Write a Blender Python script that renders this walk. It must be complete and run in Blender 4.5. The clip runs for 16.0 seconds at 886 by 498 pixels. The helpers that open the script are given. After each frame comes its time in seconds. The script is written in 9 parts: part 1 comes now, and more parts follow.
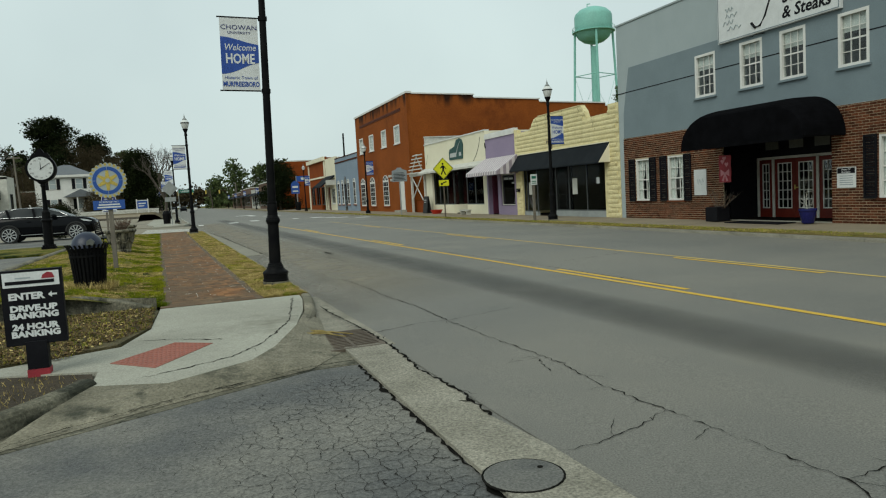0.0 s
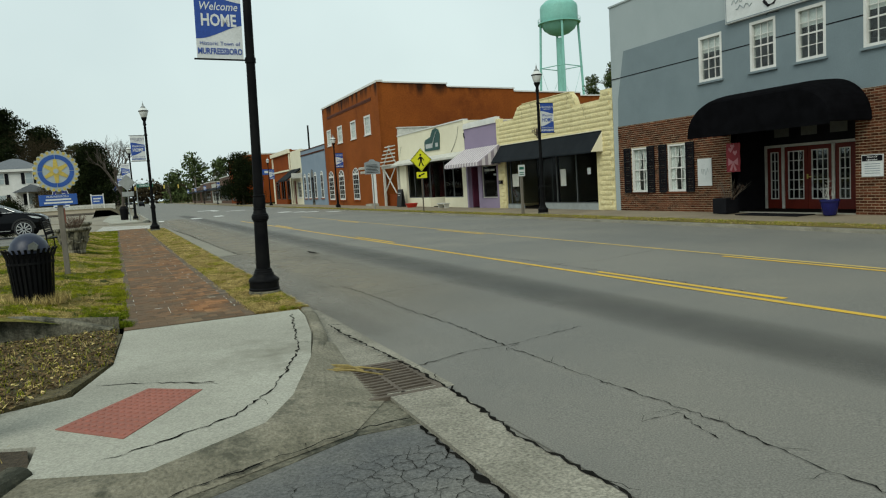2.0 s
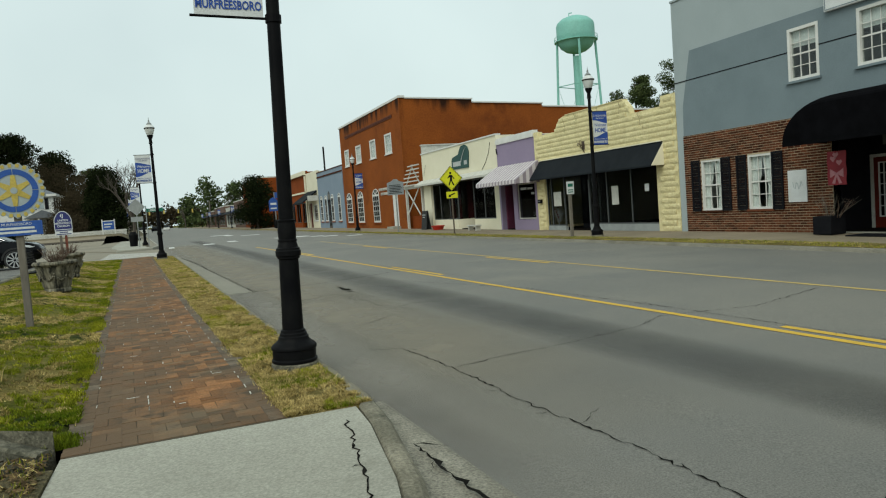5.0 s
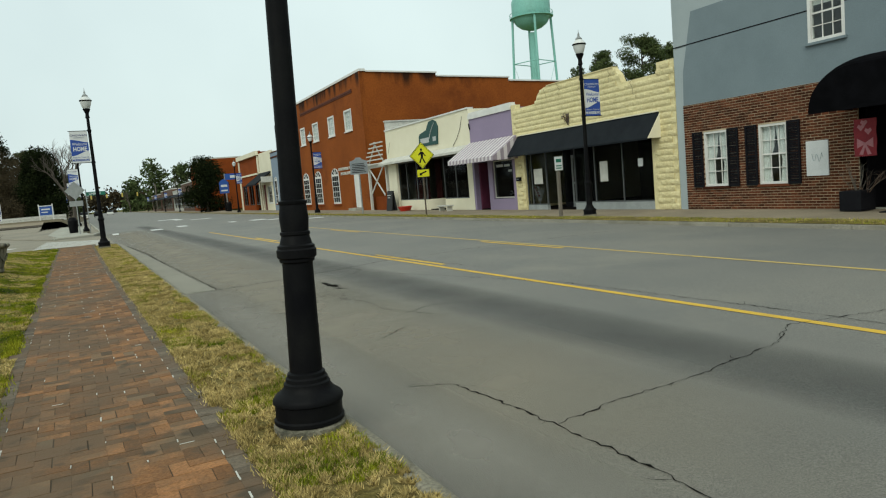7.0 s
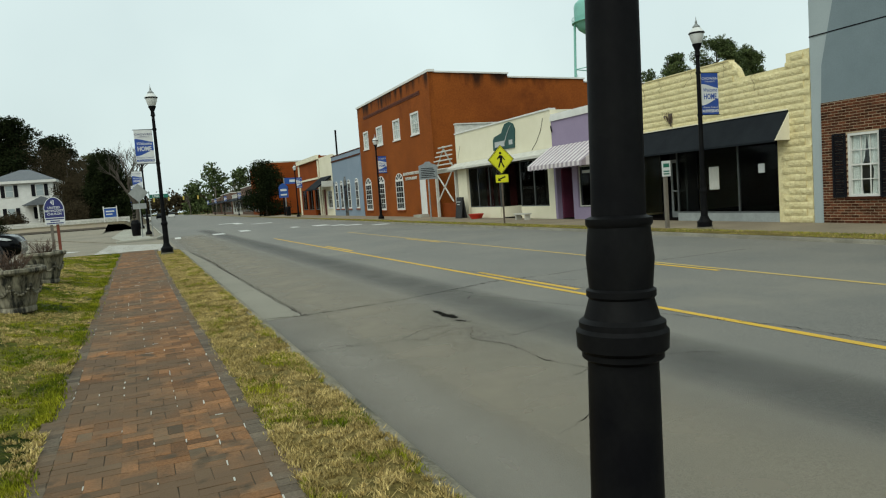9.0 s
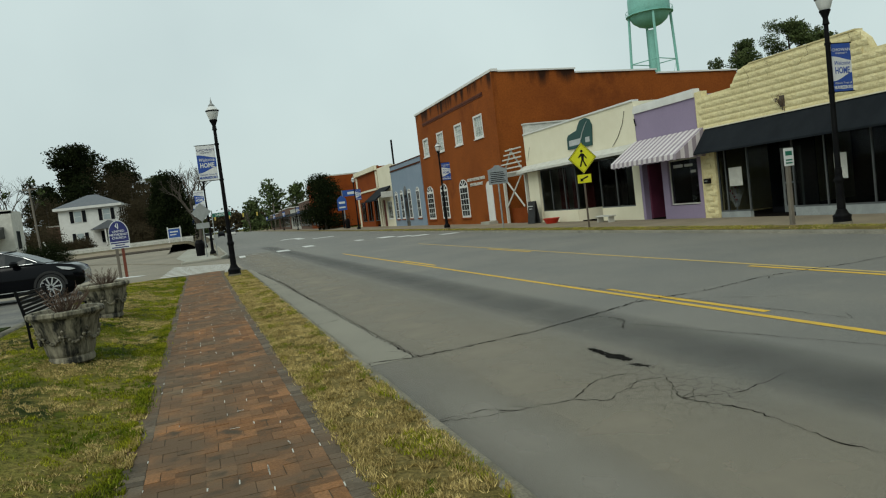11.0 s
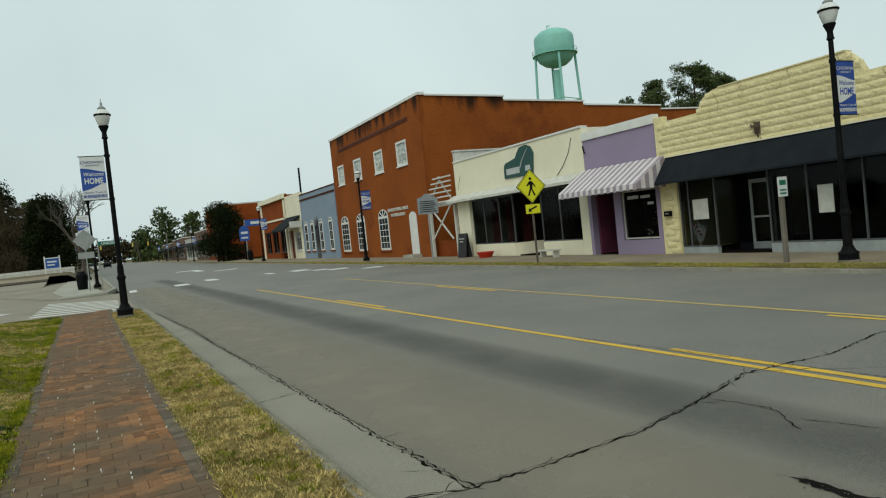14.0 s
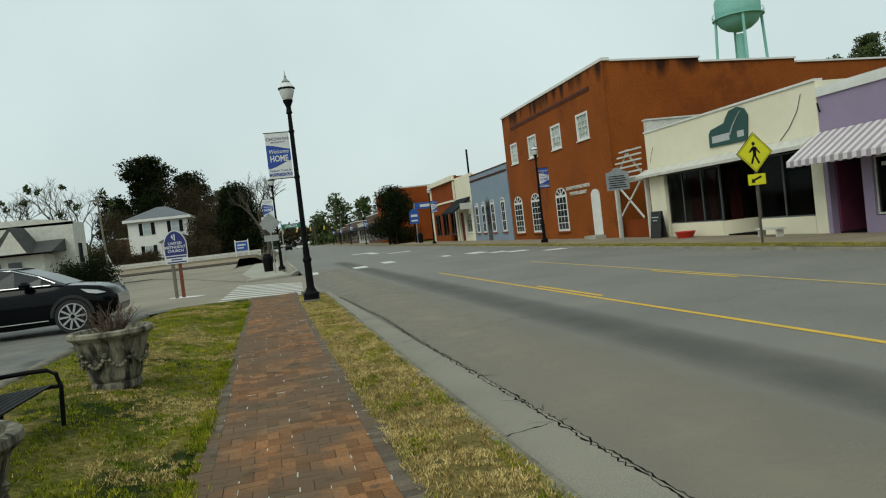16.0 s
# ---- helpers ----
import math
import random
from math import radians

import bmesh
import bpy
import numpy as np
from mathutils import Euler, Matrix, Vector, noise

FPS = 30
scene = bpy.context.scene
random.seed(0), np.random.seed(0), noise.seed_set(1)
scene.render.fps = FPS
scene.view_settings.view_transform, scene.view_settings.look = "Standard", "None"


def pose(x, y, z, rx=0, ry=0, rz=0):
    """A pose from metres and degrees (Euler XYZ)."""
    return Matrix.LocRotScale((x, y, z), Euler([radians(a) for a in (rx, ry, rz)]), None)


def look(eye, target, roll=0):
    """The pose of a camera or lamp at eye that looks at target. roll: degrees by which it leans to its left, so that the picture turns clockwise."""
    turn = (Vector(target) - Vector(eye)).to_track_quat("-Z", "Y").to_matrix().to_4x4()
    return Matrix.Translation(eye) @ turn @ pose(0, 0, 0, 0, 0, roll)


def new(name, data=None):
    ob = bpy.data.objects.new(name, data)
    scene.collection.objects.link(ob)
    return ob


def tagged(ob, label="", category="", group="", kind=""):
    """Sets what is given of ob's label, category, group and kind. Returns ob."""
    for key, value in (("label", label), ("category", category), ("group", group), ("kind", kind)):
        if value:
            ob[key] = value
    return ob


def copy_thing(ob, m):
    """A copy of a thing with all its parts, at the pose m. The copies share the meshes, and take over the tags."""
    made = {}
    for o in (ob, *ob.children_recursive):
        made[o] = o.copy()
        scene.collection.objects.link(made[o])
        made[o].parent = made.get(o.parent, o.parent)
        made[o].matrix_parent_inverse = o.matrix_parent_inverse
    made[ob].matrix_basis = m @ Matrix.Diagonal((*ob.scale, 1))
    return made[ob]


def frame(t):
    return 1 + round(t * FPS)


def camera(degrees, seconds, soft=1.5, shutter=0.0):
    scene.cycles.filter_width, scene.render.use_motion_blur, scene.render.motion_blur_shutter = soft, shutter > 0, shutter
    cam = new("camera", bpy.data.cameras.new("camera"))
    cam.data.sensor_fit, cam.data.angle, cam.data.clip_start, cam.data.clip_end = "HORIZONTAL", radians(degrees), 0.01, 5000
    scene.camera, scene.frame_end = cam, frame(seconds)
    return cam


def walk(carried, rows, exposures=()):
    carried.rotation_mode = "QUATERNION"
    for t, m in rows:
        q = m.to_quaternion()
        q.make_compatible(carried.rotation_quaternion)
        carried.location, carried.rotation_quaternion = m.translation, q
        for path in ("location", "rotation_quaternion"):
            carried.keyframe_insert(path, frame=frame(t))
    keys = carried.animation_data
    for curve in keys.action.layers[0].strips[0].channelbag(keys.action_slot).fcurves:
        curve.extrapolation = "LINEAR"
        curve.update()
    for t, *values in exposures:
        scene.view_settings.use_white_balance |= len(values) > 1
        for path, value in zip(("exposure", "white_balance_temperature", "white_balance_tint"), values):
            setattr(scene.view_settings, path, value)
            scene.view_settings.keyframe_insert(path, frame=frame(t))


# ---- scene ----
cam = camera(64.5, 16.0, soft=1.15)
PATH = [
    (0, (0.7, -0.016, 1.538), (1.378, 1.859, 1.375), -3.3),
    (0.5, (0.575, 0.379, 1.574), (1.331, 2.228, 1.463), -4.7),
    (1, (0.585, 0.868, 1.564), (1.354, 2.712, 1.463), -4.2),
    (1.5, (0.568, 1.526, 1.531), (1.288, 3.383, 1.354), -4.6),
    (2, (0.572, 2.096, 1.539), (1.345, 3.931, 1.351), -3.6),
    (2.5, (0.67, 2.659, 1.547), (1.391, 4.521, 1.428), -1.9),
    (3, (0.727, 3.179, 1.555), (1.561, 4.993, 1.445), -2.8),
    (3.5, (0.852, 3.752, 1.523), (1.668, 5.576, 1.44), -4.7),
    (4, (0.884, 4.337, 1.515), (1.661, 6.177, 1.416), -3.2),
    (4.2, (0.893, 4.574, 1.563), (1.636, 6.428, 1.464), -4.8),
    (6.3, (1.06, 7.23, 1.536), (1.806, 9.076, 1.357), -3.2),
    (6.5, (1.055, 7.482, 1.546), (1.799, 9.331, 1.38), -4.5),
    (7, (1.054, 8.086, 1.563), (1.913, 9.882, 1.372), -4.9),
    (7.5, (1.058, 8.764, 1.581), (1.729, 10.636, 1.363), -5.4),
    (8, (1.03, 9.483, 1.586), (1.706, 11.348, 1.331), -4.3),
    (8.2, (1.055, 9.768, 1.588), (1.764, 11.626, 1.374), -3.0),
    (10.3, (0.823, 12.233, 1.677), (1.562, 14.088, 1.559), -7.3),
    (10.5, (0.81, 12.476, 1.664), (1.523, 14.343, 1.596), -7.5),
    (11, (0.84, 13.124, 1.7), (1.425, 15.032, 1.573), -6.9),
    (11.5, (0.821, 13.712, 1.703), (1.425, 15.618, 1.652), -6.0),
    (12, (0.863, 14.276, 1.689), (1.457, 16.186, 1.66), -4.0),
    (12.5, (0.812, 14.842, 1.692), (1.544, 16.704, 1.696), -7.1),
    (13, (0.872, 15.458, 1.663), (1.713, 17.272, 1.629), -7.6),
    (13.5, (0.819, 16.09, 1.691), (1.59, 17.933, 1.59), -7.6),
    (14, (0.765, 16.708, 1.727), (1.621, 18.514, 1.663), -5.9),
    (14.5, (0.829, 17.363, 1.708), (1.501, 19.245, 1.616), -6.8),
    (15, (0.691, 18.024, 1.695), (1.233, 19.945, 1.554), -7.0),
    (15.5, (0.665, 18.661, 1.676), (1.217, 20.581, 1.571), -6.2),
    (16, (0.623, 19.319, 1.687), (1.044, 21.273, 1.624), -6.6),
]
walk(cam, [(t, look(eye, target, roll)) for t, eye, target, roll in PATH],
     [(0, -0.02, 6500, 1), (2.5, 0.12, 6500, 1), (4, 0.1, 6500, 1), (7, 0.2, 6500, 1), (8, 0.24, 6500, 1), (11, -0.08, 6500, 1), (13, -0.12, 6500, 1), (14, -0.03, 6500, 1), (15, -0.12, 6500, 1), (16, 0.0, 6500, 1)])

# ---- light ----
world = bpy.data.worlds.new("overcast_sky")
scene.world = world
world.use_nodes = True
wn, wl = world.node_tree.nodes, world.node_tree.links
wn.clear()
sky = wn.new("ShaderNodeTexSky")
sky.sky_type = "NISHITA"
sky.sun_disc = False
sky.sun_elevation, sky.sun_rotation = radians(48), radians(215)
sky.air_density, sky.dust_density = 1.4, 4.0
cloud = wn.new("ShaderNodeTexNoise")
cloud.inputs["Scale"].default_value, cloud.inputs["Detail"].default_value = 1.3, 5.0
ramp = wn.new("ShaderNodeValToRGB")
ramp.color_ramp.elements[0].position, ramp.color_ramp.elements[0].color = 0.3, (5.6, 6.4, 6.75, 1)
ramp.color_ramp.elements[1].position, ramp.color_ramp.elements[1].color = 0.72, (7.6, 8.5, 8.7, 1)
blend = wn.new("ShaderNodeMix")
blend.data_type = "RGBA"
blend.inputs["Factor"].default_value = 0.9
back = wn.new("ShaderNodeBackground")
back.inputs["Strength"].default_value = 0.1
wout = wn.new("ShaderNodeOutputWorld")
wl.new(cloud.outputs["Fac"], ramp.inputs["Fac"])
wl.new(sky.outputs["Color"], blend.inputs["A"])
wl.new(ramp.outputs["Color"], blend.inputs["B"])
wl.new(blend.outputs["Result"], back.inputs["Color"])
wl.new(back.outputs["Background"], wout.inputs["Surface"])
sun = new("sun", bpy.data.lights.new("sun", "SUN"))
sun.data.energy, sun.data.angle, sun.data.color = 1.5, radians(40), (1.0, 0.97, 0.92)
sun.matrix_world = look((-38, -6, 52), (0, 30, 0))


# ---- materials ----
def mat(name, c, c2=None, rough=0.8, scale=1.5, fine=30.0, bump=0.15, metal=0.0, spec=0.35, grain=0.25, stain=None, stain_at=0.62, vary=0.0, noise_z=1.0, dist=0.01):
    """A surface with blotches (c to c2), fine grain, bump, and stains of a third colour."""
    m = bpy.data.materials.new(name)
    m.use_nodes = True
    n, l = m.node_tree.nodes, m.node_tree.links
    b = n["Principled BSDF"]
    c2 = c2 or tuple(v * 0.8 for v in c)
    co = n.new("ShaderNodeTexCoord")
    mp = n.new("ShaderNodeMapping")
    mp.inputs["Scale"].default_value = (1, 1, noise_z)
    l.new(co.outputs["Object"], mp.inputs["Vector"])
    info = n.new("ShaderNodeObjectInfo")
    off = n.new("ShaderNodeMath")
    off.operation = "MULTIPLY"
    off.inputs[1].default_value = 37.0
    l.new(info.outputs["Random"], off.inputs[0])
    l.new(off.outputs[0], mp.inputs["Location"])
    def noise_node(s, d, r=0.6):
        t = n.new("ShaderNodeTexNoise")
        t.inputs["Scale"].default_value, t.inputs["Detail"].default_value, t.inputs["Roughness"].default_value = s, d, r
        l.new(mp.outputs["Vector"], t.inputs["Vector"])
        return t
    def ramp_node(src, a, b_, ca=(0, 0, 0, 1), cb=(1, 1, 1, 1)):
        r = n.new("ShaderNodeValToRGB")
        r.color_ramp.elements[0].position, r.color_ramp.elements[1].position = a, b_
        r.color_ramp.elements[0].color, r.color_ramp.elements[1].color = ca, cb
        l.new(src, r.inputs["Fac"])
        return r.outputs["Color"]
    def mix(fac, a, b_, kind="MIX"):
        x = n.new("ShaderNodeMix")
        x.data_type, x.blend_type = "RGBA", kind
        for key, v in (("Factor", fac), ("A", a), ("B", b_)):
            if hasattr(v, "links"):
                l.new(v, x.inputs[key])
            else:
                x.inputs[key].default_value = v
        return x.outputs["Result"]
    coarse, small = noise_node(scale, 5), noise_node(fine, 4)
    col = mix(ramp_node(coarse.outputs["Fac"], 0.35, 0.65), (*c, 1), (*c2, 1))
    col = mix(grain, col, ramp_node(small.outputs["Fac"], 0.2, 0.8, (0.15, 0.15, 0.15, 1), (1, 1, 1, 1)), "OVERLAY")
    if stain:
        st = noise_node(scale * 0.6, 6, 0.7)
        col = mix(ramp_node(st.outputs["Fac"], stain_at, stain_at + 0.12), col, (*stain, 1))
    if vary:
        hsv = n.new("ShaderNodeHueSaturation")
        rng = n.new("ShaderNodeMapRange")
        rng.inputs["To Min"].default_value, rng.inputs["To Max"].default_value = 1 - vary, 1 + vary
        geo = n.new("ShaderNodeNewGeometry")
        add = n.new("ShaderNodeMath")
        add.operation = "ADD"
        l.new(info.outputs["Random"], add.inputs[0])
        l.new(geo.outputs["Random Per Island"], add.inputs[1])
        wrap = n.new("ShaderNodeMath")
        wrap.operation = "FRACT"
        l.new(add.outputs[0], wrap.inputs[0])
        l.new(wrap.outputs[0], rng.inputs["Value"])
        l.new(rng.outputs["Result"], hsv.inputs["Value"])
        l.new(col, hsv.inputs["Color"])
        col = hsv.outputs["Color"]
    l.new(col, b.inputs["Base Color"])
    b.inputs["Roughness"].default_value, b.inputs["Metallic"].default_value = rough, metal
    b.inputs["Specular IOR Level"].default_value = spec
    if bump:
        bp = n.new("ShaderNodeBump")
        bp.inputs["Strength"].default_value, bp.inputs["Distance"].default_value = bump, dist
        l.new(small.outputs["Fac"], bp.inputs["Height"])
        l.new(bp.outputs["Normal"], b.inputs["Normal"])
    return m


def glass_mat(name, tint, gloss=0.05, graze=0.8):
    """Clear tinted glass; its gloss grows towards grazing views, alike on both faces."""
    m = bpy.data.materials.new(name)
    m.use_nodes = True
    n, l = m.node_tree.nodes, m.node_tree.links
    n.clear()
    tr, gl, fr, pw, ad, mx, out = (n.new("ShaderNode" + k) for k in ("BsdfTransparent", "BsdfGlossy", "LayerWeight", "Math", "Math", "MixShader", "OutputMaterial"))
    tr.inputs["Color"].default_value = (*tint, 1)
    gl.inputs["Roughness"].default_value = 0.02
    fr.inputs["Blend"].default_value = 0.5
    pw.operation, pw.inputs[1].default_value = "POWER", 5.0
    ad.operation, ad.inputs[1].default_value = "MULTIPLY_ADD", graze
    ad.inputs[2].default_value = gloss
    l.new(fr.outputs["Facing"], pw.inputs[0])
    l.new(pw.outputs[0], ad.inputs[0])
    l.new(ad.outputs[0], mx.inputs[0])
    l.new(tr.outputs[0], mx.inputs[1])
    l.new(gl.outputs[0], mx.inputs[2])
    l.new(mx.outputs[0], out.inputs["Surface"])
    return m


ASPHALT = mat("asphalt", (0.16, 0.15, 0.126), (0.123, 0.119, 0.105), 0.72, 0.3, 90, 0.9, stain=(0.19, 0.177, 0.145), stain_at=0.56, grain=0.85, dist=0.008, spec=0.5)
ASPHALT_OLD = mat("worn_asphalt", (0.085, 0.086, 0.084), (0.165, 0.157, 0.135), 0.8, 0.8, 60, 1.0, stain=(0.045, 0.047, 0.049), stain_at=0.57, grain=0.9, dist=0.012)
PAN = mat("smooth_grey_pan", (0.225, 0.209, 0.163), (0.188, 0.175, 0.138), 0.8, 0.5, 90, 0.4, stain=(0.15, 0.14, 0.112), stain_at=0.6, grain=0.5)
TAN_ASPHALT = mat("sandy_asphalt", (0.25, 0.22, 0.165), (0.19, 0.17, 0.13), 0.9, 0.25, 60, 0.4, stain=(0.15, 0.135, 0.11), stain_at=0.58, grain=0.45)
ASPHALT_DARK = mat("dark_tyre_track", (0.085, 0.086, 0.084), (0.1, 0.1, 0.095), 0.85, 0.5, 80, 0.4, grain=0.4)
CRACK = mat("crack", (0.009, 0.009, 0.008), (0.018, 0.017, 0.015), 1.0, 6, 40, 0.3, spec=0.0)
CONCRETE = mat("concrete", (0.33, 0.32, 0.265), (0.255, 0.245, 0.2), 0.85, 0.7, 60, 0.4, stain=(0.19, 0.18, 0.14), stain_at=0.58, grain=0.5)
KERB_OLD = mat("mossy_old_kerb", (0.105, 0.096, 0.068), (0.16, 0.148, 0.108), 0.95, 3.0, 40, 1.0, stain=(0.03, 0.031, 0.02), stain_at=0.5, grain=0.9, dist=0.02)
CONCRETE_DIRTY = mat("stained_concrete", (0.13, 0.118, 0.084), (0.225, 0.203, 0.15), 0.9, 2.2, 45, 0.9, stain=(0.05, 0.05, 0.034), stain_at=0.53, grain=0.75, dist=0.015)
GUTTER = mat("gutter_concrete", (0.27, 0.25, 0.2), (0.185, 0.172, 0.135), 0.9, 1.6, 55, 1.0, stain=(0.1, 0.093, 0.07), stain_at=0.58, grain=0.95, dist=0.015)
PAVE_FAR = mat("tan_sidewalk_concrete", (0.25, 0.205, 0.14), (0.19, 0.155, 0.105), 0.9, 0.6, 50, 0.3, stain=(0.13, 0.11, 0.08), stain_at=0.6, grain=0.4)
DARK_ALU = mat("dull_aluminium", (0.1, 0.105, 0.105), (0.07, 0.075, 0.075), 0.6, 5, 40, 0.1, metal=0.2)
FAR_WALL = mat("dull_far_brick", (0.13, 0.075, 0.05), (0.1, 0.06, 0.042), 0.9, 0.4, 10, 0.2)
DIRT = mat("bare_soil", (0.06, 0.045, 0.028), (0.04, 0.03, 0.019), 0.95, 3, 30, 1.0, grain=0.8, dist=0.04)
MULCH = mat("straw_mulch", (0.12, 0.095, 0.045), (0.065, 0.055, 0.022), 0.95, 3, 30, 1.0, stain=(0.035, 0.042, 0.012), stain_at=0.55, grain=0.9, dist=0.05)
DEAD_LEAF = mat("dead_leaves", (0.13, 0.085, 0.04), (0.06, 0.042, 0.02), 0.9, 6, 30, 0.2, vary=0.5, spec=0.1)
TURF = mat("winter_turf", (0.075, 0.088, 0.007), (0.19, 0.15, 0.045), 0.95, 1.1, 22, 1.0, stain=(0.018, 0.03, 0.003), stain_at=0.5, grain=1.0, dist=0.06, spec=0.1)
VERGE = mat("dry_grass_verge", (0.2, 0.152, 0.055), (0.11, 0.088, 0.026), 0.95, 2.0, 28, 1.0, stain=(0.07, 0.078, 0.012), stain_at=0.58, grain=0.95, dist=0.05, spec=0.1)
BLADE_DRY = mat("dry_blades", (0.55, 0.43, 0.18), (0.24, 0.18, 0.06), 0.9, 4, 40, 0, vary=0.6, spec=0.1)
BLADE_GREEN = mat("green_blades", (0.06, 0.1, 0.004), (0.3, 0.29, 0.02), 0.85, 1.6, 40, 0, vary=0.6, spec=0.1)
PAVER = mat("brick_paver", (0.225, 0.105, 0.042), (0.14, 0.08, 0.042), 0.9, 0.7, 60, 0.5, stain=(0.12, 0.088, 0.055), stain_at=0.48, vary=0.34, grain=0.6, spec=0.2)
PAVER_GREY = mat("grey_edge_paver", (0.13, 0.102, 0.072), (0.098, 0.08, 0.058), 0.9, 1.5, 60, 0.5, vary=0.3, grain=0.5, spec=0.2)
GROUT = mat("sand_joint", (0.085, 0.064, 0.04), (0.06, 0.047, 0.03), 0.95, 4, 60, 0.5, stain=(0.5, 0.45, 0.36), stain_at=0.64)
RAMP_RED = mat("tactile_ramp_red", (0.3, 0.105, 0.075), (0.24, 0.09, 0.065), 0.8, 2, 50, 0.2)
YELLOW_LINE = mat("yellow_road_paint", (0.62, 0.38, 0.03), (0.5, 0.32, 0.05), 0.7, 3, 60, 0.2, stain=(0.2, 0.165, 0.1), stain_at=0.62)
FADED_LINE = mat("faded_yellow_paint", (0.5, 0.36, 0.1), (0.38, 0.285, 0.11), 0.8, 3, 50, 0.2, stain=(0.2, 0.18, 0.13), stain_at=0.6)
WHITE_LINE = mat("white_road_paint", (0.6, 0.6, 0.57), (0.5, 0.5, 0.47), 0.7, 3, 50, 0.2, stain=(0.2, 0.2, 0.18), stain_at=0.62)
BLACK_METAL = mat("black_painted_metal", (0.004, 0.004, 0.005), (0.008, 0.008, 0.008), 0.5, 4, 60, 0.05, spec=0.05)
IRON = mat("rusty_cast_iron", (0.13, 0.105, 0.08), (0.09, 0.07, 0.052), 0.75, 6, 60, 0.5, metal=0.2)
GALV = mat("galvanised_steel", (0.3, 0.31, 0.3), (0.24, 0.25, 0.24), 0.55, 5, 40, 0.1, metal=0.4)
GREY_STUCCO = mat("pale_grey_paint", (0.34, 0.385, 0.39), (0.31, 0.355, 0.36), 0.8, 0.8, 40, 0.15, grain=0.12)
GREY_PAINT = mat("slate_grey_paint", (0.175, 0.218, 0.235), (0.155, 0.195, 0.212), 0.75, 0.8, 40, 0.2, grain=0.18)
BRICK = mat("red_brick", (0.105, 0.036, 0.017), (0.07, 0.025, 0.013), 0.9, 2.5, 60, 0.3, vary=0.5, spec=0.1)
MORTAR = mat("mortar", (0.5, 0.4, 0.27), (0.42, 0.33, 0.22), 0.95, 3, 60, 0.4)
YELLOW_BLOCK = mat("yellow_rock_face_block", (0.68, 0.59, 0.33), (0.6, 0.51, 0.27), 0.9, 3, 14, 0.7, stain=(0.46, 0.39, 0.21), stain_at=0.64, vary=0.05, dist=0.03, grain=0.3)
CREAM = mat("cream_paint", (0.74, 0.69, 0.52), (0.69, 0.64, 0.47), 0.8, 0.8, 30, 0.1, stain=(0.6, 0.54, 0.39), stain_at=0.68, grain=0.1)
PURPLE = mat("lilac_paint", (0.27, 0.215, 0.31), (0.25, 0.2, 0.29), 0.8, 1, 30, 0.1, grain=0.1)
RUST_BRICK = mat("rust_red_painted_brick", (0.215, 0.05, 0.01), (0.175, 0.04, 0.009), 0.9, 0.4, 9, 0.35, stain=(0.11, 0.029, 0.009), stain_at=0.6, grain=0.25, spec=0.1)


def position_noise(m, scale, detail, squash=(1, 1, 1)):
    """Noise in world metres, so that it runs on from piece to piece."""
    n, l = m.node_tree.nodes, m.node_tree.links
    geo, mp, t = n.new("ShaderNodeNewGeometry"), n.new("ShaderNodeMapping"), n.new("ShaderNodeTexNoise")
    mp.inputs["Scale"].default_value = squash
    t.inputs["Scale"].default_value, t.inputs["Detail"].default_value = scale, detail
    l.new(geo.outputs["Position"], mp.inputs["Vector"])
    l.new(mp.outputs["Vector"], t.inputs["Vector"])
    return geo, t.outputs["Fac"]


def overlay(m, fac, a, b_, c):
    """Lays the colour c over a material where fac goes from a to b_."""
    n, l = m.node_tree.nodes, m.node_tree.links
    base = n["Principled BSDF"].inputs["Base Color"]
    old = base.links[0].from_socket
    rg, mx = n.new("ShaderNodeMapRange"), n.new("ShaderNodeMix")
    rg.inputs["From Min"].default_value, rg.inputs["From Max"].default_value = a, b_
    mx.data_type = "RGBA"
    mx.inputs["B"].default_value = (*c, 1)
    l.new(fac, rg.inputs["Value"])
    l.new(rg.outputs["Result"], mx.inputs["Factor"])
    l.new(old, mx.inputs["A"])
    l.new(mx.outputs["Result"], base)
    return rg


RUST_STREAKED = mat("water_streaked_rust_brick", (0.235, 0.066, 0.013), (0.18, 0.049, 0.011), 0.9, 0.35, 9, 0.35, stain=(0.14, 0.038, 0.01), stain_at=0.56, grain=0.35, spec=0.1)
geo, fac = position_noise(RUST_STREAKED, 1.1, 5, (1, 1, 0.09))
n, l = RUST_STREAKED.node_tree.nodes, RUST_STREAKED.node_tree.links
sep, up, mul = n.new("ShaderNodeSeparateXYZ"), n.new("ShaderNodeMapRange"), n.new("ShaderNodeMath")
l.new(geo.outputs["Position"], sep.inputs["Vector"])
l.new(sep.outputs["Z"], up.inputs["Value"])
up.inputs["From Min"].default_value, up.inputs["From Max"].default_value = 6.4, 9.3
mul.operation = "MULTIPLY"
l.new(up.outputs["Result"], mul.inputs[0])
l.new(fac, mul.inputs[1])
overlay(RUST_STREAKED, mul.outputs[0], 0.42, 0.6, (0.03, 0.013, 0.007))
for m in (PAVER, PAVER_GREY):
    overlay(m, position_noise(m, 1.3, 5)[1], 0.44, 0.6, (0.128, 0.084, 0.05))
    overlay(m, position_noise(m, 5.0, 6)[1], 0.58, 0.72, (0.075, 0.056, 0.036))
BLUE_PAINT = mat("blue_grey_paint", (0.21, 0.26, 0.32), (0.185, 0.235, 0.29), 0.8, 0.8, 30, 0.15, grain=0.15)
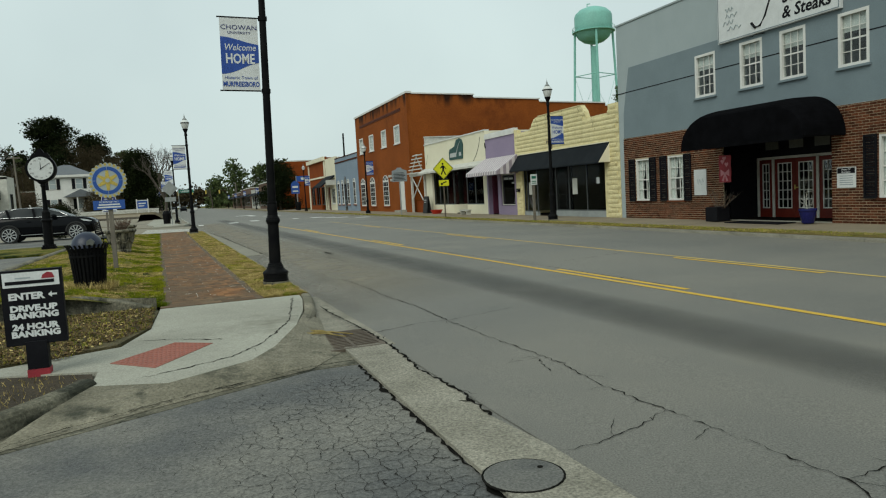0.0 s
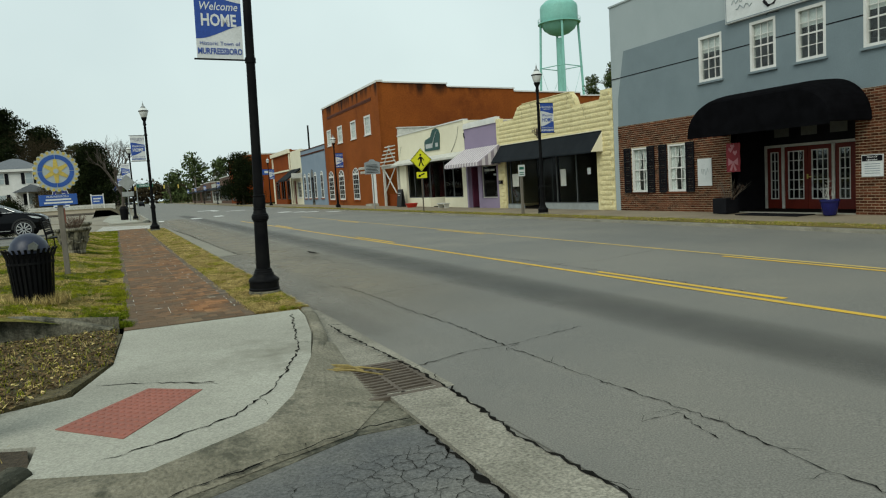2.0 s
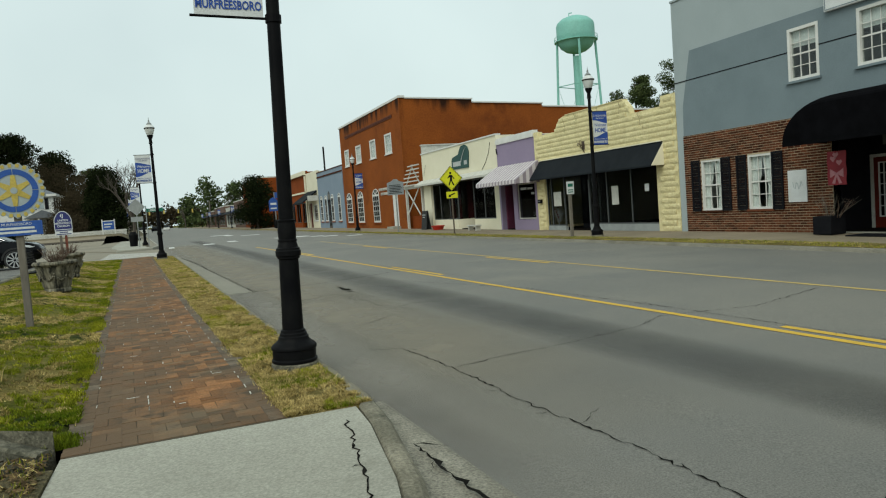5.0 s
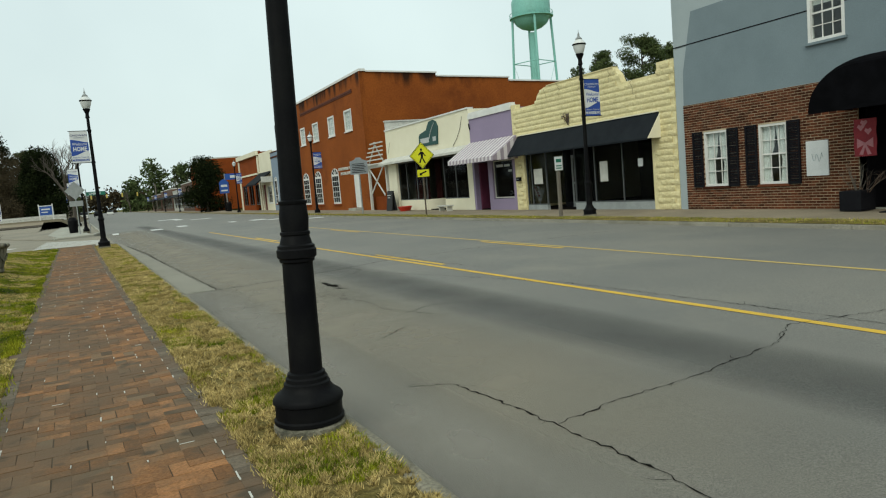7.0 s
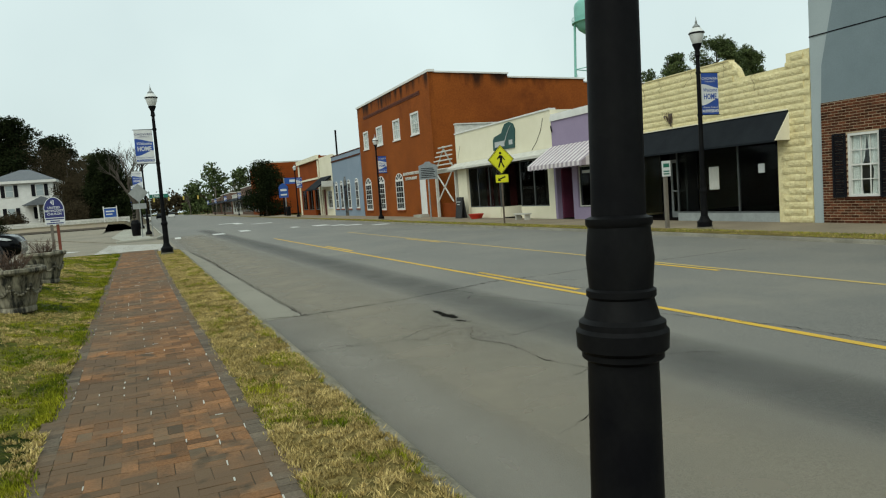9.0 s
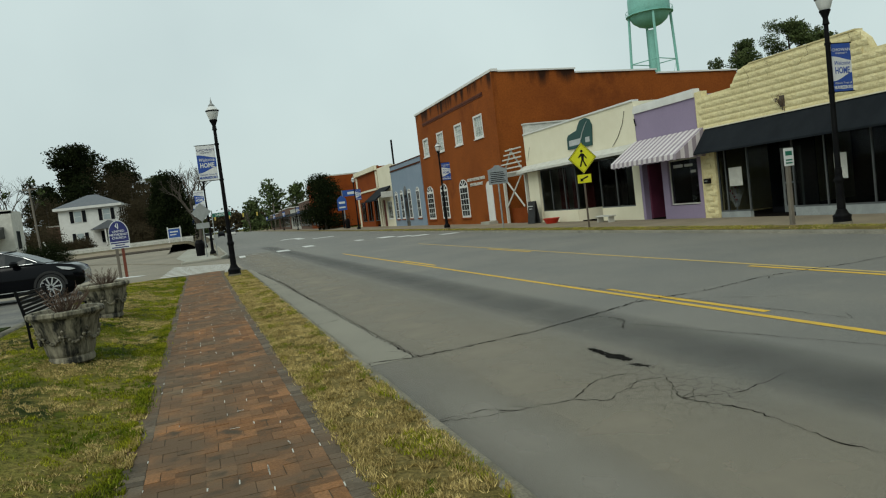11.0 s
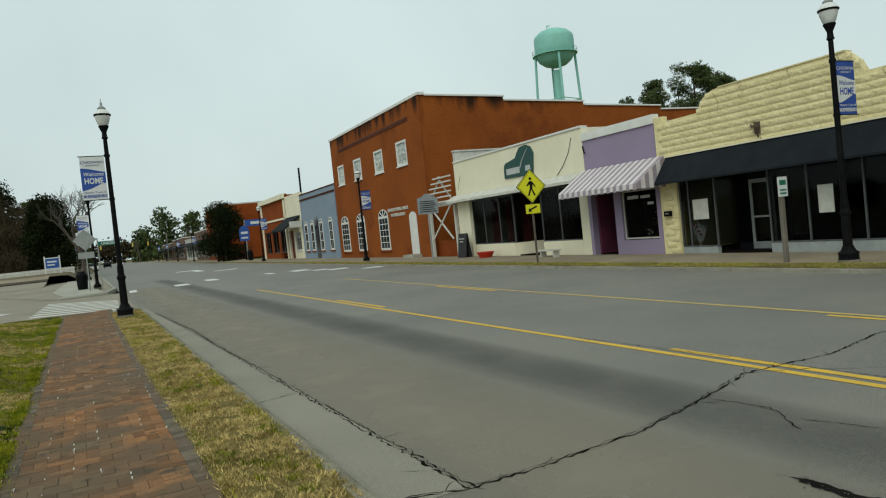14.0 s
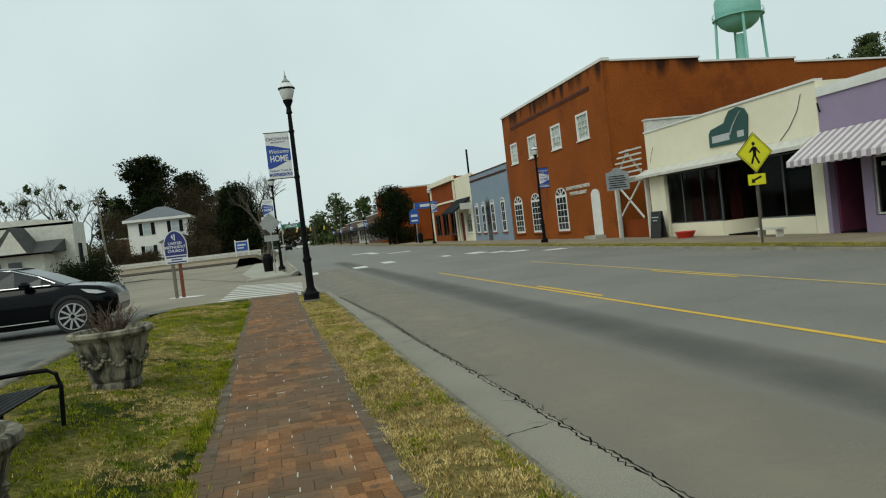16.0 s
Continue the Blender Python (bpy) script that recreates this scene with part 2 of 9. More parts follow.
WHITE_PAINT = mat("white_paint", (0.68, 0.67, 0.63), (0.6, 0.59, 0.55), 0.65, 2, 40, 0.06, grain=0.1)
OFF_WHITE = mat("weathered_white", (0.55, 0.54, 0.48), (0.44, 0.43, 0.38), 0.75, 3, 40, 0.1)
DARK_CLOTH = mat("black_canvas", (0.003, 0.003, 0.0035), (0.005, 0.005, 0.006), 0.95, 3, 60, 0.1, spec=0.02)
CHARCOAL = mat("charcoal_awning", (0.014, 0.017, 0.02), (0.01, 0.012, 0.015), 0.85, 2, 60, 0.1, spec=0.1)
STRIPE_GREY = mat("mauve_grey_stripe", (0.3, 0.25, 0.28), (0.26, 0.22, 0.25), 0.6, 3, 40, 0.1)
STRIPE_WHITE = mat("off_white_stripe", (0.62, 0.57, 0.57), (0.55, 0.5, 0.5), 0.6, 3, 40, 0.1)
BLACK_PAINT = mat("black_paint", (0.006, 0.006, 0.008), (0.01, 0.01, 0.012), 0.6, 3, 40, 0.05, spec=0.08)
RED_DOOR = mat("dark_red_door_paint", (0.13, 0.016, 0.008), (0.1, 0.012, 0.007), 0.5, 3, 40, 0.05, spec=0.2)
# near-black colour carries the dimness of rooms, recesses and the alley end
UNLIT_BLACK = mat("unlit_black", (0.009, 0.0075, 0.0065), (0.006, 0.005, 0.0045), 0.9, 2, 20, 0.1, spec=0.03)
MARKER_GREY = mat("dull_grey_glass", (0.12, 0.125, 0.11), (0.09, 0.095, 0.085), 0.4, 4, 30, 0.05)
ROOF = mat("roof_felt", (0.09, 0.09, 0.09), (0.12, 0.12, 0.115), 0.9, 1, 30, 0.3)
CURTAIN = mat("white_curtain", (0.8, 0.8, 0.77), (0.68, 0.68, 0.65), 0.9, 10, 60, 0.2)
MINT = mat("mint_green_paint", (0.23, 0.5, 0.43), (0.2, 0.43, 0.37), 0.6, 0.25, 3, 0.05, grain=0.15)
BANNER_WHITE = mat("banner_white", (0.62, 0.63, 0.62), (0.56, 0.57, 0.56), 0.8, 4, 40, 0.05)
BANNER_BLUE = mat("banner_blue", (0.025, 0.07, 0.3), (0.022, 0.06, 0.26), 0.7, 4, 40, 0.05)
SIGN_BLUE = mat("sign_blue", (0.025, 0.085, 0.32), (0.02, 0.07, 0.27), 0.5, 4, 40, 0.03)
NAVY = mat("navy_sign", (0.025, 0.03, 0.14), (0.02, 0.025, 0.12), 0.5, 4, 40, 0.03)
SIGN_YELLOW = mat("fluorescent_yellow_sign", (0.66, 0.64, 0.02), (0.6, 0.58, 0.02), 0.5, 4, 40, 0.03)
GOLD = mat("gold_paint", (0.5, 0.38, 0.08), (0.42, 0.32, 0.07), 0.5, 4, 40, 0.05)
SIGN_GREEN = mat("sign_green", (0.015, 0.14, 0.09), (0.012, 0.11, 0.075), 0.5, 4, 40, 0.03)
SIGN_RED = mat("faded_red", (0.28, 0.025, 0.035), (0.22, 0.02, 0.03), 0.7, 4, 40, 0.05)
GLASS = glass_mat("window_glass", (0.86, 0.89, 0.88), 0.04)
GLASS_DARK = glass_mat("dusty_shop_glass", (0.58, 0.6, 0.6), 0.008, 0.25)
GLASS_LAMP = mat("frosted_lamp_glass", (0.62, 0.63, 0.6), (0.55, 0.56, 0.53), 0.25, 5, 40, 0.02)
URN_STONE = mat("weathered_cast_stone", (0.27, 0.245, 0.18), (0.11, 0.1, 0.07), 0.9, 11, 40, 0.7, stain=(0.018, 0.018, 0.014), stain_at=0.47, noise_z=0.12, grain=0.5)
TWIG = mat("dry_twig", (0.08, 0.05, 0.035), (0.12, 0.08, 0.055), 0.9, 8, 40, 0.2)
BARK = mat("bark", (0.09, 0.075, 0.06), (0.06, 0.05, 0.04), 0.95, 4, 20, 0.7, noise_z=0.3)
LEAF_DARK = mat("dark_evergreen", (0.009, 0.0135, 0.0055), (0.017, 0.022, 0.008), 0.95, 0.6, 20, 0.2, vary=0.5, spec=0.02)
LEAF_PINE = mat("pine_needles", (0.045, 0.066, 0.024), (0.08, 0.1, 0.036), 0.85, 0.6, 20, 0.2, vary=0.5, spec=0.1)
LEAF_BROWN = mat("bare_brown_twigs", (0.062, 0.048, 0.026), (0.04, 0.031, 0.017), 0.9, 0.6, 20, 0.2, vary=0.3, spec=0.1)
CAR_PAINT = mat("black_car_paint", (0.002, 0.0025, 0.0035), (0.003, 0.0035, 0.005), 0.1, 1, 20, 0, spec=0.16, grain=0.05)
RUBBER = mat("tyre_rubber", (0.018, 0.018, 0.018), (0.025, 0.025, 0.025), 0.85, 8, 40, 0.2)
CHROME = mat("bright_metal", (0.6, 0.6, 0.6), (0.5, 0.5, 0.5), 0.25, 8, 40, 0.02, metal=0.9)
LENS = mat("headlight_lens", (0.55, 0.57, 0.58), (0.45, 0.47, 0.48), 0.12, 8, 40, 0.02, spec=0.7)
WOOD_POST = mat("grey_wood_post", (0.17, 0.15, 0.12), (0.12, 0.105, 0.085), 0.9, 4, 30, 0.4, noise_z=0.25)
RED_POST = mat("red_wood_post", (0.16, 0.045, 0.025), (0.12, 0.035, 0.022), 0.85, 4, 30, 0.3, noise_z=0.25)
POT_BLUE = mat("blue_glazed_pot", (0.01, 0.012, 0.1), (0.008, 0.01, 0.08), 0.25, 4, 30, 0.02, spec=0.4)
RED_PLASTIC = mat("red_plastic", (0.45, 0.03, 0.015), (0.4, 0.025, 0.012), 0.4, 4, 30, 0.02)
BLACKBOARD = mat("blackboard", (0.02, 0.02, 0.02), (0.03, 0.03, 0.03), 0.8, 4, 30, 0.05)
DARK_SHINGLE = mat("weathered_dark_shingle", (0.045, 0.047, 0.045), (0.065, 0.066, 0.06), 0.9, 3, 20, 0.5)
SHINGLE = mat("grey_shingle", (0.14, 0.15, 0.16), (0.11, 0.12, 0.13), 0.9, 3, 30, 0.4)


# ---- building helpers ----
def box(bm, x0, y0, z0, x1, y1, z1):
    v = [bm.verts.new((x, y, z)) for z in (min(z0, z1), max(z0, z1)) for x, y in ((min(x0, x1), min(y0, y1)), (max(x0, x1), min(y0, y1)), (max(x0, x1), max(y0, y1)), (min(x0, x1), max(y0, y1)))]
    for f in ((3, 2, 1, 0), (4, 5, 6, 7), (0, 1, 5, 4), (1, 2, 6, 5), (2, 3, 7, 6), (3, 0, 4, 7)):
        bm.faces.new([v[i] for i in f])
    return v


def boxes(*dims):
    bm = bmesh.new()
    for d in dims:
        box(bm, *d)
    return bm


def bevelled(x0, y0, z0, x1, y1, z1, r=0.01):
    bm = boxes((x0, y0, z0, x1, y1, z1))
    bmesh.ops.bevel(bm, geom=bm.edges[:], offset=r, segments=2, profile=0.7, affect="EDGES")
    return bm


def lathe(profile, seg=24, bm=None, at=(0, 0, 0), cap=True, wobble=None):
    """Turns rows of (radius, height) round the z axis."""
    bm = bm or bmesh.new()
    rings = []
    for r, z in profile:
        rings.append([bm.verts.new((at[0] + r * (wobble(i, seg) if wobble else 1) * math.cos(2 * math.pi * i / seg), at[1] + r * (wobble(i, seg) if wobble else 1) * math.sin(2 * math.pi * i / seg), at[2] + z)) for i in range(seg)])
    for a, b in zip(rings, rings[1:]):
        for i in range(seg):
            bm.faces.new((a[i], a[(i + 1) % seg], b[(i + 1) % seg], b[i]))
    if cap:
        bm.faces.new(rings[0][::-1])
        bm.faces.new(rings[-1])
    return bm


def tube(bm, pts, r, seg=6, r2=None):
    """A rod along points, tapering from r to r2."""
    pts = [Vector(p) for p in pts]
    r2 = r if r2 is None else r2
    rings = []
    for i, p in enumerate(pts):
        d = (pts[min(i + 1, len(pts) - 1)] - pts[max(i - 1, 0)]).normalized()
        a = d.orthogonal().normalized()
        b = d.cross(a)
        k = r + (r2 - r) * i / max(1, len(pts) - 1)
        rings.append([bm.verts.new(p + k * (a * math.cos(2 * math.pi * j / seg) + b * math.sin(2 * math.pi * j / seg))) for j in range(seg)])
    for i in range(len(rings) - 1):
        a, b = rings[i], rings[i + 1]
        shift = min(range(seg), key=lambda s: (a[0].co - b[s].co).length)
        for j in range(seg):
            bm.faces.new((a[j], a[(j + 1) % seg], b[(j + 1 + shift) % seg], b[(j + shift) % seg]))
    bm.faces.new(rings[0][::-1])
    bm.faces.new(rings[-1])
    return bm


def prism(pts, lo, hi, axis="z", bm=None):
    """A flat outline, thickened along an axis. Points are (x, y) for z, (y, z) for x, (x, z) for y."""
    bm = bm or bmesh.new()
    put = {"z": lambda p, h: (p[0], p[1], h), "x": lambda p, h: (h, p[0], p[1]), "y": lambda p, h: (p[0], h, p[1])}[axis]
    a, b = [bm.verts.new(put(p, lo)) for p in pts], [bm.verts.new(put(p, hi)) for p in pts]
    bm.faces.new(a[::-1])
    bm.faces.new(b)
    for i in range(len(pts)):
        j = (i + 1) % len(pts)
        bm.faces.new((a[i], a[j], b[j], b[i]))
    return bm


def finish(bm, name, material, smooth=False):
    bmesh.ops.recalc_face_normals(bm, faces=bm.faces)
    me = bpy.data.meshes.new(name)
    for f in bm.faces:
        f.smooth = smooth
    bm.to_mesh(me)
    if smooth:
        me.set_sharp_from_angle(angle=radians(38))
    bm.free()
    me.materials.append(material)
    return me


def world_of(ob):
    p = Vector((0, 0, 0))
    while ob:
        p += ob.location
        ob = ob.parent
    return p


def part(name, bm, material, parent, label="", smooth=False):
    """Links a bmesh, drawn in world places, as one mesh under a thing or part that is not turned."""
    bmesh.ops.translate(bm, verts=bm.verts, vec=-world_of(parent))
    ob = new(name, finish(bm, name, material, smooth))
    ob.parent = parent
    return tagged(ob, label)


def thing(name, at, label, category, group="", kind=""):
    return tagged(new(name), label, category, group, kind) if at is None else tagged(placed(new(name), at), label, category, group, kind)


def placed(ob, at):
    ob.location = at
    return ob


def single(name, bm, material, label, category, group="", kind="", smooth=False):
    return tagged(new(name, finish(bm, name, material, smooth)), label, category, group, kind)


def words(parent, text, m, size, material, name="lettering", shear=0.0, bold=0.0, extrude=0.003, wide=1.0):
    """Built-in-font lettering as a mesh, at the pose m in world places; size is the height of capitals."""
    cu = bpy.data.curves.new(name, "FONT")
    cu.body, cu.size, cu.extrude, cu.align_x, cu.shear, cu.offset = text, size / 0.69, extrude, "CENTER", shear, bold
    cu.resolution_u = 2
    tmp = bpy.data.objects.new(name, cu)
    scene.collection.objects.link(tmp)
    bpy.context.view_layer.update()
    me = bpy.data.meshes.new_from_object(tmp.evaluated_get(bpy.context.evaluated_depsgraph_get()))
    bpy.data.objects.remove(tmp)
    bpy.data.curves.remove(cu)
    me.transform(Matrix.Translation(-world_of(parent)) @ m @ Matrix.Diagonal((wide, 1, 1, 1)))
    me.materials.clear()
    me.materials.append(material)
    ob = new(name, me)
    ob.parent = parent
    return ob


def facing_south(x, y, z):
    """Upright, readable from smaller y."""
    return pose(x, y, z, 90, 0, 0)


def facing_west(x, y, z):
    """Upright, readable from smaller x."""
    return pose(x, y, z, 90, 0, -90)


def wall_x(x0, x1, y0, y1, z0, z1, holes, bm=None):
    """A wall between x0 and x1, pierced by holes (y0, y1, z0, z1), as one welded skin."""
    bm = bm or bmesh.new()
    ys = sorted({y0, y1, *(v for h in holes for v in h[:2] if y0 < v < y1)})
    zs = sorted({z0, z1, *(v for h in holes for v in h[2:] if z0 < v < z1)})
    solid = lambda i, j: 0 <= i < len(ys) - 1 and 0 <= j < len(zs) - 1 and not any(h[0] < (ys[i] + ys[i + 1]) / 2 < h[1] and h[2] < (zs[j] + zs[j + 1]) / 2 < h[3] for h in holes)
    cache = {}

    def v(k, i, j):
        if (k, i, j) not in cache:
            cache[k, i, j] = bm.verts.new(((x0, x1)[k], ys[i], zs[j]))
        return cache[k, i, j]

    for i in range(len(ys) - 1):
        for j in range(len(zs) - 1):
            if not solid(i, j):
                continue
            for k in (0, 1):
                bm.faces.new((v(k, i, j), v(k, i + 1, j), v(k, i + 1, j + 1), v(k, i, j + 1)))
            for di, dj, p, q in ((-1, 0, (i, j), (i, j + 1)), (1, 0, (i + 1, j), (i + 1, j + 1)), (0, -1, (i, j), (i + 1, j)), (0, 1, (i, j + 1), (i + 1, j + 1))):
                if not solid(i + di, j + dj):
                    bm.faces.new((v(0, *p), v(0, *q), v(1, *q), v(1, *p)))
    return bm


# ---- ground ----
def kerb_near(y):
    return 2.40 - 0.0285 * (y - 11)


def kerb_far(y):
    return 14.3 - 0.009 * (y - 10)


def crown(x, y):
    """The height of the carriageway: a low crown that falls to the far gutter."""
    u = (x - kerb_near(y)) / (kerb_far(y) - kerb_near(y))
    return 0.32 * u * (1 - u) - 0.06 * u


def sheet(rows, name, material, label, category="ground", z_skirt=None):
    bm = bmesh.new()
    grid = [[bm.verts.new(p) for p in row] for row in rows]
    for a, b in zip(grid, grid[1:]):
        for i in range(len(a) - 1):
            bm.faces.new((a[i], a[i + 1], b[i + 1], b[i]))
    return single(name, bm, material, label, category, kind="structure")


def strip(bm, y0, y1, fa, fb, z, step=2.0):
    """A flat band between two lines of x(y), lying on z or on z(x, y)."""
    n = max(1, int(abs(y1 - y0) / step))
    prev = None
    for i in range(n + 1):
        y = y0 + (y1 - y0) * i / n
        a, b = fa(y), fb(y)
        pair = [bm.verts.new((x, y, z(x, y) if callable(z) else z)) for x in (a, b)]
        if prev:
            bm.faces.new((prev[0], prev[1], pair[1], pair[0]))
        prev = pair
    return bm


R = 1500
sheet([[(-R, -R, -0.2), (R, -R, -0.2)], [(-R, R, -0.2), (R, R, -0.2)]], "ground", TURF, "dull winter grass and soil reaching the horizon")
sheet([[(kerb_near(y) + (kerb_far(y) - kerb_near(y)) * k / 12, y, crown(kerb_near(y) + (kerb_far(y) - kerb_near(y)) * k / 12, y)) for k in range(13)] for y in [-40 + 4 * i for i in range(120)]],
      "road", ASPHALT, "wide grey cracked asphalt main street with a low crown", "road")
slab_edge = single("road_edge", prism([(1.9, -40), (4.2, -40), (2.9, 6), (2.7, 11.2), (2.3, 11.2), (2.2, 7)], -0.15, -0.006), ASPHALT, "ragged asphalt edge beside the gutter", "road", kind="structure")
FAR_Z = 0.0
bm = bmesh.new()
prism([(kerb_far(-40) + 0.15, -40), (18.02, -40), (18.02, 440), (kerb_far(440) + 0.15, 440)], -0.25, FAR_Z, bm=bm)
single("pavement", bm, PAVE_FAR, "worn concrete sidewalk beside the shop fronts", "pavement", kind="structure")
bm = bmesh.new()
strip(bm, -40, 440, lambda y: kerb_far(y) + 0.16, lambda y: kerb_far(y) + 1.05, FAR_Z + 0.03)
single("verge_far", bm, VERGE, "narrow strip of dry grass along the far kerb", "grass", kind="structure")
bm = bmesh.new()
for y in [-40 + 3 * i for i in range(130)]:
    prism([(kerb_far(y), y), (kerb_far(y) + 0.16, y), (kerb_far(y + 3) + 0.16, y + 2.985), (kerb_far(y + 3), y + 2.985)], -0.25, FAR_Z + 0.02, bm=bm)
single("kerb_far_side", bm, GUTTER, "low stained concrete kerb on the far side", "kerb", kind="structure")

# near side: side street, parking area, drive
def slab(pts, name, material, label, top, category="ground", low=-0.25):
    return single(name, prism(pts, low, top), material, label, category, kind="structure")

slab([(-140, 43.2), (kerb_near(43.2) + 0.02, 43.2), (kerb_near(57) + 0.02, 57), (-1.7, 56.3), (-6, 70), (-12, 86), (-20, 106), (-36, 150), (-140, 420)], "side_street", TAN_ASPHALT, "sandy grey asphalt side street meeting the main street", 0.0, "road")
LOT = [[(x, y, 0.34 if y < 38 else 0.34 - 0.33 * (y - 38) / 6) for x in (-60, -30, -12, -3.0)] for y in (13, 20, 26, 32, 38, 41, 44)]
sheet(LOT, "parking_area", ASPHALT_OLD, "patched asphalt parking area beside the lawn", "road")
slab([(-40, -40), (2.08, -40), (2.08, 6.25), (1.65, 6.3), (0.4, 5.8), (-0.7, 5.15), (-40, 5.0)], "driveway", ASPHALT_OLD, "cracked old asphalt drive with pale patches", 0.0, "road")
slab([(2.08, -40), (kerb_near(-40), -40), (kerb_near(3.55) - 0.03, 3.55), (2.5, 4.2), (2.53, 4.9), (2.47, 5.6), (2.52, 6.5), (2.5, 6.9), (2.08, 6.9)], "gutter_strip", GUTTER, "rough concrete gutter strip along the street", 0.03, "road")
slab([(2.08, 6.9), (2.62, 6.9), (2.52, 11.0), (2.3, 11.0), (2.18, 9.1), (1.9, 8.0), (1.72, 7.4)], "gutter_pan", GUTTER, "worn concrete gutter pan beside the corner kerb", 0.006, "road")
# near sidewalk, lawn, verge
def walk_left(y):
    return 0.27 - 0.0405 * (y - 10.7) + 0.0002 * (y - 10.7) ** 2


def walk_right(y):
    return 1.72 - 0.0405 * (y - 10.7) + 0.0002 * (y - 10.7) ** 2


WALK_Z, WALK_END = 0.13, 42.6
YS = [10.6 + 0.8 * i for i in range(41)]
slab([(walk_left(y), y) for y in YS] + [(walk_right(y), y) for y in reversed(YS)], "sidewalk_bed", GROUT, "sand bed of the brick sidewalk", WALK_Z - 0.012, "pavement")
slab([(walk_right(y), y) for y in YS if y < 41.5] + [(kerb_near(y) - 0.15, y) for y in reversed(YS) if y < 41.5], "verge", VERGE, "narrow verge of dry straw-coloured grass", 0.12, "grass")


def lawn_z(x, y):
    """The lawn climbs from the walk to the parking kerb, and falls towards the side street."""
    u = min(1.0, max(0.0, (walk_left(y) - x) / 1.5))
    k = 1.0 if y < 36 else max(0.0, 1 - (y - 36) / 6.5)
    return 0.13 + 0.22 * k * u * u * (3 - 2 * u) + 0.012 * noise.noise((x * 1.3, y * 1.3, 0))


def lawn_row(y):
    a = walk_left(y)
    return [(-3.0 + (a + 3.0) * k / 24, y, lawn_z(-3.0 + (a + 3.0) * k / 24, y) if k < 24 else 0.09) for k in range(25)]


sheet([lawn_row(11.0 + 0.45 * i) for i in range(71)], "lawn", TURF, "patchy green and straw-coloured winter lawn", "grass")
slab([(-14, 23.0), (-3.16, 23.0), (-3.16, 28.0), (-14, 29.0)], "lawn_island", TURF, "grass island beside the parking area", 0.4, "grass")
slab([(-30, 11.3), (-3.0, 11.3), (-3.0, 13.2), (-30, 14.5)], "lawn_side", TURF, "strip of winter grass beyond the mulch bed", 0.345, "grass")
slab([(-30, 5.3), (-0.55, 5.7), (-0.12, 6.35), (-0.2, 6.85), (-1.2, 7.3), (-30, 8.0)], "planting_bed", DIRT, "bare brown soil bed behind a kerb", 0.1, "soil")
slab([(-30, 8.1), (-1.2, 7.55), (-0.1, 8.0), (0.18, 8.9), (0.24, 10.35), (-1.2, 10.9), (-30, 11.1)], "mulch_bed", MULCH, "bed of straw mulch and dead leaves", 0.13, "soil")
CORNER = [(2.40, 10.9), (2.33, 10.1), (2.18, 9.1), (1.9, 8.0), (1.5, 6.95), (0.9, 6.35), (0.0, 6.2)]
slab([(-0.15, 6.3), (0.45, 6.05), (1.15, 6.5), (1.42, 7.0), (1.78, 8.05), (2.02, 9.1), (2.17, 10.1), (2.2, 10.6), (0.25, 10.6), (0.2, 8.9), (-0.05, 7.95), (-1.2, 7.5), (-30, 8.05), (-30, 7.95), (-1.2, 7.25), (-0.15, 6.85)],
     "kerb_ramp", CONCRETE, "pale concrete corner landing and kerb ramp", 0.115, "pavement")
TOP = [(-0.15, 6.3), (0.45, 6.05), (1.15, 6.5), (1.42, 7.0), (1.78, 8.05), (1.95, 8.7)]
FOOT = [(-0.68, 5.15), (0.45, 5.78), (1.65, 6.28), (2.08, 6.88), (2.12, 8.2), (2.2, 8.9)]
sheet([[(a[0] + (b[0] - a[0]) * k / 6, a[1] + (b[1] - a[1]) * k / 6, 0.116 - 0.108 * (k / 6) ** 1.3) for k in range(7)] for a, b in zip(TOP, FOOT)], "apron", CONCRETE_DIRTY, "stained concrete apron sloping to the gutter", "pavement")
slab([(-0.68, 5.1), (1.66, 6.25), (2.1, 6.25), (2.14, 8.9), (1.9, 8.7), (1.3, 6.9), (0.4, 6.0), (-0.15, 6.3), (-0.7, 5.6)], "apron_foot", KERB_OLD, "stained concrete at the foot of the apron", 0.004, "pavement")


def kerb_run(pts, width, z0, z1, name, material, label, side=1, fall=0):
    """A kerb of square section with a worn edge along a line of points."""
    bm = bmesh.new()
    rows = []
    for i, p in enumerate(pts):
        p = Vector(p)
        d = (Vector(pts[min(i + 1, len(pts) - 1)]) - Vector(pts[max(i - 1, 0)])).normalized()
        nrm = Vector((-d.y, d.x)) * side
        q = p + nrm * width
        w = 0.006 * math.sin(i * 2.3) - (fall * max(0, i - len(pts) + 4) / 3)
        rows.append([bm.verts.new(v) for v in ((p.x, p.y, z0), (p.x, p.y, z1 - 0.07), (p.x + nrm.x * 0.012, p.y + nrm.y * 0.012, z1 - 0.032 + w), (p.x + nrm.x * 0.034, p.y + nrm.y * 0.034, z1 - 0.01 + w), (p.x + nrm.x * 0.07, p.y + nrm.y * 0.07, z1 + w), (q.x - nrm.x * 0.02, q.y - nrm.y * 0.02, z1 + w), (q.x, q.y, z1 - 0.02 + w), (q.x, q.y, z0))])
    for a, b in zip(rows, rows[1:]):
        for k in range(8):
            bm.faces.new((a[k], a[(k + 1) % 8], b[(k + 1) % 8], b[k]))
    bm.faces.new(rows[0])
    bm.faces.new(rows[-1][::-1])
    return single(name, bm, material, label, "kerb", kind="structure")


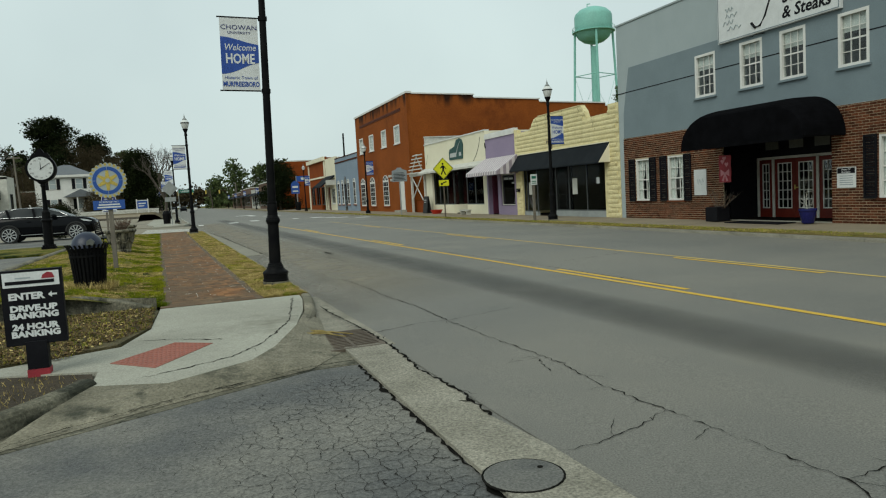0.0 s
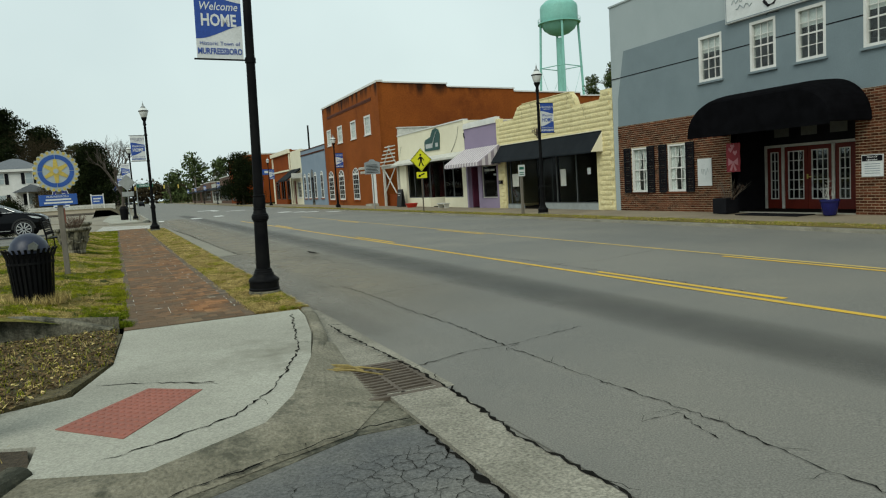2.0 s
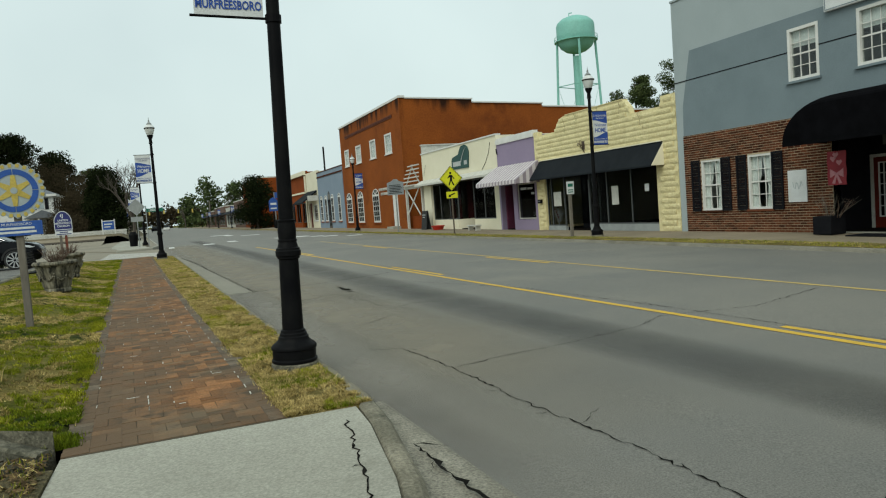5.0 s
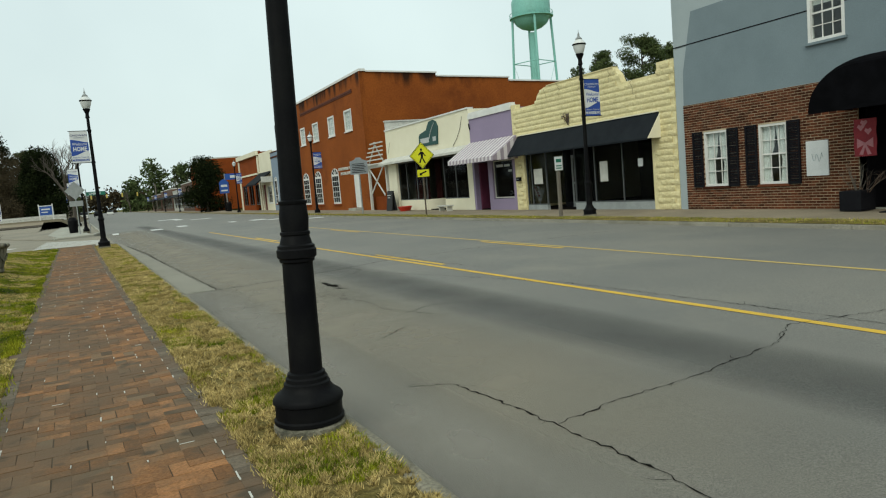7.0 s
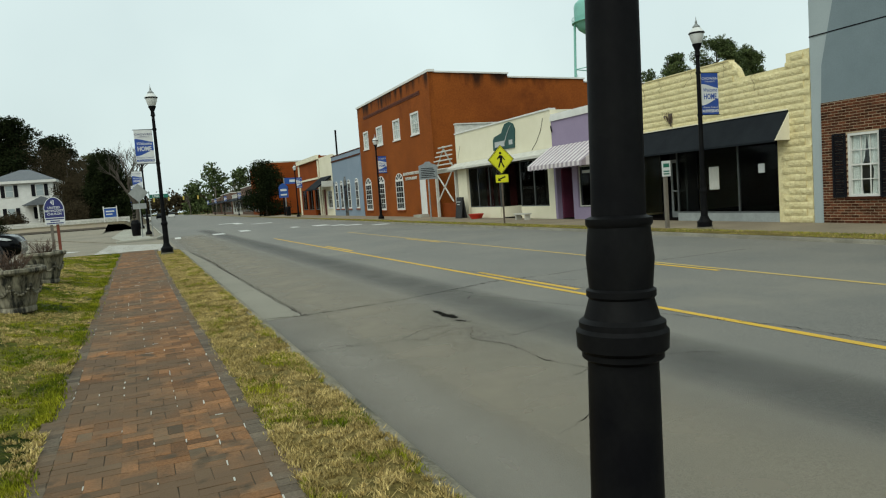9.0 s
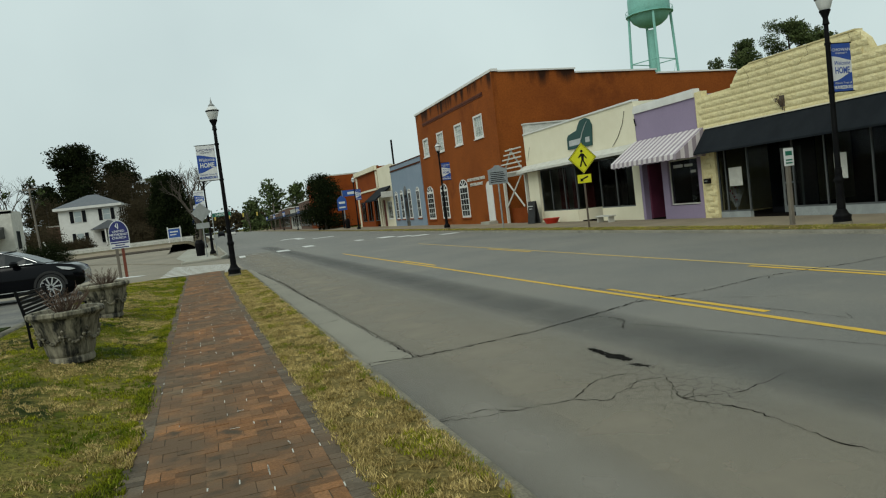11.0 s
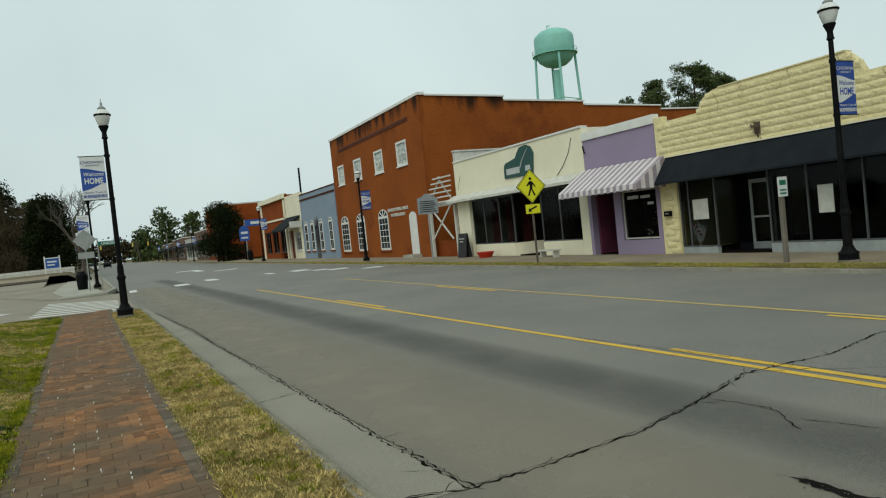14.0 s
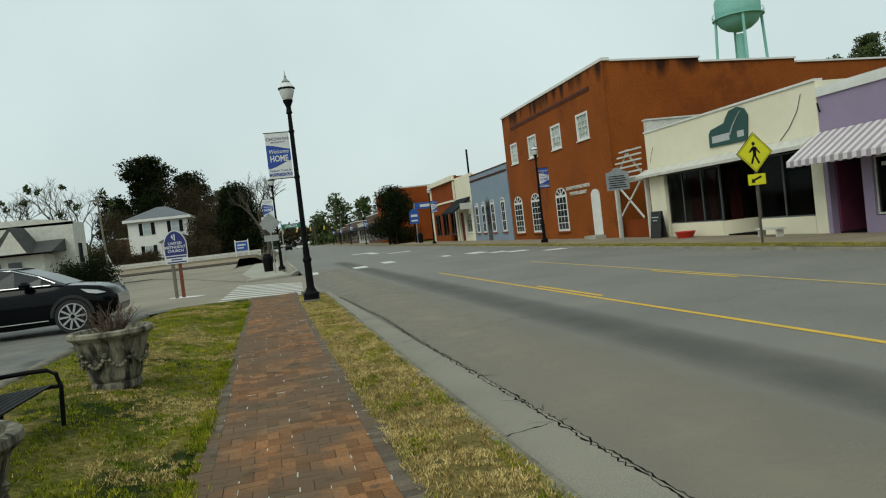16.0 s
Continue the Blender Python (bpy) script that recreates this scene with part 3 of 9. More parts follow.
kerb_run([(kerb_near(y), y) for y in [10.9 + 1.0 * i for i in range(31)]] + [(1.35, 42.4), (0.9, 42.9)], 0.15, -0.2, 0.125, "kerb_near_side", CONCRETE_DIRTY, "stained concrete kerb with moss and chips")
kerb_run(CORNER[:5], 0.15, -0.2, 0.13, "kerb_corner", CONCRETE_DIRTY, "curved concrete kerb at the street corner", -1, 0.06)
kerb_run([(-30, 4.9), (-3, 5.05), (-0.8, 5.3), (-0.3, 5.95), (-0.1, 6.35)], 0.16, -0.2, 0.16, "kerb_bed", KERB_OLD, "broken concrete kerb round the soil bed")
kerb_run([(-8, 11.35), (-1.2, 11.5), (-0.75, 11.33), (-0.4, 11.2), (-0.1, 11.0), (0.2, 10.78)], 0.16, -0.1, 0.33, "kerb_lawn", KERB_OLD, "stained concrete kerb before the lawn", -1, 0.17)
kerb_run([(-3.0, y) for y in (13, 20, 28, 32, 36, 38)], 0.14, -0.2, 0.4, "kerb_parking", CONCRETE_DIRTY, "low worn kerb between lawn and parking")
# far corner of the side street
FARK = [(-36, 150), (-20, 106), (-12, 86), (-6, 70), (-1.7, 56.3), (0.5, 57.0), (kerb_near(62), 62), (kerb_near(120), 120), (kerb_near(400), 400)]
slab([(-140, 420)] + [(x, y) for x, y in FARK[:5]] + [(0.4, 57.4), (kerb_near(62) - 0.16, 62), (kerb_near(440) - 0.16, 440)], "block_ground", TAN_ASPHALT, "sandy worn asphalt lot beyond the side street", 0.06, "ground")
slab([(-1.5, 57.6), (0.3, 58.2), (kerb_near(62) - 0.9, 62), (kerb_near(400) - 0.9, 400), (kerb_near(400) - 3.2, 400), (-3.0, 90), (-2.6, 66)], "sidewalk_far", CONCRETE, "pale concrete sidewalk beyond the side street", 0.115, "pavement")
kerb_run(FARK[4:], 0.15, -0.2, 0.15, "kerb_far_corner", CONCRETE, "pale concrete kerb round the far corner")

# road markings
bm = bmesh.new()
ON = lambda h: (lambda x, y: crown(x, y) + h)
YL, YR = (lambda y: 6.68 - 0.0275 * (y - 8)), (lambda y: 9.47 - 0.0085 * (y - 10))
strip(bm, -30, 44, lambda y: YL(y) - 0.05, lambda y: YL(y) + 0.05, ON(0.004))
single("centre_line", bm, YELLOW_LINE, "solid yellow lane line, chipped in places", "road marking", kind="structure")
bm = bmesh.new()
strip(bm, -30, 44, lambda y: YR(y) - 0.05, lambda y: YR(y) + 0.05, ON(0.004))
single("turn_lane_line", bm, FADED_LINE, "worn and faded yellow lane line", "road marking", kind="structure")
for y in (7.6, 19.6, 31.6):
    bm = bmesh.new()
    strip(bm, y, y + 3.3, lambda q: YL(q) + 0.14, lambda q: YL(q) + 0.24, ON(0.004))
    single("lane_dash", bm, YELLOW_LINE, "yellow broken lane dash on the asphalt", "road marking", "lane dashes", "structure")
    bm = bmesh.new()
    strip(bm, y, y + 3.3, lambda q: YR(q) - 0.24, lambda q: YR(q) - 0.14, ON(0.004))
    single("lane_dash", bm, YELLOW_LINE, "yellow broken lane dash on the asphalt", "road marking", "lane dashes", "structure")

FX = 18.0


# ---- street front ----
def sash_window(parent, y0, y1, z0, z1, x, cols=3, rows=4, curtain=False, depth=0.12, sill=True, trim=0.09, drawn=0.34):
    """A white sash window in a wall that faces the street: frame, sill, muntins, panes."""
    win = part("window", boxes((x - 0.02, y0, z0, x + depth, y0 + trim, z1), (x - 0.02, y1 - trim, z0, x + depth, y1, z1), (x - 0.02, y0 + trim, z1 - trim, x + depth, y1 - trim, z1), (x - 0.02, y0 + trim, z0, x + depth, y1 - trim, z0 + trim)), WHITE_PAINT, parent, "white-painted window frame")
    a0, a1, b0, b1 = y0 + trim, y1 - trim, z0 + trim, z1 - trim
    bm = bmesh.new()
    for i in range(1, cols):
        y = a0 + (a1 - a0) * i / cols
        box(bm, x + 0.05, y - 0.01, b0, x + 0.085, y + 0.01, b1)
    for j in range(1, rows):
        z = b0 + (b1 - b0) * j / rows
        w = 0.022 if j == rows // 2 else 0.01
        box(bm, x + 0.052, a0, z - w, x + 0.083, a1, z + w)
    part("muntins", bm, WHITE_PAINT, win)
    pane = part("pane", boxes((x + 0.062, a0, b0, x + 0.07, a1, b1)), GLASS, win)
    pane.visible_shadow = False
    if sill:
        part("sill", bevelled(x - 0.09, y0 - 0.06, z0 - 0.07, x + 0.05, y1 + 0.06, z0, 0.012), WHITE_PAINT if sill is True else sill, win)
    if curtain:
        bm = bmesh.new()
        for side in (0, 1):
            n, rows_ = 12, []
            for zz, reach in ((b1, 0.5), (b0 + (b1 - b0) * 0.62, 0.42), (b0 + (b1 - b0) * 0.4, 0.26), (b0, 0.34)):
                rows_.append([bm.verts.new((x + 0.1 + 0.015 * math.sin(k * 2.2), (a0 + (a1 - a0) * reach * k / n) if side == 0 else (a1 - (a1 - a0) * reach * k / n), zz)) for k in range(n + 1)])
            for p, q in zip(rows_, rows_[1:]):
                for k in range(n):
                    bm.faces.new((p[k], p[k + 1], q[k + 1], q[k]))
        part("curtain", bm, CURTAIN, win, "white tied-back net curtain")
    else:
        part("blind", boxes((x + 0.11, a0, b0 + (b1 - b0) * (1 - drawn), x + 0.118, a1, b1)), CURTAIN, win, "pale roller blind")
    return win


def shell(parent, y0, y1, h, depth, material, x=FX, side_cut=0.0):
    """Side walls, back wall, roof, floor and a room coloured near-black for dimness behind a front."""
    part("side_wall", boxes((x + 0.25, y0, -0.2, x + depth, y0 + 0.2, h - side_cut)), material, parent)
    part("side_wall", boxes((x + 0.25, y1 - 0.2, -0.2, x + depth, y1, h - side_cut)), material, parent)
    part("back_wall", boxes((x + depth - 0.2, y0 + 0.2, -0.2, x + depth, y1 - 0.2, h - side_cut)), material, parent)
    part("roof", boxes((x + 0.25, y0 + 0.2, h - side_cut - 0.5, x + depth - 0.2, y1 - 0.2, h - side_cut - 0.3)), ROOF, parent)
    part("room_floor", boxes((x + 0.25, y0 + 0.2, -0.2, x + 7, y1 - 0.2, 0.03)), UNLIT_BLACK, parent)
    part("room_back", boxes((x + 7, y0 + 0.2, -0.2, x + 7.1, y1 - 0.2, min(h - 0.5, 4.2))), UNLIT_BLACK, parent)


# grey restaurant with a brick ground floor
gray = thing("restaurant_building", (FX, 13.5, 0), "grey-painted two-storey restaurant with a brick ground floor", "building")
UP = [(19.55, 20.56), (17.47, 18.42), (15.83, 16.78), (13.8, 14.75), (11.6, 12.6), (9.4, 10.4)]
LOW = [(23.3, 24.2), (21.28, 22.2), (12.6, 13.54), (10.6, 11.5)]
ENTRY = (14.98, 19.27, -0.1, 2.75)
GH = 7.88
holes = [(a, b, 4.3, 5.77) for a, b in UP] + [(a, b, 0.71, 2.38) for a, b in LOW] + [ENTRY]
part("front_wall", wall_x(FX, FX + 0.25, 2.0, 25.3, -0.2, GH, holes), GREY_STUCCO, gray, "pale grey painted front wall")
shell(gray, 2.0, 25.3, GH, 24, GREY_STUCCO, side_cut=0.3)
part("coping", boxes((FX - 0.04, 2.0, GH, FX + 0.3, 25.32, GH + 0.06)), GREY_STUCCO, gray)
bm = bmesh.new()
wall_x(FX - 0.012, FX - 0.001, 2.0, 24.5, 3.28, 6.1, [(a, b, 4.3, 5.77) for a, b in UP] + [(14.7, 19.4, 3.2, 3.3)], bm)
prism([(24.5, 3.28), (24.97, 3.28), (24.93, 4.3), (24.5, 6.1)], FX - 0.012, FX - 0.001, "x", bm)
part("painted_panel", bm, GREY_PAINT, gray, "darker slate-grey painted middle band")
part("seam", boxes((FX - 0.02, 2.0, 5.12, FX - 0.013, 13.8, 5.15), (FX - 0.02, 14.75, 5.12, FX - 0.013, 15.83, 5.15), (FX - 0.02, 16.78, 5.12, FX - 0.013, 17.47, 5.15), (FX - 0.02, 18.42, 5.12, FX - 0.013, 19.55, 5.15), (FX - 0.02, 20.56, 5.12, FX - 0.013, 25.3, 5.15)), BLACK_PAINT, gray, "dark joint line")
for a, b in UP:
    sash_window(gray, a, b, 4.3, 5.77, FX, 3, 4, sill=GREY_PAINT, trim=0.085)
for a, b in LOW:
    sash_window(gray, a, b, 0.71, 2.38, FX, 3, 4, curtain=True, sill=BRICK, trim=0.065)
MORTAR_WALL = wall_x(FX - 0.03, FX - 0.001, 2.0, 24.97, -0.15, 3.28, [(a, b, 0.71, 2.38) for a, b in LOW] + [ENTRY])
part("brick_backing", MORTAR_WALL, MORTAR, gray, "mortar bed of the brick ground floor")
bm = bmesh.new()
rnd = random.Random(4)
verts, faces = [], []
for row in range(46):
    z = -0.14 + row * 0.0755
    y = 8.0 - (0.1075 if row % 2 else 0)
    while y < 24.96:
        a, b, c, d = max(y, 8.0), min(y + 0.199, 24.965), z, min(z + 0.059, 3.275)
        y += 0.215
        for h0, h1, h2, h3 in [(p, q, 0.71, 2.38) for p, q in LOW] + [ENTRY]:
            if c < h3 and d > h2 and a < h1 and b > h0:
                if a >= h0 and b <= h1:
                    a = b
                elif a < h0:
                    b = h0
                else:
                    a = h1
        if b - a < 0.03:
            continue
        o = FX - 0.038 - rnd.random() * 0.006
        i = len(verts)
        verts += [(o, a, c), (o, b, c), (o, b, d), (o, a, d), (FX - 0.02, a, c), (FX - 0.02, b, c), (FX - 0.02, b, d), (FX - 0.02, a, d)]
        faces += [(i, i + 3, i + 2, i + 1), (i, i + 1, i + 5, i + 4), (i + 1, i + 2, i + 6, i + 5), (i + 2, i + 3, i + 7, i + 6), (i + 3, i, i + 4, i + 7)]
bm.free()
me = bpy.data.meshes.new("brickwork")
me.from_pydata([(x - FX, y - 13.5, z) for x, y, z in verts], [], faces)
me.materials.append(BRICK)
ob = new("brickwork", me)
ob.parent = gray
tagged(ob, "red-brown brick facing with pale joints", kind="stuff")
for a, b in LOW:
    for y0, y1 in ((b + 0.03, b + 0.42), (a - 0.42, a - 0.03)):
        bm = boxes((FX - 0.09, y0, 0.69, FX - 0.045, y0 + 0.05, 2.4), (FX - 0.09, y1 - 0.05, 0.69, FX - 0.045, y1, 2.4), *[(FX - 0.09, y0 + 0.05, z, FX - 0.045, y1 - 0.05, z + 0.06) for z in (0.69, 1.5, 2.34)])
        for k in range(36):
            z = 0.75 + k * 0.044
            if not 1.47 < z < 1.56:
                box(bm, FX - 0.078, y0 + 0.05, z, FX - 0.055, y1 - 0.05, z + 0.03)
        part("shutter", bm, BLACK_PAINT, gray, "black louvred shutter")

# yellow block shop, lilac shop, cream shop, library, blue and cream fronts
yel = thing("yellow_block_shop", (FX, 30.5, 0), "single-storey shop of yellow rock-face blocks with stepped parapet", "building")
SHOP = (26.5, 34.5, -0.1, 2.75)
part("front_wall", wall_x(FX, FX + 0.25, 25.32, 35.28, -0.2, 4.4, [SHOP]), YELLOW_BLOCK, yel)
arc = [(33.3 - 0.9 * (1 - math.cos(k * math.pi / 12)), 4.4 + 0.68 * math.sin(k * math.pi / 12)) for k in range(1, 7)]
part("parapet", prism([(25.32, 4.4), (25.32, 4.85), (26.1, 4.85), (26.1, 4.5), (27.85, 4.48), (28.0, 4.8), (28.3, 5.08)] + [(32.4, 5.08)] + arc[::-1] + [(33.3, 4.48), (34.9, 4.46), (34.9, 4.66), (35.28, 4.66), (35.28, 4.4)], FX, FX + 0.25, "x"), YELLOW_BLOCK, yel, "stepped yellow block parapet")
shell(yel, 25.32, 35.28, 4.4, 22, YELLOW_BLOCK)

lil = thing("lilac_shop", (FX, 37.3, 0), "narrow lilac-painted shop with a white parapet cap", "building")
part("front_wall", wall_x(FX, FX + 0.25, 35.3, 39.3, -0.2, 4.5, [(35.5, 37.35, 0.52, 2.35), (37.75, 39.12, -0.1, 2.35)]), PURPLE, lil)
part("parapet_cap", boxes((FX - 0.06, 35.3, 4.5, FX + 0.3, 39.3, 4.72), (FX - 0.02, 35.3, 4.72, FX + 0.25, 39.3, 4.82)), WHITE_PAINT, lil, "white parapet cap")
shell(lil, 35.3, 39.3, 4.6, 22, PURPLE)

cre = thing("cream_shop", (FX, 45, 0), "cream-painted single-storey shop with wide display windows", "building")
part("front_wall", wall_x(FX, FX + 0.25, 39.32, 50.7, -0.2, 5.05, [(39.85, 50.0, -0.1, 2.95)]), CREAM, cre)
part("parapet_cap", boxes((FX - 0.05, 39.32, 5.05, FX + 0.3, 50.72, 5.13)), WHITE_PAINT, cre)
part("parapet_return", boxes((FX + 0.02, 50.45, 5.13, FX + 5.0, 50.7, 5.65), (FX - 0.03, 50.4, 5.65, FX + 5.0, 50.75, 5.73)), OFF_WHITE, cre, "raised white parapet at the end wall")
shell(cre, 39.32, 50.7, 5.05, 22, CREAM)

lib = thing("library_building", (FX, 63.5, 0), "tall rust-red brick library with white windows and stained walls", "building")
UPL = [(56.85, 58.55), (61.05, 62.7), (65.5, 67.2), (69.65, 71.2)]
ARC = [(61.15, 63.0), (65.95, 67.8), (69.8, 71.7)]
LH = 9.55
part("front_wall", wall_x(FX, FX + 0.3, 54.4, 72.6, -0.2, LH, [(a, b, 5.8, 7.35) for a, b in UPL] + [(a, b, 0.5, 2.75) for a, b in ARC] + [(56.35, 57.5, 0.2, 2.65)]), RUST_STREAKED, lib)
part("side_wall", prism([(FX + 0.3, -0.2), (44, -0.2), (44, 8.3), (36.5, 8.3), (36.5, 8.55), (29.9, 8.72), (29.9, 8.95), (23.8, 9.12), (23.8, 9.36), (FX + 0.3, 9.5)], 54.4, 54.7, "y"), RUST_STREAKED, lib, "stained rust-red side wall with stepped top")
part("side_wall", boxes((FX + 0.3, 72.3, -0.2, 44, 72.6, 8.4)), RUST_STREAKED, lib)
part("back_wall", boxes((43.7, 54.7, -0.2, 44, 72.3, 8.2)), RUST_STREAKED, lib)
part("roof", boxes((FX + 0.3, 54.7, 7.9, 43.7, 72.3, 8.1)), ROOF, lib)
# library back and floors coloured near-black as an unlit room
part("room_back", boxes((FX + 6, 54.7, -0.2, FX + 6.1, 72.3, 7.9)), UNLIT_BLACK, lib)
part("floor_slab", boxes((FX + 0.3, 54.7, 3.6, FX + 6, 72.3, 3.8), (FX + 0.3, 54.7, -0.2, FX + 6, 72.3, 0.1)), UNLIT_BLACK, lib)
part("coping", boxes((FX - 0.08, 54.3, LH, FX + 0.4, 72.7, LH + 0.16)), WHITE_PAINT, lib, "white metal coping")
for x0, x1, za, zb in ((FX + 0.4, 23.85, 9.5, 9.36), (23.85, 29.95, 9.12, 8.95), (29.95, 36.5, 8.72, 8.55), (36.5, 44, 8.3, 8.3)):
    part("coping", prism([(x0, za), (x1, zb), (x1, zb + 0.1), (x0, za + 0.1)], 54.3, 54.8, "y"), WHITE_PAINT, lib)
for a, b in UPL:
    sash_window(lib, a, b, 5.8, 7.35, FX, 3, 4, sill=True, trim=0.13, drawn=1.0)

blu = thing("blue_grey_shop", (FX, 79, 0), "blue-grey painted shop with arched windows", "building")
part("front_wall", wall_x(FX, FX + 0.3, 72.8, 84.4, -0.2, 6.1, [(a, a + 1.1, 0.7, 3.2) for a in (74.2, 77.2, 80.2, 82.4)]), BLUE_PAINT, blu)
shell(blu, 72.8, 84.4, 6.0, 22, BLUE_PAINT)
cr2 = thing("cream_corner_shop", (FX, 87.5, 0), "cream-painted shop with a dark sloping canopy", "building")
part("front_wall", wall_x(FX, FX + 0.3, 84.5, 90.7, -0.2, 6.5, [(85.2, 87.4, 0.8, 2.7), (88.3, 90.2, 0, 2.9)]), CREAM, cr2)
shell(cr2, 84.5, 90.7, 6.4, 22, CREAM)
brk = thing("brick_shop", (FX, 97, 0), "brick shop with cream cornice and pilasters", "building")
part("front_wall", wall_x(FX, FX + 0.3, 90.8, 103.5, -0.2, 6.9, [(91.6, 94.8, 0, 3.1), (95.4, 98.8, 0.6, 3.1), (99.4, 102.6, 0.6, 3.1)]), RUST_BRICK, brk)
shell(brk, 90.8, 103.5, 6.8, 22, RUST_BRICK)
part("cornice", boxes((FX - 0.3, 90.7, 6.4, FX, 103.6, 6.9), (FX - 0.12, 90.7, 4.2, FX, 103.6, 4.4)), CREAM, brk, "cream cornice bands")


# ---- street lamps ----
def lamp_parts(side):
    """A black cast street lamp of about six metres with a lantern and a banner on one side."""
    lamp = tagged(new("street_lamp"), "black cast-metal street lamp with a glass acorn lantern and banner", "street lamp", "street lamps")
    scallop = lambda i, n: 1 + 0.018 * abs(math.cos(math.pi * 8 * i / n))
    part("base", lathe([(0.2, 0.04), (0.212, 0.05), (0.212, 0.07), (0.202, 0.08), (0.202, 0.165), (0.212, 0.172), (0.212, 0.192), (0.2, 0.21), (0.165, 0.235), (0.142, 0.262), (0.14, 0.285), (0.128, 0.295), (0.126, 0.315), (0.116, 0.325), (0.114, 0.345), (0.1, 0.355)], 48, wobble=scallop), BLACK_METAL, lamp, smooth=True)
    part("plinth", lathe([(0.225, -0.15), (0.222, 0.03), (0.21, 0.042)], 20), CONCRETE_DIRTY, lamp, "round concrete footing")
    part("shaft", lathe([(0.1, 0.35), (0.092, 1.02), (0.106, 1.03), (0.106, 1.045), (0.118, 1.055), (0.12, 1.1), (0.112, 1.11), (0.112, 1.125), (0.098, 1.135), (0.084, 1.185), (0.09, 1.192), (0.09, 1.207), (0.082, 1.212), (0.088, 1.29), (0.08, 1.37), (0.086, 1.378), (0.086, 1.393), (0.07, 1.4), (0.066, 2.2), (0.056, 4.6), (0.052, 4.92)], 24), BLACK_METAL, lamp, smooth=True)
    part("capital", lathe([(0.052, 4.92), (0.085, 4.95), (0.07, 5.0), (0.06, 5.1), (0.11, 5.22), (0.13, 5.26), (0.13, 5.29)], 20), BLACK_METAL, lamp, smooth=True)
    part("lantern", lathe([(0.11, 5.29), (0.14, 5.34), (0.19, 5.5), (0.2, 5.58)], 18), GLASS_LAMP, lamp, "pale frosted glass globe", smooth=True)
    cap = part("lantern_cap", lathe([(0.215, 5.57), (0.215, 5.61), (0.2, 5.63), (0.13, 5.72), (0.1, 5.74)], 18), GLASS_LAMP, lamp, smooth=True)
    part("band", lathe([(0.208, 5.56), (0.222, 5.57), (0.222, 5.6), (0.208, 5.61)], 18), BLACK_METAL, lamp)
    part("finial", lathe([(0.1, 5.73), (0.11, 5.77), (0.06, 5.82), (0.03, 5.86), (0.035, 5.9), (0.012, 5.96), (0.004, 6.06)], 12), GALV, cap, smooth=True)
    for z in (3.27, 4.47):
        bm = tube(bmesh.new(), [(0.0, 0, z), (side * 0.74, 0, z)], 0.012)
        lathe([(0.075, z - 0.035), (0.075, z + 0.035)], 14, bm)
        part("banner_arm", bm, BLACK_METAL, lamp)
    x0, x1 = sorted((side * 0.09, side * 0.7))
    ground, field = (BANNER_WHITE, BANNER_BLUE) if side < 0 else (BANNER_BLUE, BANNER_WHITE)
    ban = part("banner", boxes((x0, -0.004, 3.28, x1, 0.004, 4.46)), ground, lamp, "white and blue town welcome banner")
    mid = (x0 + x1) / 2
    wave = [(x0 + (x1 - x0) * k / 10) for k in range(11)]
    part("middle_field", prism([(x, 3.62 - 0.1 * math.cos((x - x0) / (x1 - x0) * math.pi * 0.9) + 0.02) for x in wave] + [(x, 4.09 + 0.06 * math.cos((x - x0) / (x1 - x0) * math.pi * 0.9)) for x in reversed(wave)], -0.007, 0.007, "y"), field, ban)
    for text, z, s, m, sh, bd, wd in (("CHOWAN", 4.27, 0.075, NAVY, 0, 0, 1.15), ("UNIVERSITY", 4.2, 0.04, NAVY, 0, 0, 1.2), ("Welcome", 3.93, 0.105, BANNER_WHITE, 0.25, 0.001, 0.85), ("HOME", 3.72, 0.155, BANNER_WHITE, 0, 0.006, 0.74), ("Historic Town of", 3.46, 0.05, BANNER_BLUE, 0, 0, 1.05), ("MURFREESBORO", 3.34, 0.078, BANNER_BLUE, 0, 0.003, 0.7)):
        words(ban, text, facing_south(mid, -0.0085, z), s, m if side < 0 else (BANNER_BLUE if m is BANNER_WHITE else BANNER_WHITE), shear=sh, bold=bd, extrude=0.001, wide=wd)
    return lamp


near_lamp, far_lamp = lamp_parts(-1), lamp_parts(1)
near_lamp.location = (2.06, 12.3, 0.13)
far_lamp.location = (15.62, 27.0, 0.02)
for k in range(1, 9):
    y = 12.3 + 25.84 * k
    copy_thing(near_lamp, pose(2.06 - 1.05 * k, y, 0.15))
for k in range(1, 8):
    copy_thing(far_lamp, pose(15.55 - 0.15 * k, 27.0 + 32 * k, 0.02))


near_lamp.rotation_euler = (0, radians(1.4), 0)

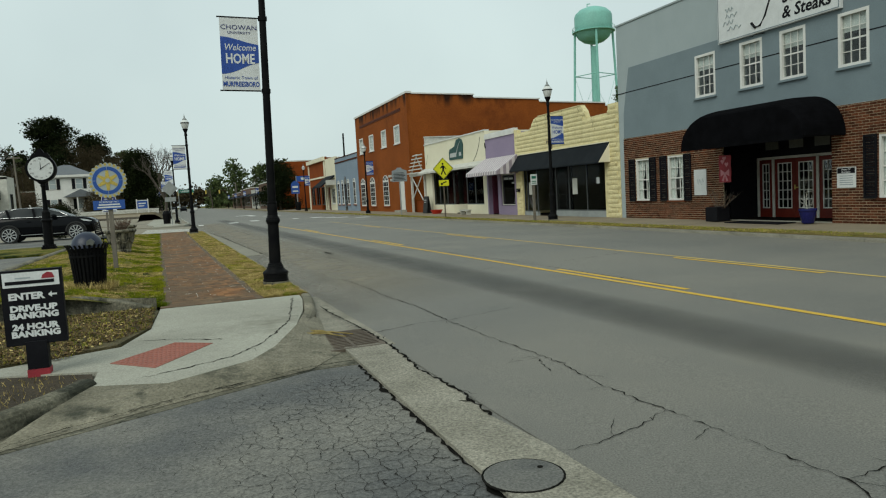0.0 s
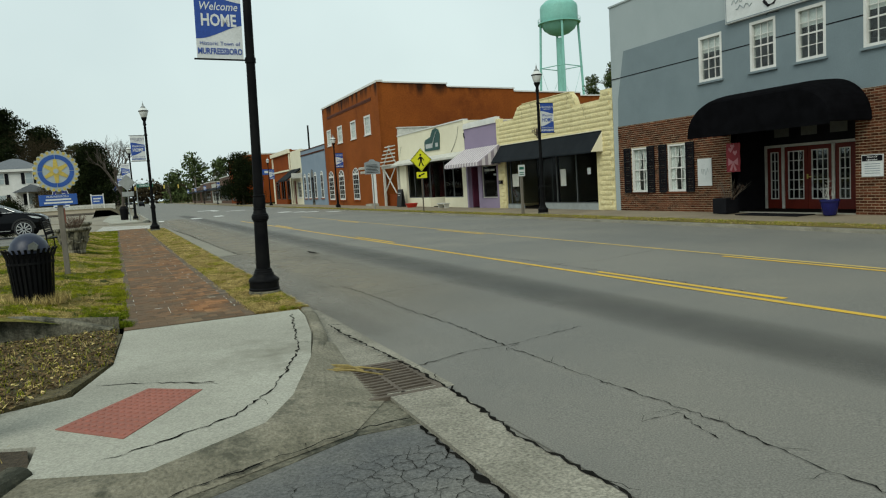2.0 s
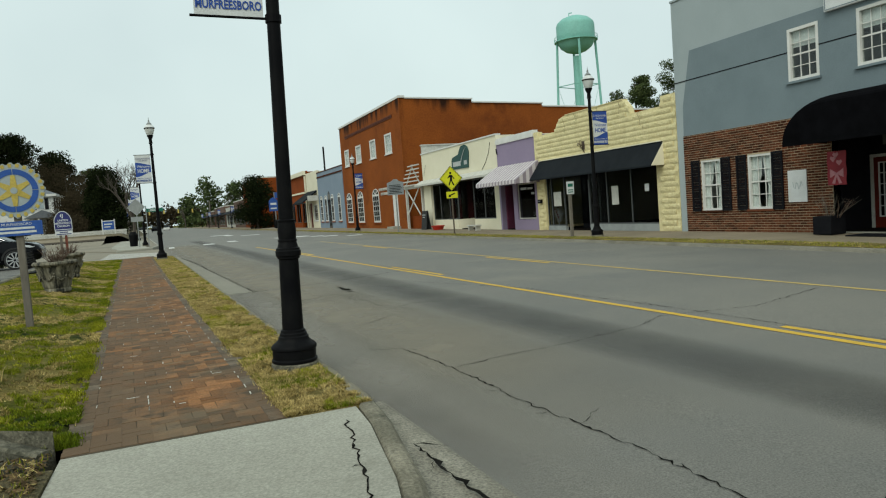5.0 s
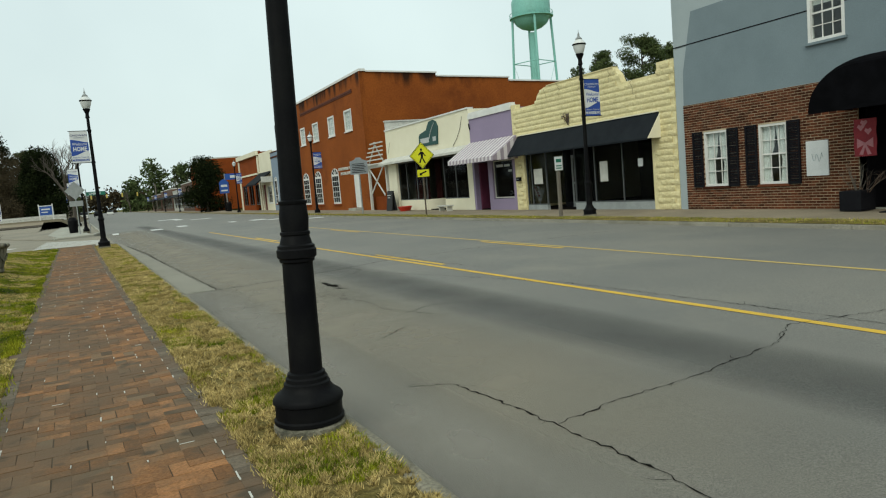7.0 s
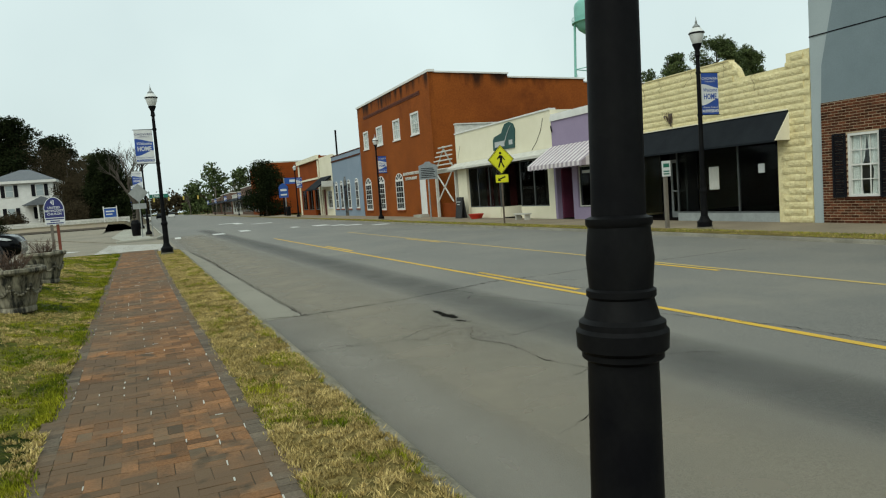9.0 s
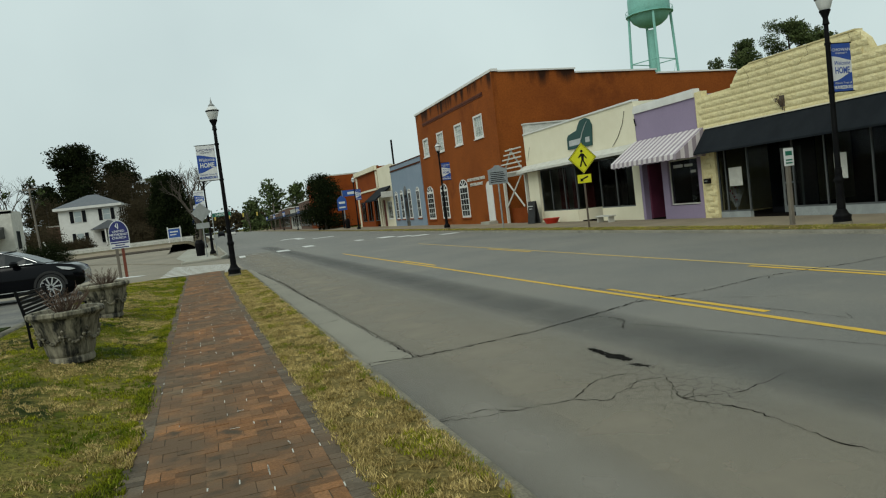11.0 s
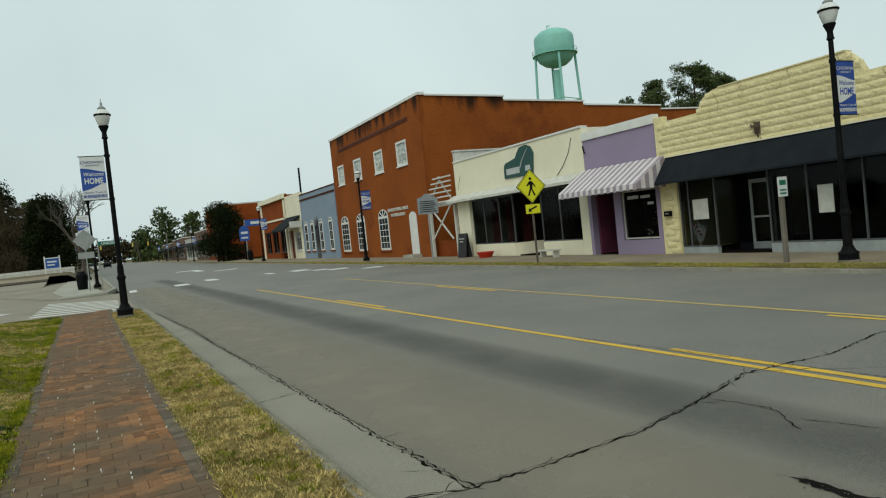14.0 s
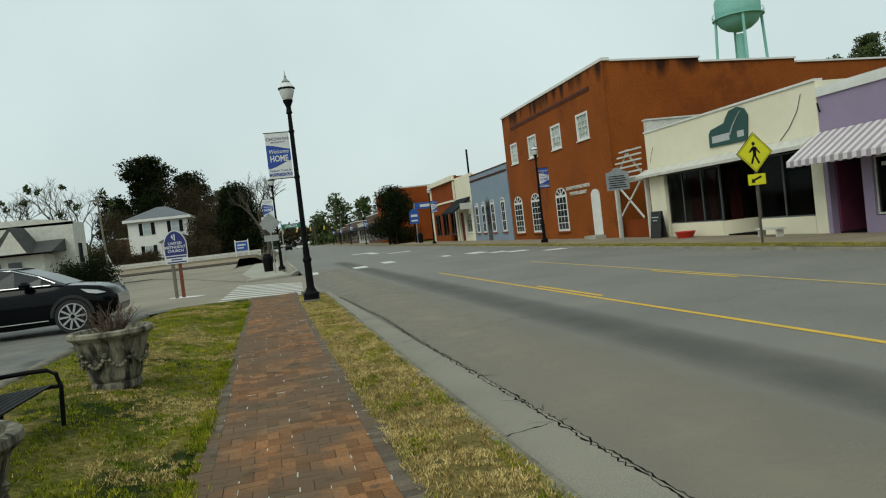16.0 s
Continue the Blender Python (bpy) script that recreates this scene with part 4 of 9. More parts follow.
# ---- front details: restaurant ----
def french_door(parent, y0, y1, z0, z1, x, material=RED_DOOR, cols=3, rows=5):
    """A glazed door leaf with a grid of panes."""
    st, bot = 0.13, 0.3
    leaf = part("door", boxes((x, y0, z0, x + 0.05, y0 + st, z1), (x, y1 - st, z0, x + 0.05, y1, z1), (x, y0 + st, z1 - st, x + 0.05, y1 - st, z1), (x, y0 + st, z0, x + 0.05, y1 - st, z0 + bot)), material, parent, "dark red glazed door")
    a0, a1, b0, b1 = y0 + st, y1 - st, z0 + bot, z1 - st
    bm = boxes((x - 0.008, a0, b0, x + 0.03, a0 + 0.03, b1), (x - 0.008, a1 - 0.03, b0, x + 0.03, a1, b1), (x - 0.008, a0 + 0.03, b0, x + 0.03, a1 - 0.03, b0 + 0.03), (x - 0.008, a0 + 0.03, b1 - 0.03, x + 0.03, a1 - 0.03, b1))
    for i in range(1, cols):
        y = a0 + (a1 - a0) * i / cols
        box(bm, x - 0.004, y - 0.012, b0 + 0.03, x + 0.028, y + 0.012, b1 - 0.03)
    for j in range(1, rows):
        z = b0 + (b1 - b0) * j / rows
        box(bm, x - 0.002, a0 + 0.03, z - 0.012, x + 0.026, a1 - 0.03, z + 0.012)
    part("muntins", bm, WHITE_PAINT, leaf, "white glazing bars")
    pane = part("pane", boxes((x + 0.012, a0, b0, x + 0.02, a1, b1)), GLASS, leaf)
    pane.visible_shadow = False
    return leaf


RX = FX + 1.45
part("entry_wall", wall_x(RX, RX + 0.15, 14.75, 19.5, -0.1, 2.75, [(15.3, 19.25, -0.1, 2.02)]), BLACK_PAINT, gray, "dark wall of the recessed entrance")
# this brick side is coloured black for the shade under the awning
part("entry_side", boxes((FX, 19.27, -0.1, RX, 19.45, 2.75)), BLACK_PAINT, gray)
part("entry_side", boxes((FX, 14.8, -0.1, RX, 14.98, 2.75)), BRICK, gray)
part("entry_ceiling", boxes((FX, 14.8, 2.75, RX + 0.1, 19.45, 2.85)), BLACK_PAINT, gray)
part("entry_floor", boxes((FX - 0.02, 14.98, -0.1, RX, 19.27, 0.02)), CONCRETE, gray)
part("door_frame", boxes((RX - 0.03, 19.17, 0, RX + 0.1, 19.26, 2.02), (RX - 0.03, 18.5, 0, RX + 0.1, 18.6, 2.02), (RX - 0.03, 16.72, 0, RX + 0.1, 16.82, 2.02), (RX - 0.03, 15.3, 1.98, RX + 0.12, 19.26, 2.06)), OFF_WHITE, gray, "white door frame")
for y0, y1 in ((18.6, 19.17), (17.66, 18.5), (16.82, 17.65), (16.1, 16.72), (15.3, 16.1)):
    french_door(gray, y0, y1, 0.03, 1.97, RX, cols=3 if y1 - y0 > 0.7 else 2)
part("door_handle", boxes((RX - 0.05, 17.62, 0.95, RX - 0.02, 17.66, 1.1), (RX - 0.05, 17.6, 1.0, RX - 0.03, 17.5, 1.03)), GOLD, gray, "brass door handle")
for y in (15.6, 16.6, 17.6, 18.6):
    part("transom", boxes((RX - 0.01, y - 0.28, 2.3, RX - 0.002, y + 0.28, 2.62)), MARKER_GREY, gray, "dull grey transom panel")


def barrel_awning():
    """A black waterfall awning with rounded shoulders over the entrance."""
    aw = thing("entrance_awning", (FX, 17, 2.4), "black canvas entrance awning with rounded shoulders", "awning")
    y0, y1, z0, z1 = 14.5, 19.45, 2.47, 3.66
    r = 1.15
    line = [(y0, z0)] + [(y0 + r - r * math.cos(a), z1 - r + r * math.sin(a)) for a in [k * math.pi / 20 for k in range(11)]]
    line += [(y1 - r + r * math.sin(a), z1 - r + r * math.cos(a)) for a in [k * math.pi / 20 for k in range(11)]] + [(y1, z0)]
    bm = bmesh.new()
    rows = []
    for k in range(9):
        f = k / 8
        x = FX - 0.05 - 1.55 * math.sin(f * math.pi / 2)
        drop = 0.28 * (1 - math.cos(f * math.pi / 2))
        rows.append([bm.verts.new((x, y, z - (drop * (z - z0) / (z1 - z0)))) for y, z in line])
    for a, b in zip(rows, rows[1:]):
        for i in range(len(line) - 1):
            bm.faces.new((a[i], a[i + 1], b[i + 1], b[i]))
    bm.faces.new(rows[-1])
    part("canopy", bm, DARK_CLOTH, aw, smooth=False)
    part("valance", boxes((FX - 1.61, y0, z0 - 0.07, FX - 1.59, y1, z0 + 0.02)), DARK_CLOTH, aw)
    part("frame", tube(tube(bmesh.new(), [(FX, y0 + 0.05, z0), (FX - 1.58, y0 + 0.05, z0)], 0.02), [(FX, y1 - 0.05, z0), (FX - 1.58, y1 - 0.05, z0)], 0.02), BLACK_METAL, aw)


barrel_awning()
board = thing("restaurant_sign", (FX - 0.06, 16.9, 6.7), "large white restaurant sign board with black script lettering", "sign")
part("panel", bevelled(FX - 0.14, 14.57, 5.9, FX - 0.02, 19.25, 7.55, 0.01), BANNER_WHITE, board)
part("border", boxes((FX - 0.15, 14.6, 5.93, FX - 0.141, 19.22, 5.95), (FX - 0.15, 14.6, 7.5, FX - 0.141, 19.22, 7.52), (FX - 0.15, 14.6, 5.95, FX - 0.141, 14.62, 7.5), (FX - 0.15, 19.2, 5.95, FX - 0.141, 19.22, 7.5)), GREY_PAINT, board)
words(board, "Seafood", facing_west(FX - 0.145, 15.75, 6.55), 0.34, BLACK_PAINT, shear=0.15, bold=0.01)
words(board, "& Steaks", facing_west(FX - 0.145, 15.7, 6.1), 0.34, BLACK_PAINT, shear=0.15, bold=0.01)
bm = bmesh.new()
tube(bm, [(FX - 0.145, 17.75, 6.25), (FX - 0.145, 17.6, 6.08), (FX - 0.145, 17.4, 6.1), (FX - 0.145, 17.2, 6.35), (FX - 0.145, 17.0, 6.8), (FX - 0.145, 16.8, 7.2), (FX - 0.145, 16.5, 7.35)], 0.045, 6, 0.02)
part("script_stroke", bm, BLACK_PAINT, board, "black flourish of the script name")
for k, (yy, zz, w) in enumerate(((18.7, 6.9, 0.35), (18.6, 6.7, 0.5), (18.75, 6.5, 0.45), (18.5, 6.3, 0.6))):
    part("faded_motif", tube(bmesh.new(), [(FX - 0.145, yy + w * (i / 8 - 0.5), zz + 0.07 * math.sin(i * 1.9 + k)) for i in range(9)], 0.018, 5), GREY_STUCCO, board, "faded grey drawing")
part("bracket", tube(bmesh.new(), [(FX, 17.35, 5.86), (FX - 0.5, 17.3, 5.78), (FX - 0.55, 17.3, 5.72)], 0.012), BLACK_METAL, board)

pos = thing("wall_poster", (FX - 0.045, 20.38, 1.3), "white framed menu board with faded drawing", "poster")
part("panel", bevelled(FX - 0.075, 20.06, 0.88, FX - 0.045, 20.69, 1.79, 0.006), BANNER_WHITE, pos)
part("drawing", tube(bmesh.new(), [(FX - 0.077, 20.2 + 0.04 * i, 1.35 + 0.12 * math.sin(i * 1.7)) for i in range(9)], 0.008, 5), GREY_STUCCO, pos)
hrs = thing("hours_sign", (FX - 0.05, 14.5, 1.3), "white opening-hours sign with a black heading", "sign")
part("panel", bevelled(FX - 0.07, 14.2, 1.0, FX - 0.045, 14.79, 1.57, 0.005), BANNER_WHITE, hrs)
part("heading", boxes((FX - 0.075, 14.22, 1.4, FX - 0.0705, 14.77, 1.55)), BLACK_PAINT, hrs)
words(hrs, "Hours Of", facing_west(FX - 0.077, 14.5, 1.485), 0.048, BANNER_WHITE, shear=0.2)
words(hrs, "Operation", facing_west(FX - 0.077, 14.5, 1.415), 0.048, BANNER_WHITE, shear=0.2)
part("print", boxes(*[(FX - 0.073, 14.28, 1.08 + 0.06 * k, FX - 0.0705, 14.7, 1.095 + 0.06 * k) for k in range(5)]), GREY_PAINT, hrs)

flag = thing("garden_flag", (FX - 0.2, 19.0, 1.4), "red valentine flag with a pale bow and hearts", "flag")
part("cloth", prism([(18.72 + 0.01 * math.sin(k), 1.3 + k * 0.075) for k in range(13)] + [(19.28 - 0.01 * math.sin(k * 1.3), 1.3 + k * 0.075) for k in range(12, -1, -1)], FX - 0.2, FX - 0.19, "x"), SIGN_RED, flag)
PINK = mat("faded_pink", (0.5, 0.22, 0.24), (0.42, 0.18, 0.2), 0.8)
part("bow", prism([(19.0, 1.62), (19.2, 1.74), (19.2, 1.5), (19.03, 1.58), (19.15, 1.35), (19.06, 1.33), (19.0, 1.52), (18.94, 1.33), (18.85, 1.35), (18.97, 1.58), (18.8, 1.5), (18.8, 1.74)], FX - 0.207, FX - 0.201, "x"), PINK, flag)
for y, z in ((19.1, 2.0), (18.92, 1.9), (19.02, 2.1)):
    part("heart", prism([(y, z - 0.09), (y + 0.09, z + 0.01), (y + 0.06, z + 0.07), (y, z + 0.04), (y - 0.06, z + 0.07), (y - 0.09, z + 0.01)], FX - 0.207, FX - 0.201, "x"), PINK, flag)
part("pole", tube(bmesh.new(), [(FX - 0.03, 19.0, 2.24), (FX - 0.3, 19.0, 2.26)], 0.01), BLACK_METAL, flag)


def twigs(parent, at, n, spread, height, seed, r=0.006, material=TWIG, name="dry_shrub"):
    """Bare forked stems rising from a pot."""
    rr = random.Random(seed)
    bm = bmesh.new()
    for _ in range(n):
        a, s = rr.random() * 6.28, rr.random()
        p = Vector(at) + Vector((math.cos(a), math.sin(a), 0)) * 0.35 * spread * s
        d = Vector((math.cos(a) * spread * (0.3 + s), math.sin(a) * spread * (0.3 + s), height * (0.6 + 0.5 * rr.random())))
        mid = p + d * 0.5 + Vector((rr.uniform(-1, 1), rr.uniform(-1, 1), rr.uniform(-0.3, 0.5))) * 0.06
        tube(bm, [p, mid, p + d], r, 4, r * 0.3)
        for _ in range(3):
            q = p + d * rr.uniform(0.35, 0.9)
            e = Vector((rr.uniform(-1, 1), rr.uniform(-1, 1), rr.uniform(0.1, 1))).normalized() * height * rr.uniform(0.12, 0.3)
            tube(bm, [q, q + e * 0.5 + Vector((0, 0, 0.01)), q + e], r * 0.5, 3, r * 0.2)
    ob = part(name, bm, material, parent, "bare dry stems")
    ob["kind"] = "stuff"
    return ob


pot = thing("black_planter", (17.5, 19.0, 0.02), "black square planter with bare branches beside the entrance", "planter")
bm = bevelled(17.2, 18.75, 0.02, 17.75, 19.3, 0.5, 0.02)
part("box", bm, BLACK_PAINT, pot)
twigs(pot, (17.48, 19.0, 0.45), 12, 0.55, 0.75, 3, 0.008, WOOD_POST, "branches")
twigs(pot, (17.48, 18.8, 0.45), 8, 0.5, 0.5, 5, 0.01, TWIG, "stems")
pot = thing("blue_pot", (17.45, 15.35, 0.02), "glazed cobalt blue flower pot by the restaurant door", "plant pot")
part("body", lathe([(0.14, 0.02), (0.17, 0.05), (0.22, 0.32), (0.23, 0.38), (0.25, 0.4), (0.25, 0.45), (0.21, 0.45), (0.2, 0.36), (0.05, 0.35)], 24, at=(17.45, 15.35, 0)), POT_BLUE, pot, smooth=True)
twigs(pot, (17.45, 15.35, 0.36), 6, 0.15, 0.6, 8, 0.01, OFF_WHITE, "stems")
single("door_mat", bevelled(17.0, 16.0, 0.001, 17.7, 18.2, 0.03, 0.008), BLACK_PAINT, "black rubber door mat on the sidewalk", "mat")

# ---- front details: yellow block shop ----
rnd = random.Random(9)
BLOCKS = []
for variant in range(4):
    bm = bmesh.new()
    g = [[bm.verts.new((-0.004 if j in (0, 3) else -0.016 - (0.012 if i in (0, 4) else 0.016) * rnd.random(), -0.2 + 0.1 * i, -0.095 + 0.0633 * j)) for i in range(5)] for j in range(4)]
    for j in range(3):
        for i in range(4):
            bm.faces.new((g[j][i], g[j][i + 1], g[j + 1][i + 1], g[j + 1][i]))
    rim = [g[0][i] for i in range(5)] + [g[j][4] for j in range(1, 4)] + [g[3][i] for i in range(3, -1, -1)] + [g[j][0] for j in range(2, 0, -1)]
    backv = [bm.verts.new((0.01, v.co.y, v.co.z)) for v in rim]
    for i in range(len(rim)):
        bm.faces.new((rim[i], rim[(i + 1) % len(rim)], backv[(i + 1) % len(rim)], backv[i]))
    BLOCKS.append(finish(bm, "block", YELLOW_BLOCK))


def parapet_top(y):
    if y < 26.1:
        return 4.85
    if y < 27.95:
        return 4.48
    if y < 32.45:
        return 5.06
    if y < 33.3:
        return 4.45 + 0.6 * math.sqrt(max(0, 1 - ((y - 32.45) / 0.85) ** 2))
    return 4.46 if y < 34.9 else 4.66


for row in range(25):
    z = 0.1 + 0.2 * row
    for k in range(25):
        y = 25.52 + 0.4 * k + (0.2 if row % 2 else 0)
        if y > 35.1 or z + 0.1 > parapet_top(y) + 0.01:
            continue
        if SHOP[0] - 0.19 < y < SHOP[1] + 0.19 and z < SHOP[3] + 0.5:
            continue
        b = new("block", BLOCKS[rnd.randrange(4)])
        b.parent = yel
        b.location = (-0.012, y - 30.5, z)
part("weathered_cap", prism([(28.3, 5.08), (32.4, 5.08), (32.4, 5.11), (28.3, 5.12)], FX - 0.03, FX + 0.27, "x"), YELLOW_BLOCK, yel)
aw = thing("charcoal_awning", (FX - 0.3, 30.4, 2.8), "flat charcoal shed awning above the shop window", "awning")
part("slope", prism([(FX - 0.03, 3.25), (FX - 0.62, 2.42), (FX - 0.62, 2.36), (FX - 0.57, 2.36), (FX - 0.03, 3.12)], 26.05, 34.85, "y"), CHARCOAL, aw)
part("end_panel", prism([(FX - 0.03, 3.2), (FX - 0.6, 2.4), (FX - 0.03, 2.4)], 26.02, 26.045, "y"), CREAM, aw, "pale end panel")
part("flashing", boxes((FX - 0.08, 26.05, 3.25, FX - 0.02, 34.85, 3.29)), CREAM, aw)


def shop_glazing(parent, y0, y1, z0, z1, x, mullions, frame=DARK_ALU, glass=GLASS_DARK, kick=None):
    """Metal-framed shop glazing between mullions, on an optional low wall."""
    fr = bmesh.new()
    for y in (y0, *mullions, y1):
        box(fr, x, y - 0.022, z0, x + 0.07, y + 0.022, z1)
    ys = [y0, *mullions, y1]
    for a, b in zip(ys, ys[1:]):
        box(fr, x + 0.002, a + 0.03, z0, x + 0.068, b - 0.03, z0 + 0.05)
        box(fr, x + 0.002, a + 0.03, z1 - 0.05, x + 0.068, b - 0.03, z1)
    f = part("window_frame", fr, frame, parent, "slim metal shop-window frame")
    for a, b in zip(ys, ys[1:]):
        p = part("pane", boxes((x + 0.03, a + 0.03, z0 + 0.05, x + 0.038, b - 0.03, z1 - 0.05)), glass, f)
        p.visible_shadow = False
    if kick:
        part("stall_riser", boxes((x - 0.03, y0, -0.1, x + 0.12, y1, z0 - 0.001)), kick, parent, "low wall under the window")
    return f


KICK = mat("grey_stall_riser", (0.3, 0.32, 0.31), (0.24, 0.255, 0.25), 0.7, 3, 30, 0.1)
shop_glazing(yel, 26.53, 31.0, 0.27, 2.72, FX + 0.08, (28.15, 29.75), kick=KICK)
shop_glazing(yel, 33.0, 34.47, 0.2, 2.72, FX + 0.08, (34.1,), kick=KICK)
door = part("shop_door", boxes((FX + 1.0, 31.55, 0.02, FX + 1.05, 31.65, 2.2), (FX + 1.0, 32.35, 0.02, FX + 1.05, 32.45, 2.2), (FX + 1.0, 31.65, 0.02, FX + 1.05, 32.35, 0.25), (FX + 1.0, 31.65, 2.08, FX + 1.05, 32.35, 2.2), (FX + 0.97, 31.65, 1.0, FX + 1.0, 32.35, 1.06)), GALV, yel, "metal-framed glass shop door with push bar")
p = part("pane", boxes((FX + 1.02, 31.65, 0.25, FX + 1.028, 32.35, 2.08)), GLASS_DARK, door)
p.visible_shadow = False
part("door_side", boxes((FX + 1.0, 31.0, 0, FX + 1.04, 31.55, 2.72), (FX + 1.0, 32.45, 0, FX + 1.04, 33.0, 2.72), (FX + 1.0, 31.55, 2.2, FX + 1.04, 32.45, 2.72)), BLACK_PAINT, yel)
for ya, yb in ((31.0, 31.55), (33.0, 32.45)):
    p = part("splay_pane", prism([(FX + 0.1, ya), (FX + 0.11, ya), (FX + 1.01, yb), (FX + 1.0, yb)], 0.25, 2.7, "z"), GLASS_DARK, yel)
    p.visible_shadow = False
for y0, y1, z0, z1, m in ((33.3, 33.95, 1.1, 1.75, OFF_WHITE), (29.0, 29.45, 1.05, 1.8, OFF_WHITE), (27.1, 27.35, 1.5, 1.78, BANNER_WHITE)):
    part("notice", boxes((FX + 0.1, y0, z0, FX + 0.105, y1, z1)), m, yel, "paper notice behind the glass")
tree = thing("tinsel_tree", (FX + 0.32, 34.0, 0.03), "small white artificial tree with red bows in the window", "decoration")
twigs(tree, (FX + 0.32, 33.95, 0.35), 22, 0.18, 0.75, 11, 0.012, BANNER_WHITE, "branches")
part("stand", tube(bmesh.new(), [(FX + 0.32, 33.95, 0.03), (FX + 0.32, 33.95, 0.6)], 0.02), BANNER_WHITE, tree)
for k in range(6):
    part("bow", lathe([(0.005, -0.04), (0.045, 0), (0.005, 0.04)], 8, at=(FX + 0.2, 33.8 + 0.09 * (k % 4), 0.6 + 0.11 * k)), SIGN_RED, tree)
box_ = thing("mail_box", (FX - 0.06, 34.85, 1.35), "small black wall mailbox", "mailbox")
part("body", bevelled(FX - 0.16, 34.74, 1.28, FX - 0.05, 35.02, 1.46, 0.01), BLACK_METAL, box_)
part("slot", boxes((FX - 0.17, 34.8, 1.36, FX - 0.161, 34.96, 1.39)), GALV, box_)

br = thing("broken_bracket", (FX - 0.05, 31.07, 3.6), "rusty broken sign bracket tangled with dead vine", "bracket")
part("arm", tube(bmesh.new(), [(FX - 0.04, 31.07, 3.35), (FX - 0.09, 31.05, 3.6), (FX - 0.28, 31.1, 3.72), (FX - 0.35, 31.0, 3.62)], 0.025, 6), IRON, br)
part("wall_plate", bevelled(FX - 0.055, 30.97, 3.45, FX - 0.03, 31.17, 3.8, 0.006), IRON, br)
twigs(br, (FX - 0.12, 31.07, 3.5), 16, 0.16, 0.34, 61, 0.009, TWIG, "dead_vine")
part("hanging_wire", tube(bmesh.new(), [(FX - 0.05, 31.0, 3.4), (FX - 0.06, 30.96, 3.15), (FX - 0.05, 30.98, 2.95)], 0.01, 5), TWIG, br)
vn = thing("dead_vine", (FX - 0.04, 29.3, 4.9), "thin dead vine trailing along the parapet", "vine")
for k, (ya, za) in enumerate(((28.6, 5.06), (29.9, 5.08), (31.6, 5.05), (32.6, 4.98), (27.2, 4.5))):
    rv = random.Random(300 + k)
    pts = [(FX - 0.045 - 0.012 * rv.random(), ya, za)]
    for _ in range(9):
        pts.append((FX - 0.045 - 0.02 * rv.random(), pts[-1][1] + rv.uniform(-0.14, 0.16), pts[-1][2] - rv.uniform(0.0, 0.12)))
    part("stem", tube(bmesh.new(), pts, 0.006, 4, 0.003), TWIG, vn)

# ---- front details: lilac shop ----
aw = thing("striped_awning", (FX - 0.6, 37.2, 2.6), "mauve and white striped metal awning with scalloped edge", "awning")
N = 26
for k in range(N):
    a, b = 34.95 + (39.4 - 34.95) * k / N, 34.95 + (39.4 - 34.95) * (k + 1) / N
    m = STRIPE_WHITE if k % 2 else STRIPE_GREY
    h = 0.012 if k % 2 else 0.0
    part("slat", prism([(FX - 0.02, 3.34 + h), (FX - 1.28, 2.5 + h), (FX - 1.3, 2.48 + h), (FX - 1.31, 2.28 + (0.03 if k % 2 else 0)), (FX - 1.29, 2.28 + (0.03 if k % 2 else 0)), (FX - 1.27, 2.46), (FX - 0.02, 3.3)], a, b, "y"), m, aw)
for k in range(7):
    a, b = FX - 1.28 + 0.18 * k, FX - 1.28 + 0.18 * (k + 1)
    top = lambda x: 2.5 + (x - (FX - 1.28)) / 1.26 * 0.84
    part("side_slat", prism([(a, 2.3), (b, 2.3), (b, top(b)), (a, top(a))], 34.93, 34.949, "y"), STRIPE_WHITE if k % 2 else STRIPE_GREY, aw)
shop_glazing(lil, 35.53, 37.32, 0.55, 2.32, FX + 0.08, (), frame=OFF_WHITE)
# recess panels coloured near-black for the shade inside
part("door_recess", boxes((FX + 1.2, 37.6, -0.1, FX + 1.25, 39.2, 2.4), (FX + 0.25, 37.6, -0.1, FX + 1.2, 37.75, 2.4)), UNLIT_BLACK, lil)
MAUVE_DOOR = mat("plum_door_paint", (0.13, 0.03, 0.06), (0.1, 0.025, 0.05), 0.5)
part("door_jamb", boxes((FX + 0.25, 39.0, 0, FX + 1.2, 39.11, 2.3)), MAUVE_DOOR, lil, "plum-painted open door")
WIN_TXT = mat("white_decal", (0.45, 0.46, 0.45), (0.38, 0.39, 0.38), 0.6)
part("window_decal", boxes((FX + 0.1, 35.9, 2.0, FX + 0.105, 36.4, 2.1), (FX + 0.1, 36.5, 2.0, FX + 0.105, 37.1, 2.12), (FX + 0.1, 35.75, 1.75, FX + 0.105, 36.05, 1.85)), WIN_TXT, lil, "pale window lettering")
xt = thing("trimmed_tree", (FX + 0.9, 36.2, 0.03), "dark artificial tree with white baubles inside the window", "decoration")
bm = bmesh.new()
rr = random.Random(2)
for k in range(160):
    z = rr.random()
    a = rr.random() * 6.28
    r = 0.5 * (1 - z) + 0.04
    c = Vector((FX + 0.9 + r * math.cos(a), 36.2 + r * math.sin(a), 0.5 + 1.5 * z))
    d = Vector((math.cos(a), math.sin(a), -0.3)) * 0.12
    tube(bm, [c - d, c, c + d], 0.03, 4, 0.004)
part("foliage", bm, LEAF_DARK, xt)["kind"] = "stuff"
